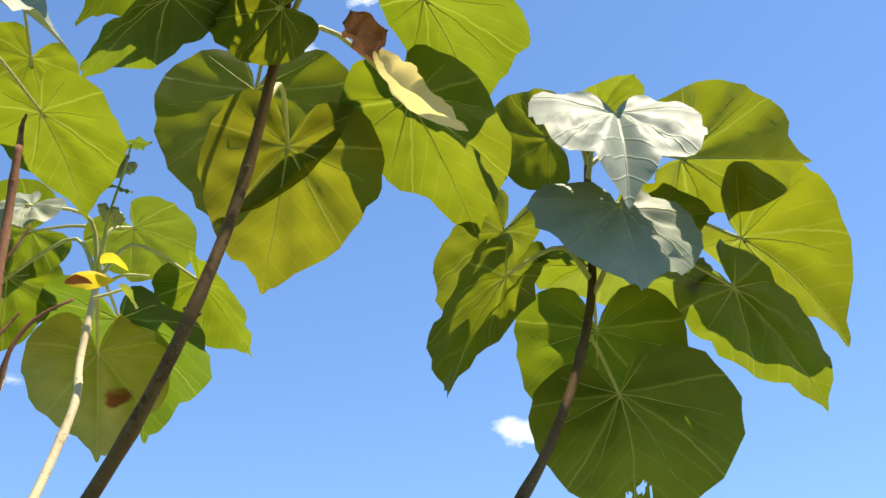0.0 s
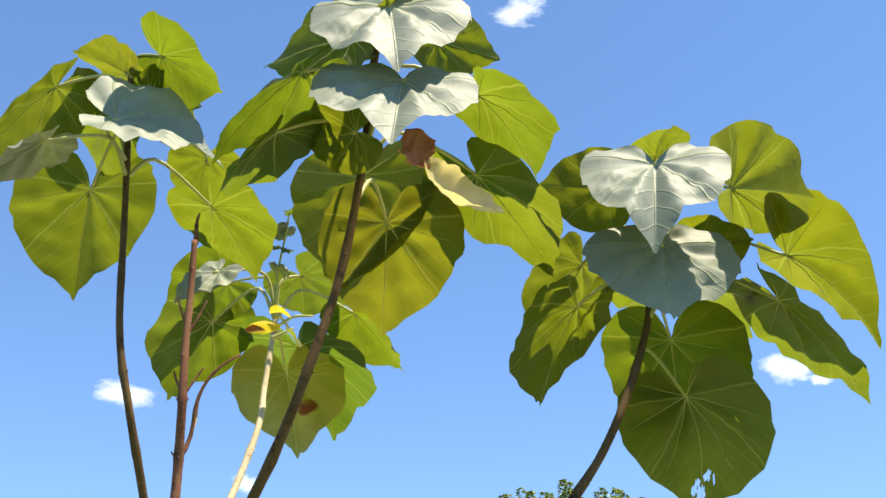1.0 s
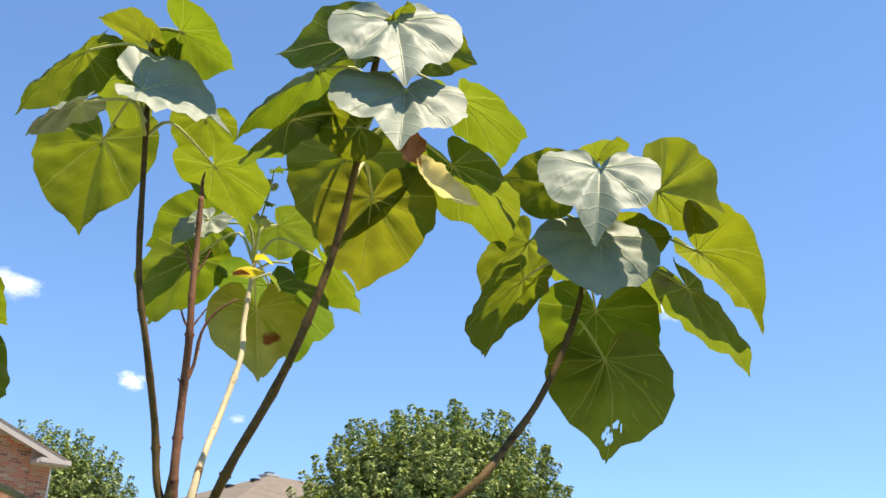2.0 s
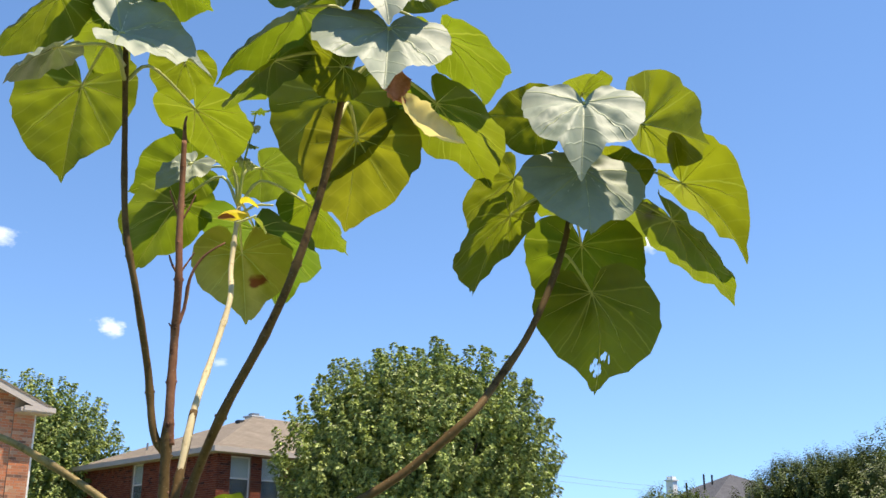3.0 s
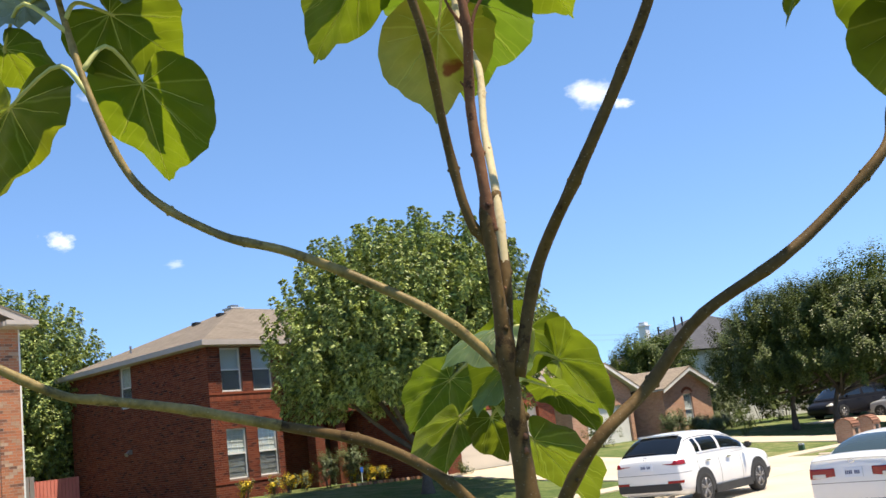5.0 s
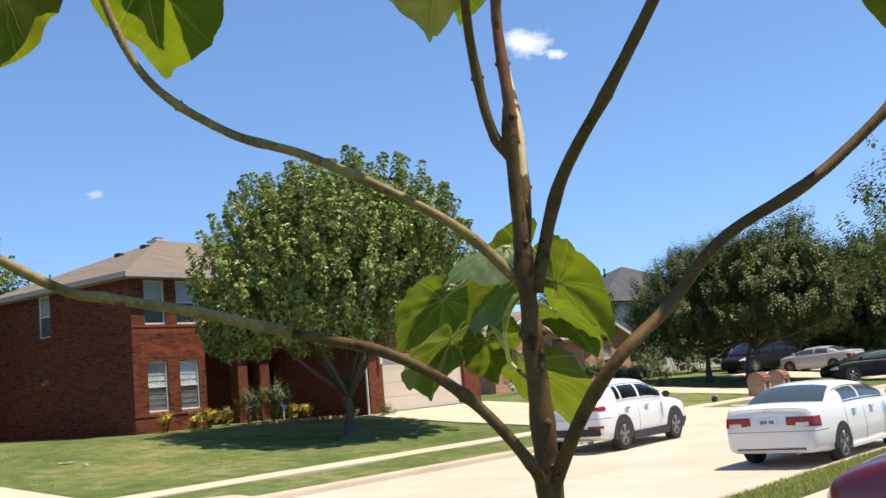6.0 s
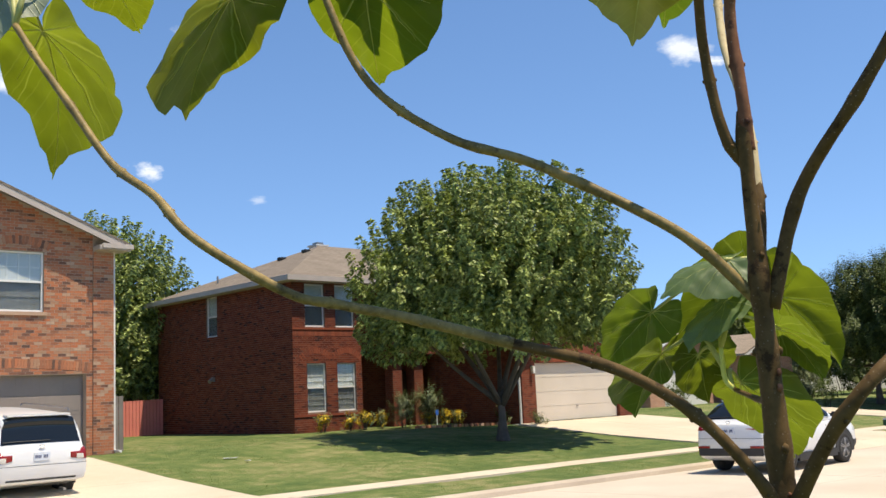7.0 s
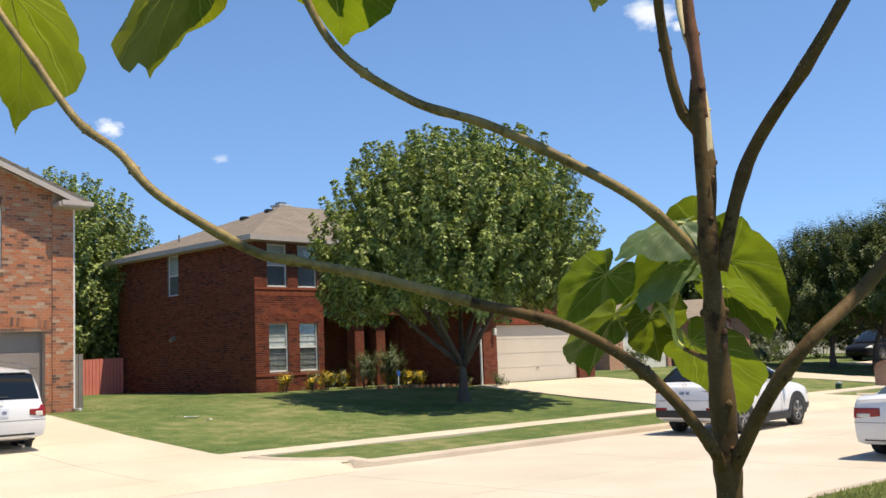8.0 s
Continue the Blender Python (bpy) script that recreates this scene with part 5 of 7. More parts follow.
def vehicle(label, m, paint, stations, belt, roof, wheels, r, category="car", name="car", cladding=False, pillars=(0.38,), lamps=None, plate_z=0.8, glass=None, rack=False, tumble=True, front=True, glass_from=0.62):
    """A parked vehicle, nose along +x. belt: rear and front x, half width, z; roof: rear x, front x, half width, z."""
    car = thing(name, label, category, m)
    st = smooth_stations(stations)
    part("body", loft(st, body_ring), paint, car, smooth=True)
    (bx0, bx1, bw, bz), (rx0, rx1, rw, rz) = belt, roof
    # cabin: an arched roofline carried over curved cross-sections
    line = spline([(bx0, 0, bz - 0.02), (bx0 + (rx0 - bx0) * 0.5, 0, bz + (rz - bz) * 0.56), (rx0, 0, rz - 0.045), (rx0 * 0.5 + rx1 * 0.5 - 0.1, 0, rz), (rx1, 0, rz - 0.05),
                   (rx1 + (bx1 - rx1) * 0.5, 0, bz + (rz - bz) * 0.52), (bx1, 0, bz - 0.03)], 61)
    tuck = 0.12 * (1 if tumble else 0.5)

    def section(i):
        """Half a cross-section from the belt to the middle of the roof, as 13 points."""
        x, Z = line[i].x, line[i].z
        k = max(0.02, min(1.0, (Z - bz) / (rz - bz)))
        e = min(1, (x - bx0) / 0.5, (bx1 - x) / 0.7)
        wb = bw * (1 - tuck * (1 - e) ** 2)
        wr = wb - (bw - rw) * k
        return spline([(x, wb, bz - 0.04), (x, wb - (wb - wr) * 0.32, bz + (Z - bz) * 0.48), (x, wr, Z - 0.085 * k), (x, wr * 0.90, Z - 0.03 * k), (x, wr * 0.5, Z + 0.004), (x, 0, Z + 0.014 * k)], 13)
    secs = [section(i) for i in range(61)]

    def on(i, j):
        """Point of the cabin skin at station i, ring step j from -12 (one belt) to 12 (the other)."""
        def grid(p, q):
            w = secs[p][12 - abs(q)]
            return Vector((w.x, w.y if q > 0 else -w.y, w.z))
        p, q = min(int(i), 59), max(-12, min(11, math.floor(j)))
        f, g = i - p, j - q
        return (grid(p, q) * (1 - f) + grid(p + 1, q) * f) * (1 - g) + (grid(p, q + 1) * (1 - f) + grid(p + 1, q + 1) * f) * g
    bm = bmesh.new()
    net = [[bm.verts.new(on(i, j)) for j in range(-12, 13)] for i in range(61)]
    for p, q in zip(net, net[1:]):
        for j in range(24):
            bm.faces.new((p[j], p[j + 1], q[j + 1], q[j]))
    bmesh.ops.recalc_face_normals(bm, faces=bm.faces)
    part("cabin", bm, paint, car, smooth=True)
    G = glass or CAR_GLASS

    def pane(name, i0, i1, j0, j1, taper=0.0, lift=0.006, material=None):
        """A curved pane flush on the skin between stations and ring steps, with a thin rim."""
        bm = bmesh.new()
        grid = []
        for a in range(11):
            row = []
            for b in range(11):
                u, v = a / 10, b / 10
                i, j = i0 + (i1 - i0) * u, j0 + (j1 - j0) * v
                if taper:
                    i += taper * (1 - 2 * u) * v
                p = on(i, j)
                n = (on(i + 0.4, j) - on(i - 0.4 if i > 0.4 else i, j)).cross(on(i, min(12, j + 0.3)) - on(i, max(-12, j - 0.3)))
                n = n.normalized() if n.length > 1e-9 else Vector((0, 0, 1))
                if n.dot(Vector((p.x - (bx0 + bx1) / 2, p.y, (p.z - bz) * 1.5))) < 0:
                    n = -n
                row.append((p, n))
            grid.append(row)
        vs = [[bm.verts.new(p + n * lift) for p, n in r] for r in grid]
        for r, q in zip(vs, vs[1:]):
            for b in range(10):
                bm.faces.new((r[b], r[b + 1], q[b + 1], q[b]))
        bmesh.ops.recalc_face_normals(bm, faces=bm.faces)
        return part(name, bm, material or G, car, smooth=True)

    def station(x):
        return min(range(61), key=lambda i: abs(line[i].x - x))
    ri, fi = station(rx0 - 0.02), station(rx1 + 0.04)
    z_low = next(i for i in range(61) if line[i].z > bz + (0.12 if cladding else 0.07))
    z_front = next(i for i in range(60, 0, -1) if line[i].z > bz + 0.04)
    reach = 7.2 if cladding else 5.9
    rear = pane("rear_window", z_low, ri - 1, -reach, reach)
    pane("windscreen", fi + 1, z_front, -7.0, 7.0)
    xs = [bx0 + (rx0 - bx0) * glass_from, *[rx0 + (rx1 - rx0 + 0.5 * (bx1 - rx1)) * p for p in pillars], rx1 + (bx1 - rx1) * 0.66]
    for s in (-1, 1):
        for n, (a, b) in enumerate(zip(xs, xs[1:])):
            pane("side_window", station(a) + 0.6, station(b) - 0.6, s * 11.0, s * 8.3)
        part("drip_rail", tube(bmesh.new(), [on(i, s * 7.9) + Vector((0, s * 0.004, 0)) for i in range(ri - 4, fi + 6)], 0.009, 6), BLACK_PLASTIC, car)
        part("window_trim", tube(bmesh.new(), [on(i, s * 11.3) + Vector((0, s * 0.006, 0)) for i in range(station(xs[0]), station(xs[-1]))], 0.008, 6), CHROME if cladding else BLACK_PLASTIC, car)
    wiper = [on(z_low + 1, j) + Vector((-0.02, 0, 0.01)) for j in (-1, 1, 3, 5)]
    if category != "car" or cladding:
        part("wiper", tube(bmesh.new(), wiper, 0.008, 6), BLACK_PLASTIC, car)
        part("spoiler", boxes((rx0 - 0.16, rx0 + 0.12, -rw * 0.86, rw * 0.86, rz - 0.055, rz - 0.018), bevel=0.014), paint, car)
    else:
        part("brake_light", boxes((line[ri].x - 0.25, line[ri].x - 0.2, -0.16, 0.16, line[ri].z - 0.19, line[ri].z - 0.165)), RED_LENS, rear)
    W = max(s[1] for s in st)
    for x in wheels:
        for s in (-1, 1):
            wheel(car, x, s * (W - 0.01), r, 0.21, s)
            bm = bmesh.new()
            n, lip = 18, r + (0.11 if cladding else 0.05)
            outer = [(x + math.cos(math.pi * k / n - 0.15 * (1 - 2 * k / n)) * lip, r + math.sin(math.pi * k / n - 0.15 * (1 - 2 * k / n)) * lip) for k in range(n + 1)]
            a = [bm.verts.new((px, s * (W + 0.004), pz)) for px, pz in outer] + [bm.verts.new((x, s * (W + 0.004), 0.18))]
            b = [bm.verts.new((px, s * (W - 0.2), pz)) for px, pz in outer] + [bm.verts.new((x, s * (W - 0.2), 0.18))]
            bm.faces.new(a)
            for k in range(n):
                bm.faces.new((a[k], a[k + 1], b[k + 1], b[k]))
            bmesh.ops.recalc_face_normals(bm, faces=bm.faces)
            part("wheel_arch", bm, BLACK_PLASTIC, car)
    back = st[0][0]
    if lamps:
        ly0, ly1, lz0, lz1, wrap = lamps
        for s in (-1, 1):
            lamp = skin_patch("tail_lamp", car, st, 0, s, ly0, wrap, lz0, lz1, RED_LENS, 0.010, "red tail lamp wrapping the corner", 0.035)
            if cladding:
                skin_patch("reflector", car, st, 0, s, 0.52, 0.12, 0.57, 0.63, RED_LENS, 0.010, "low red reflector strip")
            else:
                inner = ly0 + 0.42 * (ly1 - ly0)
                skin_patch("reversing_lens", lamp, st, 0, s, inner, 0.0, lz0 + 0.012, lz0 + 0.45 * (lz1 - lz0), CLEAR_LENS, 0.014)
    pl = part("number_plate", boxes((back - 0.014, back + 0.03, -0.16, 0.16, plate_z, plate_z + 0.16), bevel=0.004), PLATE, car)
    for i in (0, 1, 2, 4, 5, 6, 7):
        part("plate_bar", boxes((back - 0.018, back - 0.012, -0.11 + 0.032 * i, -0.089 + 0.032 * i, plate_z + 0.05, plate_z + 0.11)), PLATE_INK, pl)
    part("badge", tube(bmesh.new(), [(back + 0.0, 0.05 * math.cos(a * 0.5236), plate_z + 0.27 + 0.03 * math.sin(a * 0.5236)) for a in range(13)], 0.008, 6), CHROME, car)
    if not cladding and category == "car":
        part("boot_edge", tube(bmesh.new(), [(back + 0.005, y * W, bz + 0.035 - 0.06 * abs(y) ** 3) for y in [k / 10 - 0.8 for k in range(17)]], 0.012, 6), paint, car, smooth=True)
        for s in (-1, 1):
            part("boot_seam", tube(bmesh.new(), [(back + 0.01, s * 0.40 * W, plate_z - 0.08), (back + 0.003, s * 0.42 * W, plate_z + 0.04)], 0.003, 5), BLACK_PLASTIC, car)
    part("lower_bumper", boxes((back + (-0.012 if cladding else 0.0), back + 0.16, -(0.9 if cladding else 0.72) * W, (0.9 if cladding else 0.72) * W, st[4][2] + 0.02, st[4][2] + (0.21 if cladding else 0.10)), bevel=0.02), BLACK_PLASTIC, car)
    part("exhaust", tube(bmesh.new(), [(back + 0.04, -0.5 * W, 0.26), (back + 0.25, -0.5 * W, 0.26)], 0.03, 12), STEEL, car)
    for s in (-1, 1):
        for t in (0.34, 0.62):
            x = bx0 + (bx1 - bx0) * t
            part("door_handle", boxes((x - 0.1, x + 0.1, *sorted((s * (W - 0.03), s * (W + 0.025))), bz - 0.14, bz - 0.105), bevel=0.01), paint if not cladding else CHROME, car)
        xm = bx0 + (bx1 - bx0) * 0.86
        part("door_mirror", boxes((xm - 0.06, xm + 0.06, *sorted((s * (W + 0.01), s * (W + 0.21))), bz + 0.0, bz + 0.15), bevel=0.04), paint if not cladding else BLACK_PLASTIC, car)
        for t in (0.22, 0.5, 0.8):
            x = bx0 + (bx1 - bx0) * t
            near = min(st, key=lambda q: abs(q[0] - x))
            edge = [Vector((x, s * (y + 0.0005), z)) for y, z in body_ring(*near)[2:7]]
            part("door_seam", tube(bmesh.new(), spline(edge, 9), 0.0035, 5), BLACK_PLASTIC, car)
        part("sill", boxes((wheels[0] + r + 0.06, wheels[1] - r - 0.06, *sorted((s * (W - 0.06), s * (W + (0.012 if cladding else 0.004)))), 0.2, 0.38 if cladding else 0.27), bevel=0.01), BLACK_PLASTIC if cladding else paint, car)
        if rack:
            part("roof_rail", tube(bmesh.new(), spline([(rx0 + 0.15, s * (rw - 0.03), rz), (rx0 + 0.35, s * (rw - 0.02), rz + 0.06), (rx1 - 0.5, s * (rw - 0.02), rz + 0.06), (rx1 - 0.25, s * (rw - 0.03), rz)], 16), 0.02, 8), BLACK_PLASTIC if cladding else STEEL, car)
        if front:
            skin_patch("headlamp", car, st, -1, s, 0.42 * W, 0.42, bz - 0.36, bz - 0.20, CLEAR_LENS, 0.006)
        if front and cladding:
            skin_patch("front_cladding", car, st, -1, s, 0.0, 0.50, 0.30, 0.52, BLACK_PLASTIC, 0.012, "black lower front cladding")
        skin_patch("bumper_edge", car, st, 0, s, 0.0, 0.55, plate_z - 0.09, plate_z - 0.082, BLACK_PLASTIC, 0.003)
    return car


SEDAN = [(x, w * 0.965, a, b) for x, w, a, b in [(-2.40, 0.76, 0.34, 0.93), (-2.33, 0.84, 0.26, 1.03), (-2.05, 0.89, 0.24, 1.07), (-1.4, 0.915, 0.2, 1.04), (0.0, 0.915, 0.2, 0.99), (1.2, 0.91, 0.2, 0.97), (1.85, 0.88, 0.22, 0.88), (2.28, 0.78, 0.28, 0.72), (2.40, 0.6, 0.42, 0.6)]]
CROSS = [(x, w * 0.965, a, b) for x, w, a, b in [(-2.34, 0.80, 0.46, 1.02), (-2.28, 0.88, 0.36, 1.10), (-2.0, 0.93, 0.28, 1.13), (-1.3, 0.94, 0.26, 1.12), (0.0, 0.94, 0.26, 1.09), (1.2, 0.94, 0.26, 1.06), (1.8, 0.92, 0.28, 0.99), (2.2, 0.82, 0.34, 0.86), (2.34, 0.62, 0.46, 0.7)]]
VAN = [(-2.56, 0.86, 0.50, 1.0), (-2.50, 0.93, 0.42, 1.10), (-2.2, 0.97, 0.36, 1.13), (-1.4, 0.98, 0.22, 1.12), (0.0, 0.98, 0.22, 1.09), (1.4, 0.97, 0.22, 1.04), (2.0, 0.93, 0.24, 0.94), (2.42, 0.82, 0.3, 0.8), (2.56, 0.62, 0.42, 0.66)]


def white_sedan(m, label, paint, **kw):
    return vehicle(label, m, paint, SEDAN, (-1.80, 1.42, 0.815, 0.985), (-0.98, 0.36, 0.58, 1.385), (-1.36, 1.37), 0.325, glass_from=0.95, pillars=(0.42,), lamps=(0.33, 0.72, 0.70, 0.87, 0.24), plate_z=0.71, **kw)


white_sedan(pose(18.42, 3.41, 0.004, 0, 0, -3), "white four-door sedan parked at the kerb", PAINT_WHITE)
vehicle("white compact crossover with black cladding parked at the kerb", pose(21.60, 9.56, 0.004, 0, 0, 0), PAINT_WHITE, CROSS, (-2.30, 1.22, 0.85, 1.09), (-1.56, 0.10, 0.60, 1.66), (-1.35, 1.35), 0.36, cladding=True, glass_from=1.05, pillars=(0.16, 0.56), lamps=(0.44, 0.80, 0.97, 1.07, 0.34), glass=TINTED_GLASS, plate_z=0.88)
vehicle("white minivan with tinted windows parked on a driveway", pose(6.74, 19.7, ground_z(17.4) + 0.04, 0, -4.0, 90), PAINT_WHITE, VAN, (-2.54, 1.85, 0.93, 1.08), (-2.22, 0.70, 0.73, 1.76), (-1.5, 1.5), 0.34, category="minivan", pillars=(0.25, 0.6), lamps=(0.58, 0.86, 0.84, 1.07, 0.30), glass=TINTED_GLASS, plate_z=0.86, rack=True)
white_sedan(pose(57.92, 16.52, 0.61, 0, 0, 78), "silver four-door sedan on a far driveway", PAINT_SILVER)
white_sedan(pose(49.6, 11.2, 0.22, 0, 0, 128), "black two-door coupe on a far driveway", PAINT_BLACK)
vehicle("black van in the shade of an oak", pose(57.35, 19.75, 0.84, 0, 0, 160), PAINT_BLACK, VAN, (-2.54, 1.85, 0.93, 1.08), (-2.22, 0.70, 0.73, 1.76), (-1.5, 1.5), 0.34, category="van", pillars=(0.25, 0.6), lamps=(0.64, 0.86, 0.92, 1.08, 0.14), glass=TINTED_GLASS)


def maroon_car():
    """Only the front wing of this one comes into view, but the whole car stands there."""
    m = pose(7.40, -2.9, ground_z(-1.0) + 0.004, 0, 0, 90)
    st = [(-2.4, 0.74, 0.44, 0.86), (-2.3, 0.84, 0.30, 0.98), (-1.5, 0.91, 0.22, 1.0), (0.5, 0.92, 0.2, 0.96), (1.3, 0.91, 0.2, 0.88), (1.9, 0.88, 0.2, 0.78), (2.28, 0.80, 0.22, 0.66), (2.42, 0.62, 0.28, 0.53)]
    car = vehicle("dark maroon car with an amber-cornered headlamp on a driveway", m, PAINT_MAROON, st, (-1.75, 1.30, 0.84, 0.95), (-1.0, 0.3, 0.60, 1.42), (-1.36, 1.37), 0.32, front=False)
    for s in (-1, 1):
        lamp = part("headlamp", boxes((2.16, 2.36, *sorted((s * 0.42, s * 0.74)), 0.49, 0.61), bevel=0.05), CLEAR_LENS, car, "clear headlamp with an amber corner")
        part("amber_lens", boxes((2.10, 2.27, *sorted((s * 0.71, s * 0.80)), 0.50, 0.57), bevel=0.03), AMBER_LENS, lamp)
    part("front_bumper", boxes((2.20, 2.45, -0.74, 0.74, 0.28, 0.44), bevel=0.07), PAINT_MAROON, car, smooth=True)
    return car


maroon_car()


# ---- street furniture ----
CLAY_M = varied_brick("brown_clay", [(0.0, (0.17, 0.085, 0.058)), (0.5, (0.26, 0.125, 0.08)), (1.0, (0.31, 0.16, 0.105))])


def mailbox(x, y, label):
    z = ground_z(y)
    t = thing("mailbox", label, "mailbox", pose(x, y, z), "brick mailboxes")
    n = 14
    prof = [(-0.33, 0), (0.33, 0), (0.33, 0.66)] + [(0.33 * math.cos(math.pi * k / n), 0.66 + 0.33 * math.sin(math.pi * k / n)) for k in range(1, n)] + [(-0.33, 0.66)]
    part("pier", prism(prof, "x", -0.38, 0.38), BRICK_C, t)
    for k in range(9):
        a = math.pi * (k + 0.5) / 9
        bm = box(bmesh.new(), -0.4, 0.4, -0.05, 0.05, -0.02, 0.03, 0.006)
        o = part("brick", bm, CLAY_M, t)
        o.matrix_local = Matrix.Translation((0, 0.34 * math.cos(a), 0.66 + 0.34 * math.sin(a))) @ Matrix.Rotation(a - math.pi / 2, 4, "X")
    part("letter_door", boxes((-0.12, 0.12, -0.36, -0.32, 0.42, 0.62), bevel=0.01), BLACK_PLASTIC, t)
    return t


mailbox(38.6, 12.55, "round-topped brick mailbox beside the pavement")
mailbox(40.6, 12.5, "round-topped brick mailbox beside the pavement")
ped = thing("utility_pedestal", "small green utility pedestal on a lawn", "utility box", pose(35.8, 13.25, 0.26))
UTILITY_GREEN = mottled("utility_green", [(0.3, (0.03, 0.08, 0.04)), (0.7, (0.05, 0.11, 0.06))], 5, 0.6)
part("cabinet", boxes((-0.095, 0.095, -0.095, 0.095, -0.05, 0.20), bevel=0.02), UTILITY_GREEN, ped)
part("lid", boxes((-0.11, 0.11, -0.11, 0.11, 0.19, 0.25), bevel=0.03), PLATE, ped, "pale lid on a green cabinet")


# ---- the young empress tree in the near yard ----
tree = thing("empress_tree", "young empress tree with bare stems and huge heart-shaped leaves", "tree", pose(0.145, -2.29, ground_z(-2.29)))
TREE_AT = Vector((0.145, -2.29, ground_z(-2.29)))


def limb(name, pts, r0, r1, n=26, label="", material=None, flare=0.0, prof=None):
    """A stem: swollen at its foot and at the nodes, with paired bud scars."""
    P = [Vector(p) - TREE_AT for p in pts]
    rng = random.Random(len(pts) * 7 + int(r0 * 1e4))
    n = n * 2
    curve = spline(P, n)
    radii = [(r0 + (r1 - r0) * i / (n - 1)) * (1 + flare * math.exp(-i / 3.0)) for i in range(n)]
    if prof:
        radii = [p.x for p in spline([(q, 0, 0) for q in prof], n)]
    nodes = list(range(7, n - 4, 9))
    for i in nodes:
        radii[i] *= 1.16
        radii[i + 1] *= 1.07
        radii[i - 1] *= 1.05
    bm = tube(bmesh.new(), curve, radii, 14, wobble=0.035, rng=rng)
    for j, i in enumerate(nodes):
        d = (curve[i + 1] - curve[i - 1]).normalized()
        side = d.orthogonal().normalized()
        side = Matrix.Rotation(j * 1.57 + rng.uniform(-0.3, 0.3), 3, d) @ side
        for s in (-1, 1):
            c = curve[i] + side * s * radii[i] * 0.95
            m = Matrix.Translation(c) @ d.to_track_quat("Z", "Y").to_matrix().to_4x4() @ Matrix.Diagonal((0.30, 0.30, 0.42, 1)) @ Matrix.Scale(radii[i], 4)
            bmesh.ops.create_icosphere(bm, subdivisions=1, radius=1.0, matrix=m)
    return part(name, bm, material or STEM_BARK, tree, label, smooth=True)


def bark_mat(name, a, b, scar, dots=0.5, rough=0.65, spec=0.12):
    """Smooth young bark: streaks along the stem, pale lenticel dots and dark scars."""
    m = mottled(name, [(0.3, a), (0.7, b)], 14.0, rough, 90.0, 0.3, 0.002, spec=spec)
    src = bsdf(m).inputs["Base Color"].links[0].from_socket
    c = coords(m)
    v = nd(m, "ShaderNodeTexVoronoi", Scale=120.0)
    wire(m, c, v.inputs["Vector"])
    dot = ramp(m, v.outputs["Distance"], [(0.10, (dots, dots, dots)), (0.17, (0, 0, 0))])
    col = mix(m, dot, src, (0.55, 0.50, 0.40))
    n = noise_tex(m, c, 22.0, 5, 0.7)
    col = mix(m, ramp(m, n, [(0.58, (0, 0, 0)), (0.66, (0.8, 0.8, 0.8))]), col, scar)
    wire(m, col, bsdf(m).inputs["Base Color"])
    return m


STEM_BARK = bark_mat("young_olive_bark", (0.060, 0.036, 0.013), (0.145, 0.090, 0.034), (0.026, 0.014, 0.007), 0.2)
DEAD_BARK = bark_mat("dead_red_bark", (0.12, 0.05, 0.03), (0.25, 0.125, 0.07), (0.05, 0.025, 0.02), 0.25, 0.8)
PALE_BARK = bark_mat("pale_dry_bark", (0.44, 0.36, 0.21), (0.62, 0.53, 0.34), (0.30, 0.20, 0.11), 0.2, 0.7)
# wide dark-to-gold range: sun patches and leaf shade painted into the bark colour
SUN_DAPPLE_BARK = bark_mat("sun_dappled_bark", (0.070, 0.050, 0.016), (0.38, 0.27, 0.095), (0.04, 0.026, 0.012), 0.22, 0.55, 0.25)
STEMS = {}


def stem(key, pts, r0, r1, label="", material=None):
    STEMS[key] = [Vector(p) for p in pts]
    return limb("stem", pts, r0, r1, 34, label, material, 0.15)


limb("trunk", [(0.150, -2.292, 0.40), (0.145, -2.288, 1.2), (0.149, -2.291, 1.8), (0.146, -2.289, 2.03), (0.144, -2.287, 2.2), (0.140, -2.284, 2.44)], 0.034, 0.0125, prof=(0.028, 0.0255, 0.0215, 0.0188, 0.0145, 0.0106))
stem("L", [(0.152, -2.281, 2.399), (0.118, -2.261, 2.459), (0.095, -2.250, 2.607), (0.026, -2.288, 2.776), (-0.016, -2.281, 2.946), (-0.033, -2.261, 3.211), (-0.063, -2.270, 3.498), (-0.076, -2.281, 3.604)], 0.0098, 0.006)
stem("D", [(0.146, -2.286, 2.429), (0.138, -2.290, 2.514), (0.143, -2.278, 2.674), (0.123, -2.310, 2.818), (0.122, -2.298, 2.937), (0.126, -2.286, 3.066), (0.123, -2.283, 3.199)], 0.0115, 0.0065, "dead reddish-brown stem broken off at the top", DEAD_BARK)
stem("P", [(0.160, -2.270, 2.200), (0.177, -2.280, 2.323), (0.237, -2.237, 2.525), (0.341, -2.146, 2.701), (0.417, -2.092, 2.871), (0.467, -2.012, 2.994), (0.500, -1.979, 3.165), (0.506, -1.973, 3.199)], 0.0093, 0.0065, "pale bleached stem", PALE_BARK)
limb("stem_foot", [(0.160, -2.270, 2.200), (0.177, -2.280, 2.323), (0.237, -2.237, 2.525)], 0.0108, 0.0099, 14, "dark foot of the pale stem", STEM_BARK, 0.15)
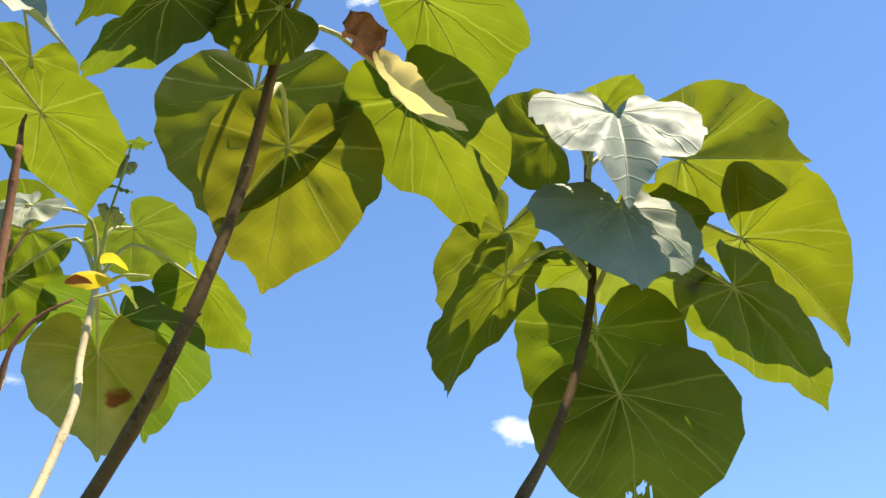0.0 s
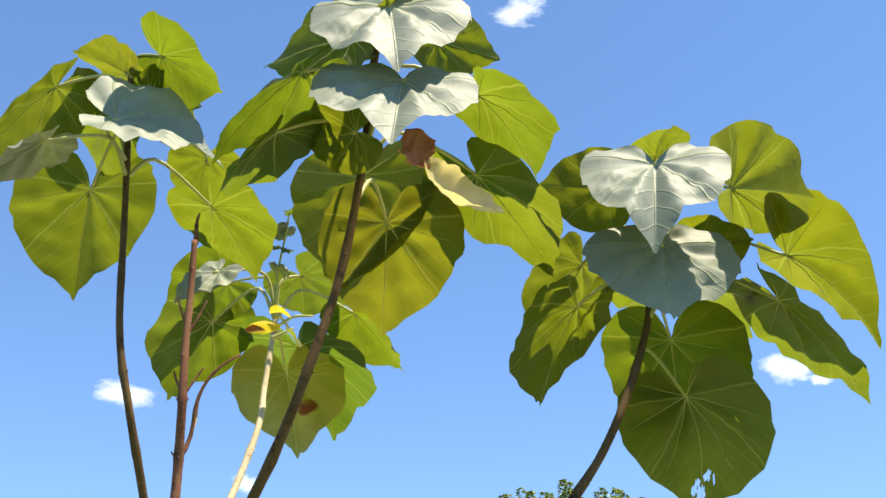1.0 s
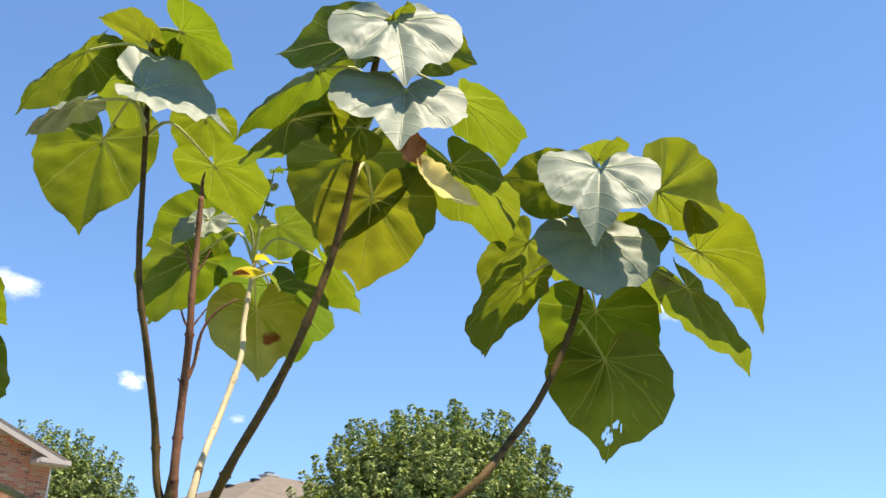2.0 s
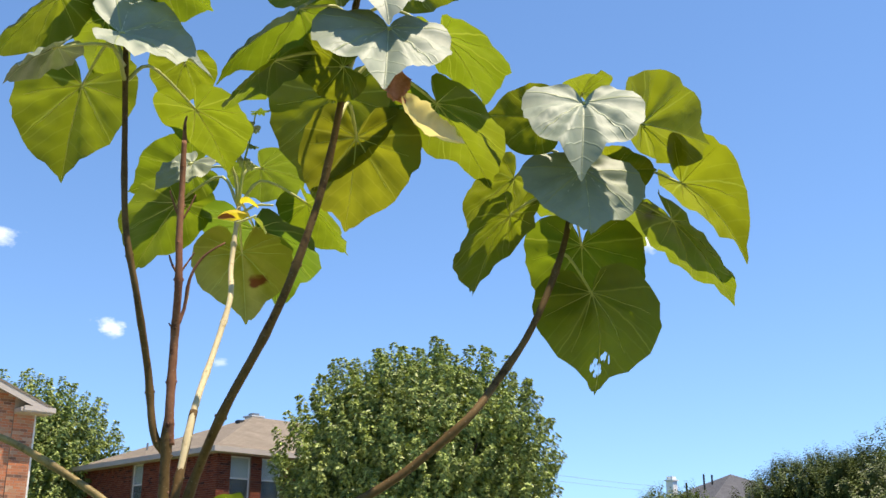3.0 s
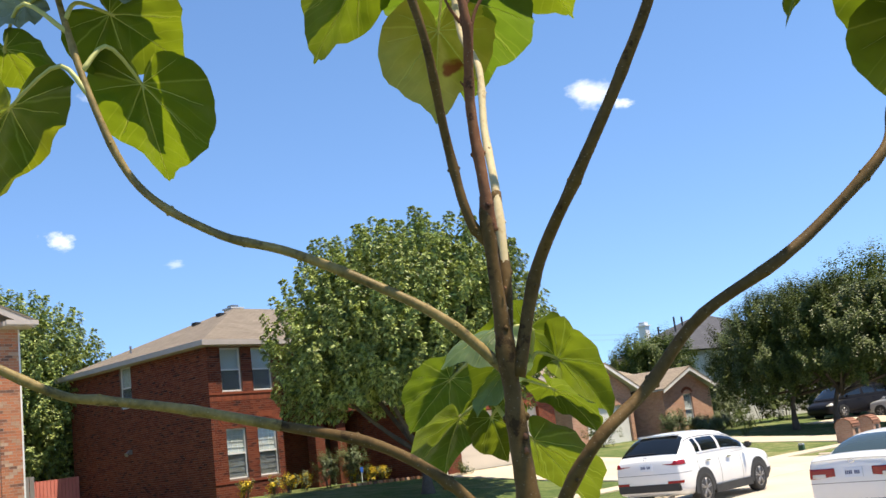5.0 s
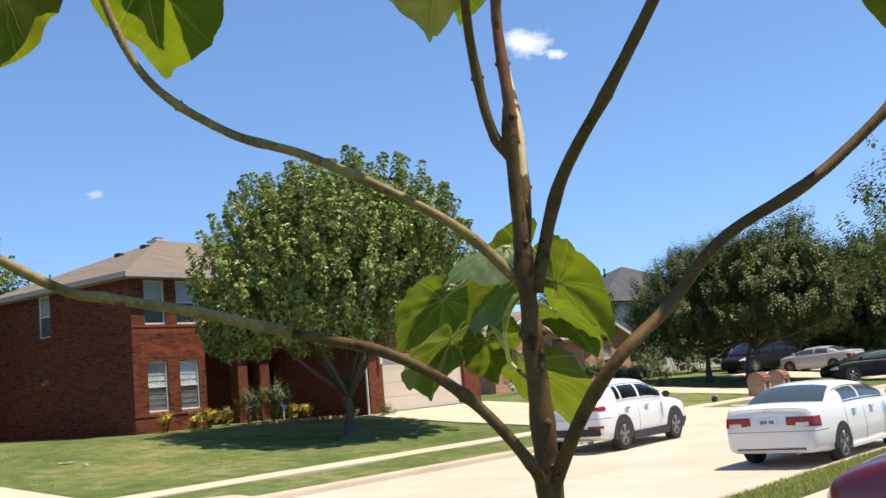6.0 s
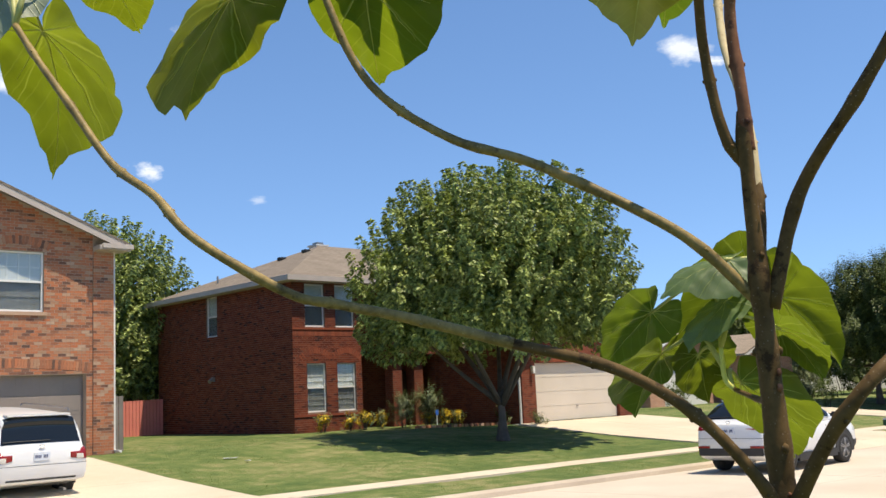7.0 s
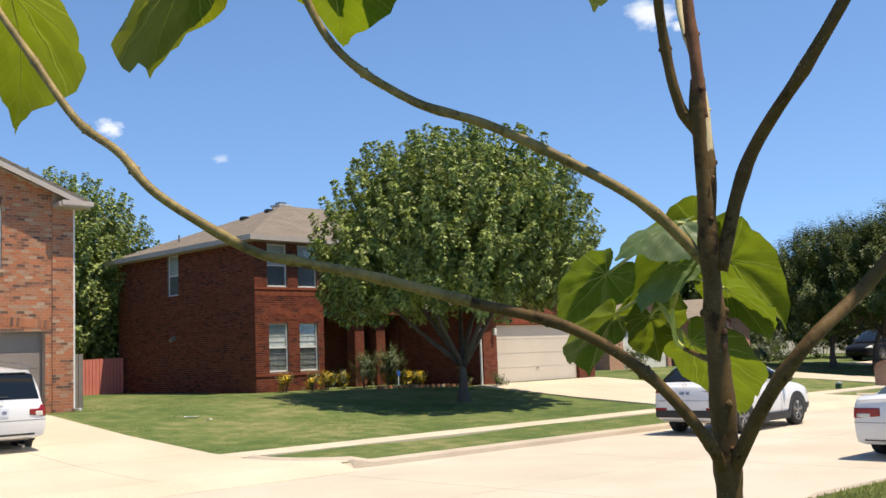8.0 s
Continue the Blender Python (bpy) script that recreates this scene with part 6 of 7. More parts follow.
stem("M", [(0.152, -2.300, 2.160), (0.177, -2.356, 2.348), (0.160, -2.484, 2.490), (0.187, -2.587, 2.651), (0.203, -2.665, 2.793), (0.253, -2.695, 3.009), (0.262, -2.751, 3.256), (0.241, -2.798, 3.387), (0.228, -2.850, 3.489)], 0.0115, 0.007)
stem("R", [(0.148, -2.294, 1.811), (0.125, -2.385, 1.943), (0.142, -2.459, 2.036), (0.251, -2.499, 2.111), (0.311, -2.584, 2.219), (0.377, -2.712, 2.295), (0.465, -2.778, 2.367), (0.556, -2.866, 2.476), (0.665, -2.859, 2.576), (0.758, -2.880, 2.698), (0.830, -2.909, 2.854), (0.891, -2.919, 3.020), (0.900, -2.924, 3.181), (0.907, -2.940, 3.336)], 0.0118, 0.0070)
stem("U", [(0.148, -2.281, 2.172), (0.055, -2.196, 2.295), (-0.087, -2.020, 2.428), (-0.184, -1.898, 2.492), (-0.285, -1.806, 2.599), (-0.340, -1.750, 2.784), (-0.356, -1.674, 3.015), (-0.346, -1.632, 3.094)], 0.0098, 0.0055, "olive side stem with golden sun patches put into its bark colour", SUN_DAPPLE_BARK)
limb("stem_foot", [(0.147, -2.285, 1.811), (0.088, -2.294, 1.875), (0.027, -2.227, 1.986), (-0.046, -2.125, 2.071), (-0.133, -1.977, 2.124)], 0.0102, 0.0092, 16, "dark brown foot of a side stem", STEM_BARK, 0.15)
stem("V", [(-0.133, -1.977, 2.124), (-0.260, -1.877, 2.171), (-0.380, -1.823, 2.199), (-0.458, -1.791, 2.219), (-0.583, -1.719, 2.309), (-0.617, -1.654, 2.386), (-0.648, -1.565, 2.454), (-0.686, -1.484, 2.570), (-0.712, -1.410, 2.665), (-0.730, -1.350, 2.745)], 0.0091, 0.0060, "olive side stem with golden sun patches put into its bark colour", SUN_DAPPLE_BARK)

for z, r in ((1.832, 0.0245), (2.197, 0.0190), (2.433, 0.0138)):
    # the thickened collar where stems part
    ring = [(0.149 - 0.014 * (z - 1.8) + 0.001 * math.sin(k), -2.292 + 0.012 * (z - 1.8), z + (k - 4) * 0.016) for k in range(9)]
    part("fork_collar", tube(bmesh.new(), [Vector(p) - TREE_AT for p in ring], [r * (0.62 + 0.38 * math.sin(math.pi * (k + 0.5) / 9)) for k in range(9)], 16, wobble=0.06, rng=random.Random(int(z * 100))), STEM_BARK, tree, smooth=True)

STEMS["G"] = [Vector(p) for p in ((0.155, -2.28, 2.005), (0.27, -2.19, 2.01), (0.40, -2.09, 2.018), (0.513, -2.0, 2.027), (0.498, -1.99, 2.046), (0.49, -1.99, 2.086), (0.485, -1.993, 2.124), (0.481, -1.996, 2.16), (0.495, -2.014, 2.185), (0.52, -2.041, 2.204))]
SHOOT_GREEN = bark_mat("green_shoot_bark", (0.55, 0.58, 0.15), (0.68, 0.68, 0.22), (0.50, 0.50, 0.14), 0.1, 0.5)
limb("stem", STEMS["G"][:4], 0.0058, 0.0046, 10, "short grey-brown side twig", STEM_BARK, 0.4)
limb("shoot", STEMS["G"][3:], 0.0058, 0.0034, 12, "bright yellow-green young shoot", SHOOT_GREEN)


# blades: yellow-green where the sun comes through, greyer and waxy above
LEAF_GREEN = leaf_mat("leaf_green", (0.019, 0.034, 0.006), None, (0.226, 0.280, 0.009), weight=0.52, veins=True)
LEAF_LUSH = leaf_mat("leaf_lush", (0.026, 0.052, 0.011), None, (0.168, 0.238, 0.012), veins=True)
LEAF_YELLOW = leaf_mat("leaf_yellowing", (0.060, 0.066, 0.010), None, (0.30, 0.31, 0.012), veins=True)
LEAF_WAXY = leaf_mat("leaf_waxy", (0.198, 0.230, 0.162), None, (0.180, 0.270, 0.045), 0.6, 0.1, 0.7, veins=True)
LEAF_DULL = leaf_mat("leaf_dull", (0.10, 0.155, 0.065), None, (0.22, 0.36, 0.03), 0.5, 0.3, 0.5, veins=True)
LEAF_DRY = mottled("dry_brown_leaf", [(0.3, (0.23, 0.075, 0.035)), (0.7, (0.36, 0.14, 0.075))], 30.0, 0.85, 120.0, 0.5, 0.004)
VEIN = leaf_mat("leaf_rib", (0.52, 0.55, 0.20), None, (0.8, 0.8, 0.2), 0.5, 0.3)
VEIN_PALE = mat("leaf_rib_pale", (0.50, 0.51, 0.36), 0.5, spec=0.3)
PETIOLE = mottled("petiole", [(0.3, (0.38, 0.39, 0.12)), (0.7, (0.54, 0.52, 0.20))], 12.0, 0.5, 80.0, 0.1, 0.001)


def spotted_mat():
    """A yellowing blade with one brown dead patch."""
    m = leaf_mat("leaf_spotted", (0.20, 0.19, 0.05), None, (0.60, 0.55, 0.09), weight=0.6, veins=True)
    d = nd(m, "ShaderNodeVectorMath")
    d.operation = "DISTANCE"
    d.inputs[1].default_value = (0.15, -0.03, -0.005)
    wob = nd(m, "ShaderNodeVectorMath")
    wob.operation = "ADD"
    n = nd(m, "ShaderNodeTexNoise", Scale=25.0)
    sc = nd(m, "ShaderNodeVectorMath")
    sc.operation = "SCALE"
    sc.inputs[3].default_value = 0.03
    c = coords(m)
    wire(m, c, n.inputs["Vector"])
    wire(m, n.outputs["Color"], sc.inputs[0])
    wire(m, c, wob.inputs[0])
    wire(m, sc.outputs[0], wob.inputs[1])
    wire(m, wob.outputs[0], d.inputs[0])
    f = ramp(m, d.outputs["Value"], [(0.03, (1, 1, 1)), (0.037, (0, 0, 0))])
    for node in list(m.node_tree.nodes):
        if node.type in ("BSDF_PRINCIPLED", "BSDF_TRANSLUCENT"):
            s = node.inputs["Base Color" if node.type == "BSDF_PRINCIPLED" else "Color"]
            src = s.links[0].from_socket
            wire(m, mix(m, f, src, (0.20, 0.06, 0.02)), s)
    return m


LEAF_KINDS = {"green": LEAF_GREEN, "lush": LEAF_LUSH, "yellowing": LEAF_YELLOW, "waxy": LEAF_WAXY, "dull": LEAF_DULL, "spotted": spotted_mat()}
LEAF_LABELS = {"green": "heart-shaped leaf glowing yellow-green in the sun", "lush": "fresh green heart-shaped leaf", "yellowing": "yellowing heart-shaped leaf",
               "waxy": "waxy grey-green leaf seen from above", "dull": "dull mid-green leaf seen from above", "spotted": "pale yellowing leaf with a brown dead patch"}
HALF = [(1.0, 0.0), (0.95, 0.06), (0.88, 0.18), (0.77, 0.43), (0.61, 0.71), (0.43, 0.93), (0.25, 1.01), (0.08, 1.03), (-0.1, 0.97), (-0.24, 0.8), (-0.32, 0.54), (-0.29, 0.26), (-0.13, 0.07)]


# the lobed blade of the top leaves: broad shoulders and a narrow drawn-out tip
HALF_LOBED = [(1.0, 0.0), (0.93, 0.07), (0.84, 0.19), (0.75, 0.34), (0.68, 0.50), (0.62, 0.66), (0.52, 0.84), (0.34, 0.98), (0.14, 1.03), (-0.06, 0.98), (-0.22, 0.8), (-0.28, 0.54), (-0.24, 0.26), (-0.1, 0.07)]


def half_outline(half, n=25):
    """A half outline, evenly stepped from the tip to the notch at the hub."""
    pts = spline([(u, v, 0) for u, v in half], 120)
    return [pts[round(i / (n - 1) * 119)] for i in range(n)]


OUTLINES = {"heart": half_outline(HALF), "lobed": half_outline(HALF_LOBED)}
MAIN_VEINS = (0.0, 0.62, -0.62, 1.35, -1.35, 2.15, -2.15)


def leaf(crown, hub, turn, length, wa, wb, droop, kind, fold=0.0, holes=False, name="leaf", petiole=True):
    """One leaf: puckered blade, raised veins, arching petiole to its stem."""
    rng = random.Random(int(abs(hub[0]) * 7919 + abs(hub[1]) * 104729 + hub[2] * 31337))
    L = length
    ph = [rng.uniform(0, 6.28) for _ in range(4)]
    corner = [rng.uniform(-0.035, 0.035) for _ in range(8)]
    cup = 0.10
    outline = OUTLINES["lobed" if kind == "waxy" and L > 0.2 else "heart"]

    def at(u, v):
        """Local place on the blade; v runs from -1 to 1 across the leaf."""
        w = wa if v < 0 else wb
        y = v * w
        r = math.hypot(u, v * 0.6)
        th = math.atan2(v * w, u * L + 1e-6)
        z = -droop * u * abs(u) * L - cup * v * v * w - fold * abs(y)
        groove = min(abs(th - a) for a in MAIN_VEINS)
        z += (0.018 if kind == "waxy" else 0.011) * min(1.0, groove * 3.0) * min(1, r * 2.5) * L / 0.25
        z += 0.006 * math.sin(13 * th + ph[0]) * r * r + 0.007 * math.sin(5 * th + ph[1]) * r * r
        z += 0.004 * noise.noise((u * 7 + ph[2] * 10, v * 6, ph[3]))
        z += (0.0042 if kind == "waxy" else 0.0028) * L / 0.25 * math.sin(30 * u + 4 * abs(v) + ph[1]) * min(1, 3 * abs(v)) * min(1, r * 2)
        if r > 0.8:
            z -= 0.05 * (r - 0.8) * L
        return Vector((u * L, y, z))
    bm = bmesh.new()
    rows, M = [], 12
    for side in (-1, 1):
        for i, p in enumerate(outline):
            if side == 1 and i == 0:
                continue
            rag = 1 + corner[(i // 3) % 4 + (4 if side > 0 else 0)] * min(1, i / 3) + 0.012 * math.sin(i * 2.1 + ph[0])
            rows.append((side * i, [(p.x * (k / M) * rag, side * p.y * (k / M) * rag) for k in range(1, M + 1)]))
    rows.sort(key=lambda r: r[0])
    centre = bm.verts.new(at(0, 0))
    grid = [[bm.verts.new(at(u, v)) for u, v in r[1]] for r in rows]
    flat = {centre: (0.0, 0.0)}
    for g, r in zip(grid, rows):
        flat.update(zip(g, r[1]))
    uvs = bm.loops.layers.uv.new("leaf")
    bites = [(0.68, -0.08, 0.009), (0.72, 0.06, 0.007), (0.80, 0.02, 0.011), (0.70, -0.2, 0.007), (0.76, 0.12, 0.008)] if holes else []
    for a, b, ra, rb in zip(grid, grid[1:], rows, rows[1:]):
        bm.faces.new((centre, a[0], b[0]))
        for k in range(M - 1):
            bm.faces.new((a[k], a[k + 1], b[k + 1], b[k]))
    for f in bm.faces:
        for lp in f.loops:
            lp[uvs].uv = flat[lp.vert]
    if bites:
        bm.faces.ensure_lookup_table()
        bmesh.ops.subdivide_edges(bm, edges=[e for e in bm.edges if 0.5 * L < (e.verts[0].co.x + e.verts[1].co.x) / 2 < 0.95 * L and abs(e.verts[0].co.y) < 0.05], cuts=2, use_grid_fill=True)
        gone = [f for f in bm.faces if any((f.calc_center_median().xy - Vector((u * L, v * wb))).length < r * (1 + 0.5 * noise.noise(f.calc_center_median() * 90)) for u, v, r in bites)]
        bmesh.ops.delete(bm, geom=gone, context="FACES")
    bmesh.ops.recalc_face_normals(bm, faces=bm.faces)
    ob = part(name, bm, LEAF_KINDS[kind], tree, LEAF_LABELS[kind], smooth=True, uv=False)
    here = pose(*(Vector(hub) - TREE_AT), *turn)
    ob.matrix_local = here
    # veins: palmate ribs from the hub, then side ribs
    vb = bmesh.new()
    size = L / 0.25

    def rib(path, r0, r1, seg=5):
        pts = [at(u, v) - Vector((0, 0, 0.0006)) for u, v in path]
        n = len(pts)
        tube(vb, pts, [(r0 + (r1 - r0) * i / (n - 1)) * size for i in range(n)], seg, cap=False)

    def edge_at(th):
        best = min(((abs(math.atan2(s * p.y * (wa if s < 0 else wb), p.x * L) - th), p.x, s * p.y) for p in outline for s in (-1, 1)))
        return best[1], best[2]
    for a in MAIN_VEINS:
        eu, ev = edge_at(a)
        f = 0.96 if a == 0 else 0.85
        rib([(eu * f * i / 9, ev * f * i / 9) for i in range(10)], 0.0016 if abs(a) < 1 else 0.0012, 0.0003)
    part("vein_network", vb, VEIN_PALE if kind == "waxy" else VEIN, ob, smooth=True, uv=False)
    if petiole and crown in STEMS:
        line = spline(STEMS[crown], 60)
        h = Vector(hub)
        top = [p for p in line if p.z > line[-1].z - 0.5]
        root = min(top, key=lambda p: (p - h).length + 0.9 * abs(p.z - (h.z - 0.03)))
        inv = here.inverted()
        a, b = inv @ (root - TREE_AT), Vector((0, 0, 0))
        up = inv.to_3x3() @ Vector((0, 0, 1))
        mid = (a + b) / 2 + up * 0.18 * (a - b).length + Vector((-0.25 * (a - b).length, 0, 0))
        pts = spline([a, mid, b, b + Vector((0.008, 0, -0.001))], 14)
        part("petiole", tube(bmesh.new(), pts, [0.0056 - 0.0023 * min(1, i / 8) + (0.0008 if i > 11 else 0) for i in range(14)], 8), PETIOLE, ob, smooth=True, uv=False)
    return ob

# leaves: crown, hub, turn, length, half widths, droop, kind
leaf("R", (1.040, -2.872, 2.861), (9.6, 53.9, 4.6), 0.235, 0.253, 0.174, 0.59, "green", fold=0.21, holes=True)
leaf("R", (1.066, -2.827, 3.012), (6.7, 55.5, 36.5), 0.268, 0.173, 0.157, 0.13, "green")
leaf("R", (0.797, -2.796, 3.040), (-19.7, 36.0, 83.2), 0.245, 0.112, 0.202, 0.18, "green", fold=0.08)
leaf("R", (0.793, -2.918, 3.280), (62.5, 7.5, 156.8), 0.187, 0.099, 0.083, 0.26, "green")
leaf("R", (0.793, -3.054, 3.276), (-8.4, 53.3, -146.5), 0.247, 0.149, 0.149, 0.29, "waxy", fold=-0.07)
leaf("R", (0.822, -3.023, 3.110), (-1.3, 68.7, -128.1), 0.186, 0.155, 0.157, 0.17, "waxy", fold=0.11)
leaf("R", (0.884, -2.985, 3.355), (8.5, -16.0, -132.4), 0.138, 0.058, 0.076, 0.39, "green", fold=-0.20)
leaf("R", (1.024, -3.074, 3.287), (-64.9, 28.6, -106.2), 0.340, 0.138, 0.109, 0.14, "green", fold=-0.29)
leaf("R", (1.106, -3.131, 3.123), (-10.6, 34.4, -51.9), 0.256, 0.191, 0.128, 0.45, "green", fold=-0.27)
leaf("R", (1.090, -3.106, 3.023), (12.6, 43.9, -31.2), 0.277, 0.144, 0.168, 0.13, "green", fold=0.10)
leaf("R", (1.000, -2.985, 3.169), (-49.3, 6.8, -82.3), 0.147, 0.072, 0.068, 0.21, "green")
leaf("R", (0.941, -2.920, 3.080), (8.7, -11.2, -2.4), 0.295, 0.166, 0.152, 0.33, "green")
leaf("R", (0.866, -2.756, 3.175), (-11.6, 34.8, 80.1), 0.225, 0.100, 0.140, 0.08, "green")
leaf("M", (0.397, -2.639, 3.184), (-5.7, 49.7, 56.2), 0.264, 0.158, 0.138, -0.07, "yellowing", fold=0.06)
leaf("M", (0.383, -2.566, 3.326), (46.8, 75.7, 74.4), 0.270, 0.181, 0.173, 0.15, "green")
leaf("M", (0.502, -2.818, 3.255), (5.0, 20.7, 10.3), 0.300, 0.156, 0.109, 0.12, "green", fold=0.25)
leaf("M", (0.436, -2.905, 3.383), (14.8, 18.3, 5.5), 0.215, 0.190, 0.079, 0.26, "green", fold=0.21)
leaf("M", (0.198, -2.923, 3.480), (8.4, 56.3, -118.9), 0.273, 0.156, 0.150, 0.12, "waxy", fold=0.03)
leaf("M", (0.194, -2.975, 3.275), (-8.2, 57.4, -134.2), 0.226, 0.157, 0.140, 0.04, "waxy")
leaf("M", (0.230, -2.894, 3.497), (37.4, -11.7, -127.3), 0.094, 0.043, 0.045, 0.22, "green")
leaf("M", (0.202, -2.780, 3.493), (94.6, 0.1, 124.2), 0.219, 0.085, 0.112, -0.17, "green")
leaf("M", (0.399, -2.815, 3.555), (-61.7, -4.1, -7.0), 0.159, 0.083, 0.068, 0.10, "green")
leaf("M", (0.097, -2.779, 3.364), (-15.7, 27.6, 124.7), 0.250, 0.134, 0.140, 0.19, "green", fold=0.35)
leaf("M", (0.079, -2.715, 3.250), (-29.8, 14.9, 97.3), 0.191, 0.100, 0.110, 0.16, "green", fold=0.30)
leaf("M", (0.187, -2.833, 3.231), (55.1, -17.4, 96.8), 0.173, 0.076, 0.094, 0.07, "green")
leaf("L", (-0.038, -2.009, 3.397), (-18.8, 39.1, 76.8), 0.288, 0.177, 0.172, 0.14, "green", fold=-0.13)
leaf("L", (0.179, -2.231, 3.325), (6.2, 18.5, 24.9), 0.223, 0.129, 0.130, 0.18, "green", fold=-0.14)
leaf("L", (-0.215, -2.220, 3.506), (-11.4, 40.5, 135.8), 0.237, 0.127, 0.130, 0.16, "green", fold=0.30)
leaf("L", (-0.226, -2.269, 3.337), (-15.1, 20.9, 131.1), 0.150, 0.080, 0.085, 0.28, "waxy", fold=0.25)
leaf("L", (-0.086, -2.208, 3.502), (42.3, 20.2, 73.2), 0.210, 0.102, 0.131, -0.01, "green")
leaf("L", (-0.075, -2.275, 3.564), (30.9, -42.4, 129.6), 0.155, 0.073, 0.082, 0.24, "green")
leaf("L", (-0.039, -2.362, 3.585), (-21.0, 26.1, -28.3), 0.170, 0.127, 0.118, 0.12, "green", fold=0.22)
leaf("L", (-0.028, -2.300, 3.519), (-60.9, -20.6, 22.2), 0.143, 0.072, 0.065, 0.14, "green")
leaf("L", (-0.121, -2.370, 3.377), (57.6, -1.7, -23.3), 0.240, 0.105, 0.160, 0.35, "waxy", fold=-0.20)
leaf("L", (0.203, -2.112, 3.524), (18.5, 30.2, 72.7), 0.165, 0.095, 0.091, 0.06, "green")
leaf("P", (0.434, -1.742, 3.253), (-0.2, 39.9, 100.5), 0.263, 0.143, 0.163, 0.13, "green")
leaf("P", (0.654, -1.785, 3.131), (-5.1, 29.4, 50.0), 0.300, 0.160, 0.156, 0.15, "spotted", fold=-0.10)
leaf("P", (0.655, -1.850, 3.195), (14.8, 9.7, 33.8), 0.363, 0.206, 0.195, 0.33, "lush")
leaf("P", (0.556, -2.005, 3.332), (-18.0, 8.6, 21.4), 0.210, 0.113, 0.109, 0.12, "lush")
leaf("P", (0.691, -2.070, 3.234), (5.3, 35.5, -4.1), 0.212, 0.124, 0.114, 0.11, "green", fold=0.30)
leaf("P", (0.441, -1.795, 3.353), (56.4, 9.7, 113.6), 0.226, 0.097, 0.121, 0.15, "green")
leaf("P", (0.303, -2.029, 3.265), (-35.7, 41.1, 173.3), 0.145, 0.072, 0.073, 0.11, "waxy")
leaf("U", (-0.195, -1.701, 2.850), (22.1, 48.6, 46.4), 0.237, 0.157, 0.127, -0.15, "green", fold=-0.04)
leaf("U", (-0.265, -1.712, 2.983), (-36.0, 16.5, 8.1), 0.199, 0.111, 0.122, 0.07, "green")
leaf("U", (-0.286, -1.709, 3.123), (-60.7, 15.2, -39.7), 0.194, 0.098, 0.064, 0.52, "green", fold=-0.06)
leaf("U", (-0.344, -1.673, 3.061), (34.9, 2.4, -21.7), 0.212, 0.113, 0.114, 0.17, "waxy", fold=0.10)
leaf("U", (-0.319, -1.637, 3.123), (-53.2, 28.6, -60.3), 0.117, 0.056, 0.052, 0.21, "green")
leaf("U", (-0.365, -1.621, 3.131), (49.0, -4.0, -145.4), 0.113, 0.049, 0.051, 0.19, "green")
leaf("U", (-0.388, -1.508, 2.958), (9.1, 25.9, 35.6), 0.154, 0.091, 0.085, 0.10, "green")
leaf("U", (-0.406, -1.559, 2.810), (-28.2, 24.8, 86.0), 0.309, 0.127, 0.210, 0.20, "green", fold=0.24)
leaf("U", (-0.388, -1.616, 3.097), (34.6, 11.2, 89.2), 0.133, 0.063, 0.065, 0.12, "green")
leaf("U", (-0.371, -1.567, 3.031), (-43.2, 34.0, 177.0), 0.112, 0.059, 0.058, 0.15, "waxy")
leaf("V", (-0.550, -1.024, 2.872), (26.4, 21.2, 47.7), 0.349, 0.205, 0.135, 0.50, "green", fold=0.15)
leaf("V", (-0.697, -1.252, 2.889), (-1.6, 59.4, -136.9), 0.196, 0.104, 0.100, 0.10, "waxy")
leaf("V", (-0.551, -1.321, 2.926), (6.5, 37.6, 31.5), 0.170, 0.093, 0.103, -0.00, "green")
leaf("G", (0.517, -1.805, 2.207), (21.9, 38.2, 104.1), 0.170, 0.111, 0.110, 0.15, "lush")
leaf("G", (0.491, -1.841, 2.112), (-11.5, 31.5, 65.9), 0.207, 0.070, 0.129, 0.18, "lush", fold=0.07)
leaf("G", (0.487, -2.015, 2.209), (-21.7, 39.9, 141.1), 0.134, 0.101, 0.073, 0.19, "dull")
leaf("G", (0.381, -2.091, 2.282), (-35.4, 10.9, 142.4), 0.147, 0.083, 0.066, 0.29, "dull", fold=0.50)
leaf("G", (0.512, -2.053, 2.284), (27.3, 38.2, 104.1), 0.209, 0.113, 0.110, 0.05, "lush")
leaf("G", (0.575, -2.084, 2.214), (-48.3, 41.3, -76.8), 0.197, 0.106, 0.093, 0.23, "lush", fold=-0.22)
leaf("G", (0.481, -2.124, 2.148), (1.3, 33.3, -20.3), 0.155, 0.100, 0.073, 0.21, "lush", fold=0.09)
leaf("G", (0.606, -1.959, 2.042), (0.4, 41.9, -11.9), 0.230, 0.169, 0.096, 0.14, "lush")
leaf("G", (0.514, -1.919, 2.104), (-30.0, 43.7, 28.0), 0.145, 0.082, 0.063, -0.00, "lush")

# ---- shoots, dead twigs and dried leaves of the empress tree ----
FRESH_SHOOT = mottled("fresh_shoot", [(0.3, (0.30, 0.36, 0.08)), (0.7, (0.44, 0.48, 0.13))], 14.0, 0.5, 80.0, 0.1, 0.001)
PETAL_YELLOW = leaf_mat("leaf_bright_yellow", (0.70, 0.60, 0.05), None, (0.80, 0.72, 0.04))
LEAF_RUST = mottled("rusty_dry_leaf", [(0.3, (0.34, 0.12, 0.065)), (0.7, (0.52, 0.22, 0.13))], 30.0, 0.85, 120.0, 0.5, 0.004)
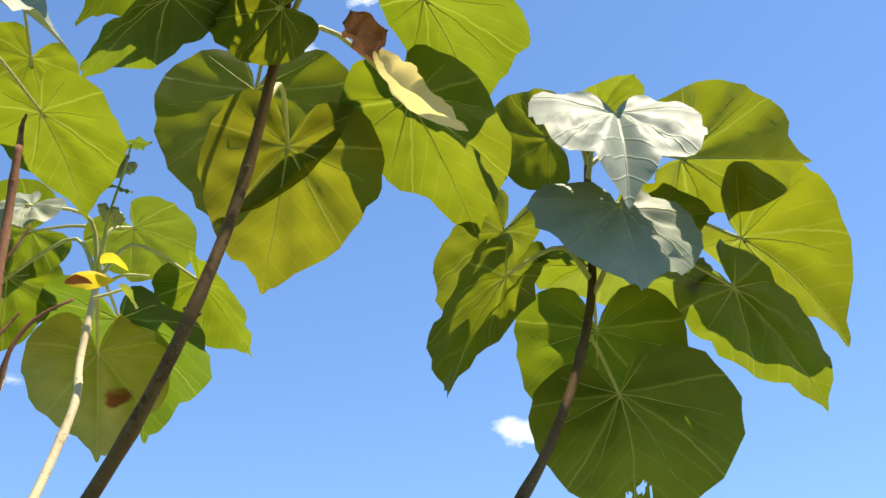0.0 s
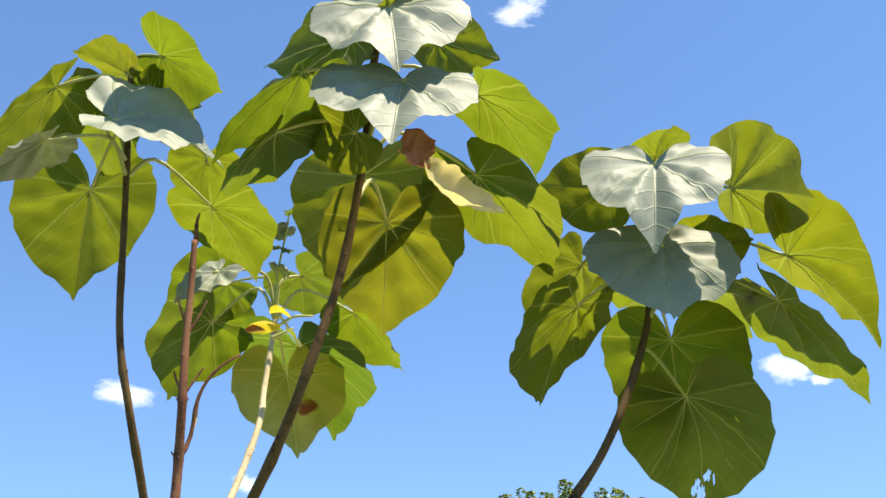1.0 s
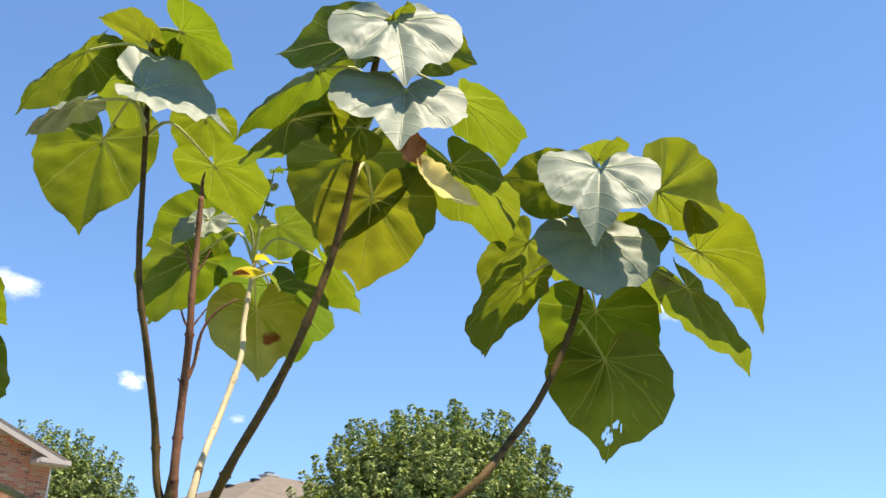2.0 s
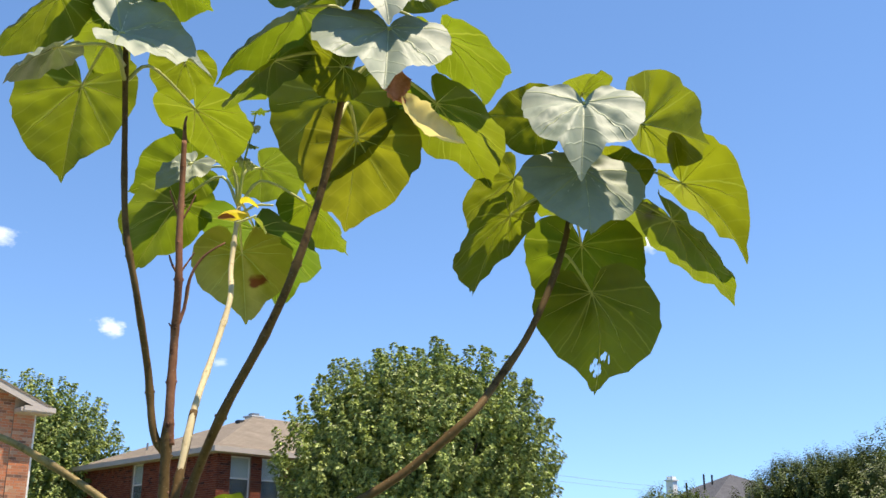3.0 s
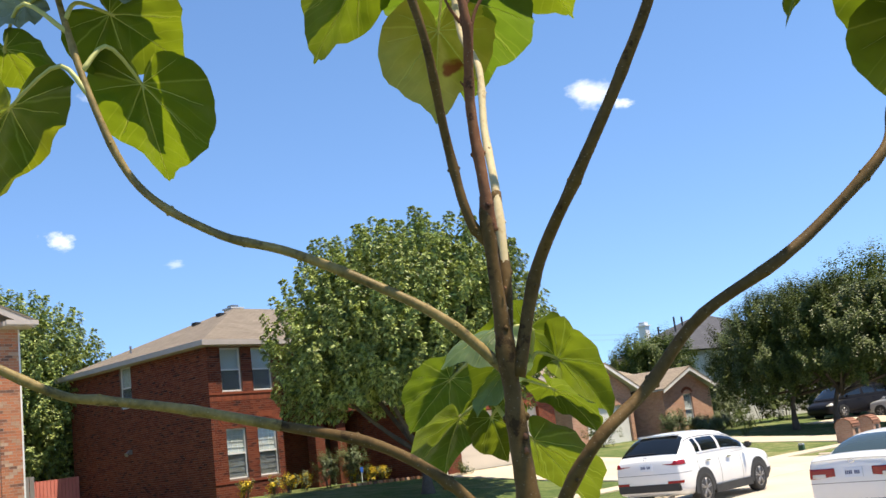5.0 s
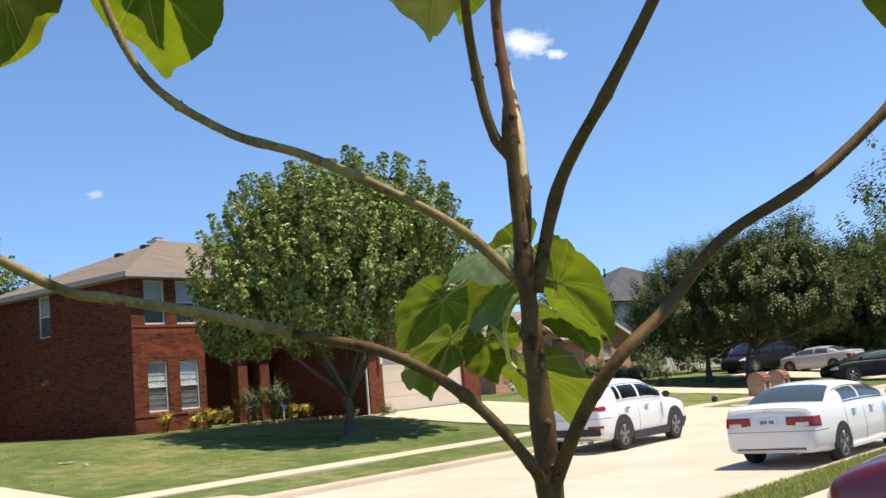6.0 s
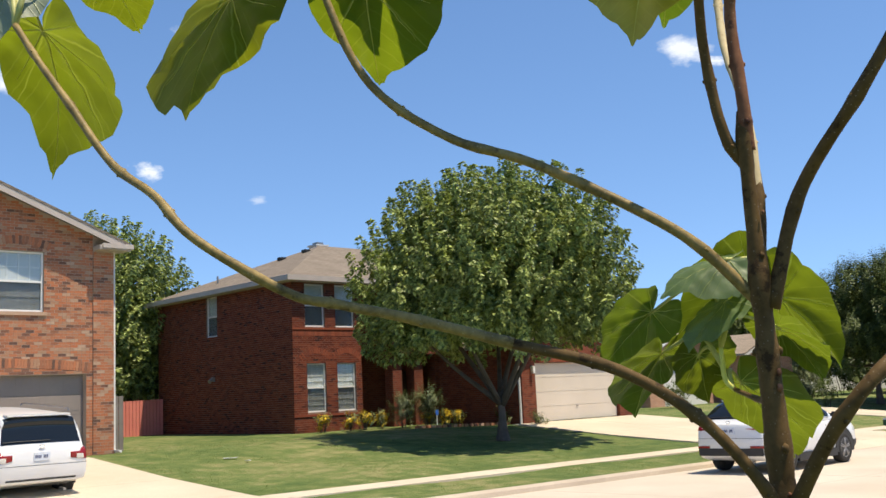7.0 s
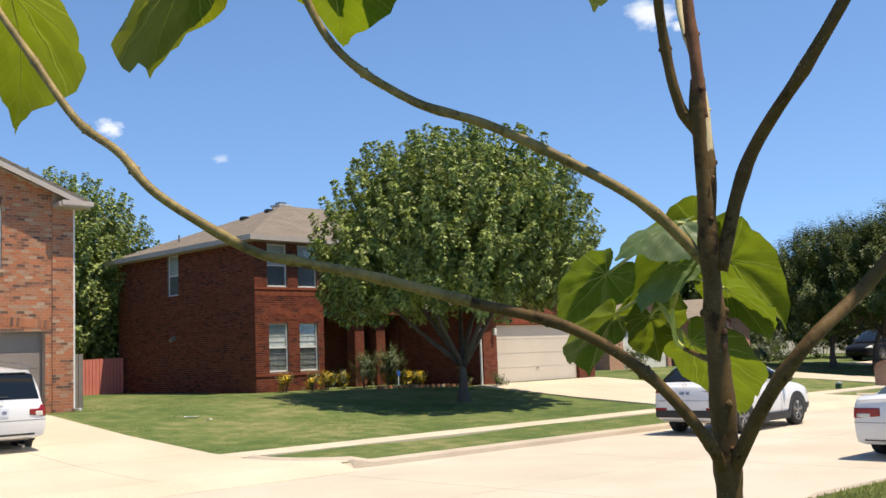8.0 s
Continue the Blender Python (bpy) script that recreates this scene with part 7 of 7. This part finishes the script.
CREAM_DRY = leaf_mat("leaf_dried_cream", (0.74, 0.64, 0.38), None, (0.66, 0.56, 0.22))


def twig(pts, r0, r1, material, label="", name="twig"):
    n = 14
    curve = spline([Vector(p) - TREE_AT for p in pts], n)
    radii = [(r0 + (r1 - r0) * i / (n - 1)) * (1.2 if i % 4 == 2 else 1) for i in range(n)]
    return part(name, tube(bmesh.new(), curve, radii, 8, wobble=0.06, rng=random.Random(int(r0 * 1e5) + len(pts))), material, tree, label, smooth=True)


def curled(pts, width, curl, material, label, crumple=0.0, seed=1, name="dried_leaf", facing=(0, 0, 1)):
    """A small blade along pts, cupped across by curl and crumpled."""
    n, k = 22, 10
    mid = spline([Vector(p) - TREE_AT for p in pts], n)
    bm = bmesh.new()
    rows = []
    for i, p in enumerate(mid):
        u = i / (n - 1)
        d = (mid[min(i + 1, n - 1)] - mid[max(i - 1, 0)]).normalized()
        across = d.cross(Vector(facing)).normalized()
        up = across.cross(d)
        w = width * (math.sin(math.pi * min(1, u * 0.95 + 0.05)) ** 0.7 + 0.04)
        row = []
        for j in range(k + 1):
            s = 2 * j / k - 1
            q = p + across * s * w * math.cos(s * curl * 0.8) + up * (abs(s) ** 1.6) * w * curl
            q += Vector((noise.noise(q * 60 + Vector((seed, 0, 0))), noise.noise(q * 60 + Vector((0, seed, 9))), noise.noise(q * 45 + Vector((3, 0, seed))))) * crumple
            row.append(bm.verts.new(q))
        rows.append(row)
    for a, b in zip(rows, rows[1:]):
        for j in range(k):
            bm.faces.new((a[j], a[j + 1], b[j + 1], b[j]))
    return part(name, bm, material, tree, label, smooth=True, uv=False)


# dead forks on the broken reddish stem
twig([(0.141, -2.283, 2.71), (0.158, -2.27, 2.735), (0.166, -2.275, 2.77), (0.166, -2.285, 2.83), (0.178, -2.295, 2.875), (0.20, -2.31, 2.91), (0.235, -2.33, 2.94)], 0.0055, 0.0024, DEAD_BARK, "thin dead twig curving upwards")
twig([(0.166, -2.275, 2.77), (0.174, -2.272, 2.80), (0.172, -2.278, 2.835)], 0.003, 0.0022, PALE_BARK, "bleached splinter")
twig([(0.139, -2.283, 2.70), (0.126, -2.275, 2.722)], 0.0026, 0.0016, DEAD_BARK)
twig([(0.138, -2.283, 2.84), (0.122, -2.275, 2.87), (0.114, -2.271, 2.893)], 0.0034, 0.0022, DEAD_BARK)
twig([(0.138, -2.283, 2.845), (0.152, -2.29, 2.873), (0.168, -2.298, 2.905)], 0.0030, 0.0018, DEAD_BARK)
twig([(0.137, -2.276, 2.985), (0.122, -2.268, 3.02), (0.108, -2.26, 3.065)], 0.0032, 0.0020, DEAD_BARK)
twig([(0.137, -2.276, 2.985), (0.150, -2.285, 3.02), (0.163, -2.292, 3.06)], 0.0030, 0.0018, DEAD_BARK)
twig([(0.134, -2.268, 3.2), (0.131, -2.266, 3.25), (0.136, -2.264, 3.28)], 0.006, 0.0022, DEAD_BARK, "splintered tip of a dead stem")

# young shoot and failing leaves at the top of the pale stem
twig([(0.486, -2.0, 3.20), (0.471, -2.03, 3.25), (0.458, -2.06, 3.31), (0.45, -2.1, 3.38), (0.443, -2.126, 3.44)], 0.0042, 0.002, FRESH_SHOOT, "young green shoot with small leaves", "shoot")
for i, (h, turn, L) in enumerate((((0.458, -2.06, 3.31), (20, 5, 40), 0.055), ((0.452, -2.09, 3.35), (-30, 10, 190), 0.06), ((0.447, -2.11, 3.40), (10, 20, 110), 0.05), ((0.443, -2.126, 3.44), (10, -15, -40), 0.045))):
    leaf("S", h, turn, L, L * 0.55, L * 0.55, 0.2, "lush" if i % 2 else "waxy", petiole=False)
curled([(0.364, -2.086, 3.104), (0.381, -2.106, 3.120), (0.405, -2.127, 3.123), (0.428, -2.148, 3.110)], 0.038, -0.5, PETAL_YELLOW, "small curled bright yellow leaf", 0.002, 2)
curled([(0.364, -2.088, 3.097), (0.381, -2.106, 3.099), (0.400, -2.123, 3.098)], 0.018, 0.6, LEAF_DRY, "brown withered leaf rim", 0.003, 3)
curled([(0.406, -2.128, 3.143), (0.421, -2.144, 3.148), (0.446, -2.164, 3.131)], 0.02, 0.4, PETAL_YELLOW, "small curled yellow leaf", 0.002, 4)
curled([(0.448, -2.135, 3.109), (0.467, -2.149, 3.085), (0.476, -2.159, 3.061)], 0.024, 0.3, LEAF_KINDS["green"], "small spotted yellow-green leaf", 0.003, 5)
twig([(0.483, -2.0, 3.16), (0.505, -2.022, 3.178), (0.525, -2.04, 3.193), (0.56, -2.075, 3.192)], 0.004, 0.003, PETIOLE)
twig([(0.474, -2.013, 3.13), (0.498, -2.03, 3.143), (0.522, -2.045, 3.158)], 0.0042, 0.003, PETIOLE)

# the withered leaf that hangs in the middle crown
curled([(0.236, -2.900, 3.178), (0.262, -2.913, 3.172), (0.292, -2.926, 3.150)], 0.05, 0.5, LEAF_RUST, "crumpled reddish-brown dead leaf part", 0.012, 6, facing=(-0.6, -0.6, 0.4))
curled([(0.284, -2.926, 3.160), (0.310, -2.930, 3.122), (0.340, -2.938, 3.090), (0.382, -2.962, 3.074), (0.420, -2.988, 3.062)], 0.046, 0.7, CREAM_DRY, "hanging dried cream-coloured leaf, curled", 0.008, 7, facing=(-0.5, -0.6, 0.6))
twig([(0.262, -2.90, 3.215), (0.285, -2.915, 3.185), (0.30, -2.925, 3.15)], 0.003, 0.002, PETIOLE)

# buds and scars on the main stem
for z, ang, s in ((2.055, -1.95, 0.011), (2.03, -2.05, 0.012), (2.32, -1.9, 0.007), (1.86, -2.1, 0.010)):
    r = 0.0215 if z < 2.2 else 0.0165
    c = Vector((0.147 + r * math.cos(ang), -2.29 + r * math.sin(ang), z)) - TREE_AT
    bm = bmesh.new()
    bmesh.ops.create_icosphere(bm, subdivisions=2, radius=1.0, matrix=Matrix.Translation(c) @ Matrix.Diagonal((s * 0.4, s * 0.4, s * 0.5, 1)))
    for v in bm.verts:
        v.co += (v.co - c).normalized() * 0.002 * noise.noise(v.co * 200)
    part("bud_scar", bm, DEAD_BARK, tree, "dark healed bud scar", smooth=True)


# ---- grass blades along the near verge ----
rng = random.Random(77)
GV, GF = [], []
for _ in range(26000):
    x, y = rng.uniform(8.4, 22.0), rng.uniform(1.12, 2.42)
    if rng.random() < 0.35:
        y = rng.uniform(-1.6, -0.12)
    z = ground_z(y)
    a, hgt, w = rng.uniform(0, 6.28), rng.uniform(0.03, 0.085), rng.uniform(0.003, 0.006) * 1.5
    lean = Vector((rng.gauss(0, 0.4), rng.gauss(0, 0.4), 1)).normalized() * hgt
    p, q = Vector((x, askew(x, y), z - 0.005)), Vector((math.cos(a), math.sin(a), 0)) * w
    k = len(GV)
    GV += [tuple(p - q), tuple(p + q), tuple(p + lean)]
    GF.append((k, k + 1, k + 2))
verge = bpy.data.meshes.new("grass_blades")
verge.from_pydata(GV, [], GF)
verge.materials.append(crown_mat("grass_blade", (0.19, 0.23, 0.055), (0.42, 0.40, 0.14), 0.35))
tagged(new("grass_blades", verge), "uneven green grass blades along the near verge", "grass", kind="stuff")


# ---- power lines far behind the houses ----
for z in (13.05, 13.72):
    line = thing("power_line", "thin dark overhead cable behind the houses", "cable", pose(0, 70, z), "overhead cables")
    pts = [(70 + 8 * i, 0.4 * i, 0.03 * (i - 4) ** 2 - 0.2) for i in range(10)]
    part("cable", tube(bmesh.new(), pts, 0.014, 6), FENCE_GREY, line)
    for x, y, w in (pts[0], pts[-1]):
        part("pole", tube(bmesh.new(), [(x, y, w + 0.6), (x, y, -z)], [0.12, 0.16], 8), FENCE_GREY, line)


# ---- tufts on the lawn across the street ----
GV, GF = [], []
for _ in range(36000):
    x, y = rng.uniform(10.1, 25.2), rng.uniform(12.0, 25.5)
    if 13.55 < y < 14.37 or (x > 20 and y > 23.5) or (x < 11.9 and y < 13.6):
        continue
    p = Vector((x, askew(x, y), ground_z(y) + 0.05 * (noise.noise((x * 0.3, y * 0.3, 0)) + 0.3 * noise.noise((x, y, 3)) if 12.2 < y < 21 else 0) - 0.01))
    a = rng.uniform(0, 6.28)
    q = Vector((math.cos(a), math.sin(a), 0)) * rng.uniform(0.008, 0.016)
    up = Vector((rng.gauss(0, 0.5), rng.gauss(0, 0.5), 1)).normalized() * rng.uniform(0.014, 0.032)
    k = len(GV)
    GV += [tuple(p - q), tuple(p + q), tuple(p + up)]
    GF.append((k, k + 1, k + 2))
lawn = bpy.data.meshes.new("lawn_blades")
lawn.from_pydata(GV, [], GF)
lawn.materials.append(crown_mat("lawn_blade", (0.14, 0.20, 0.055), (0.29, 0.32, 0.11), 0.35))
tagged(new("lawn_blades", lawn), "short olive-green grass tufts on the far lawn", "grass", kind="stuff")
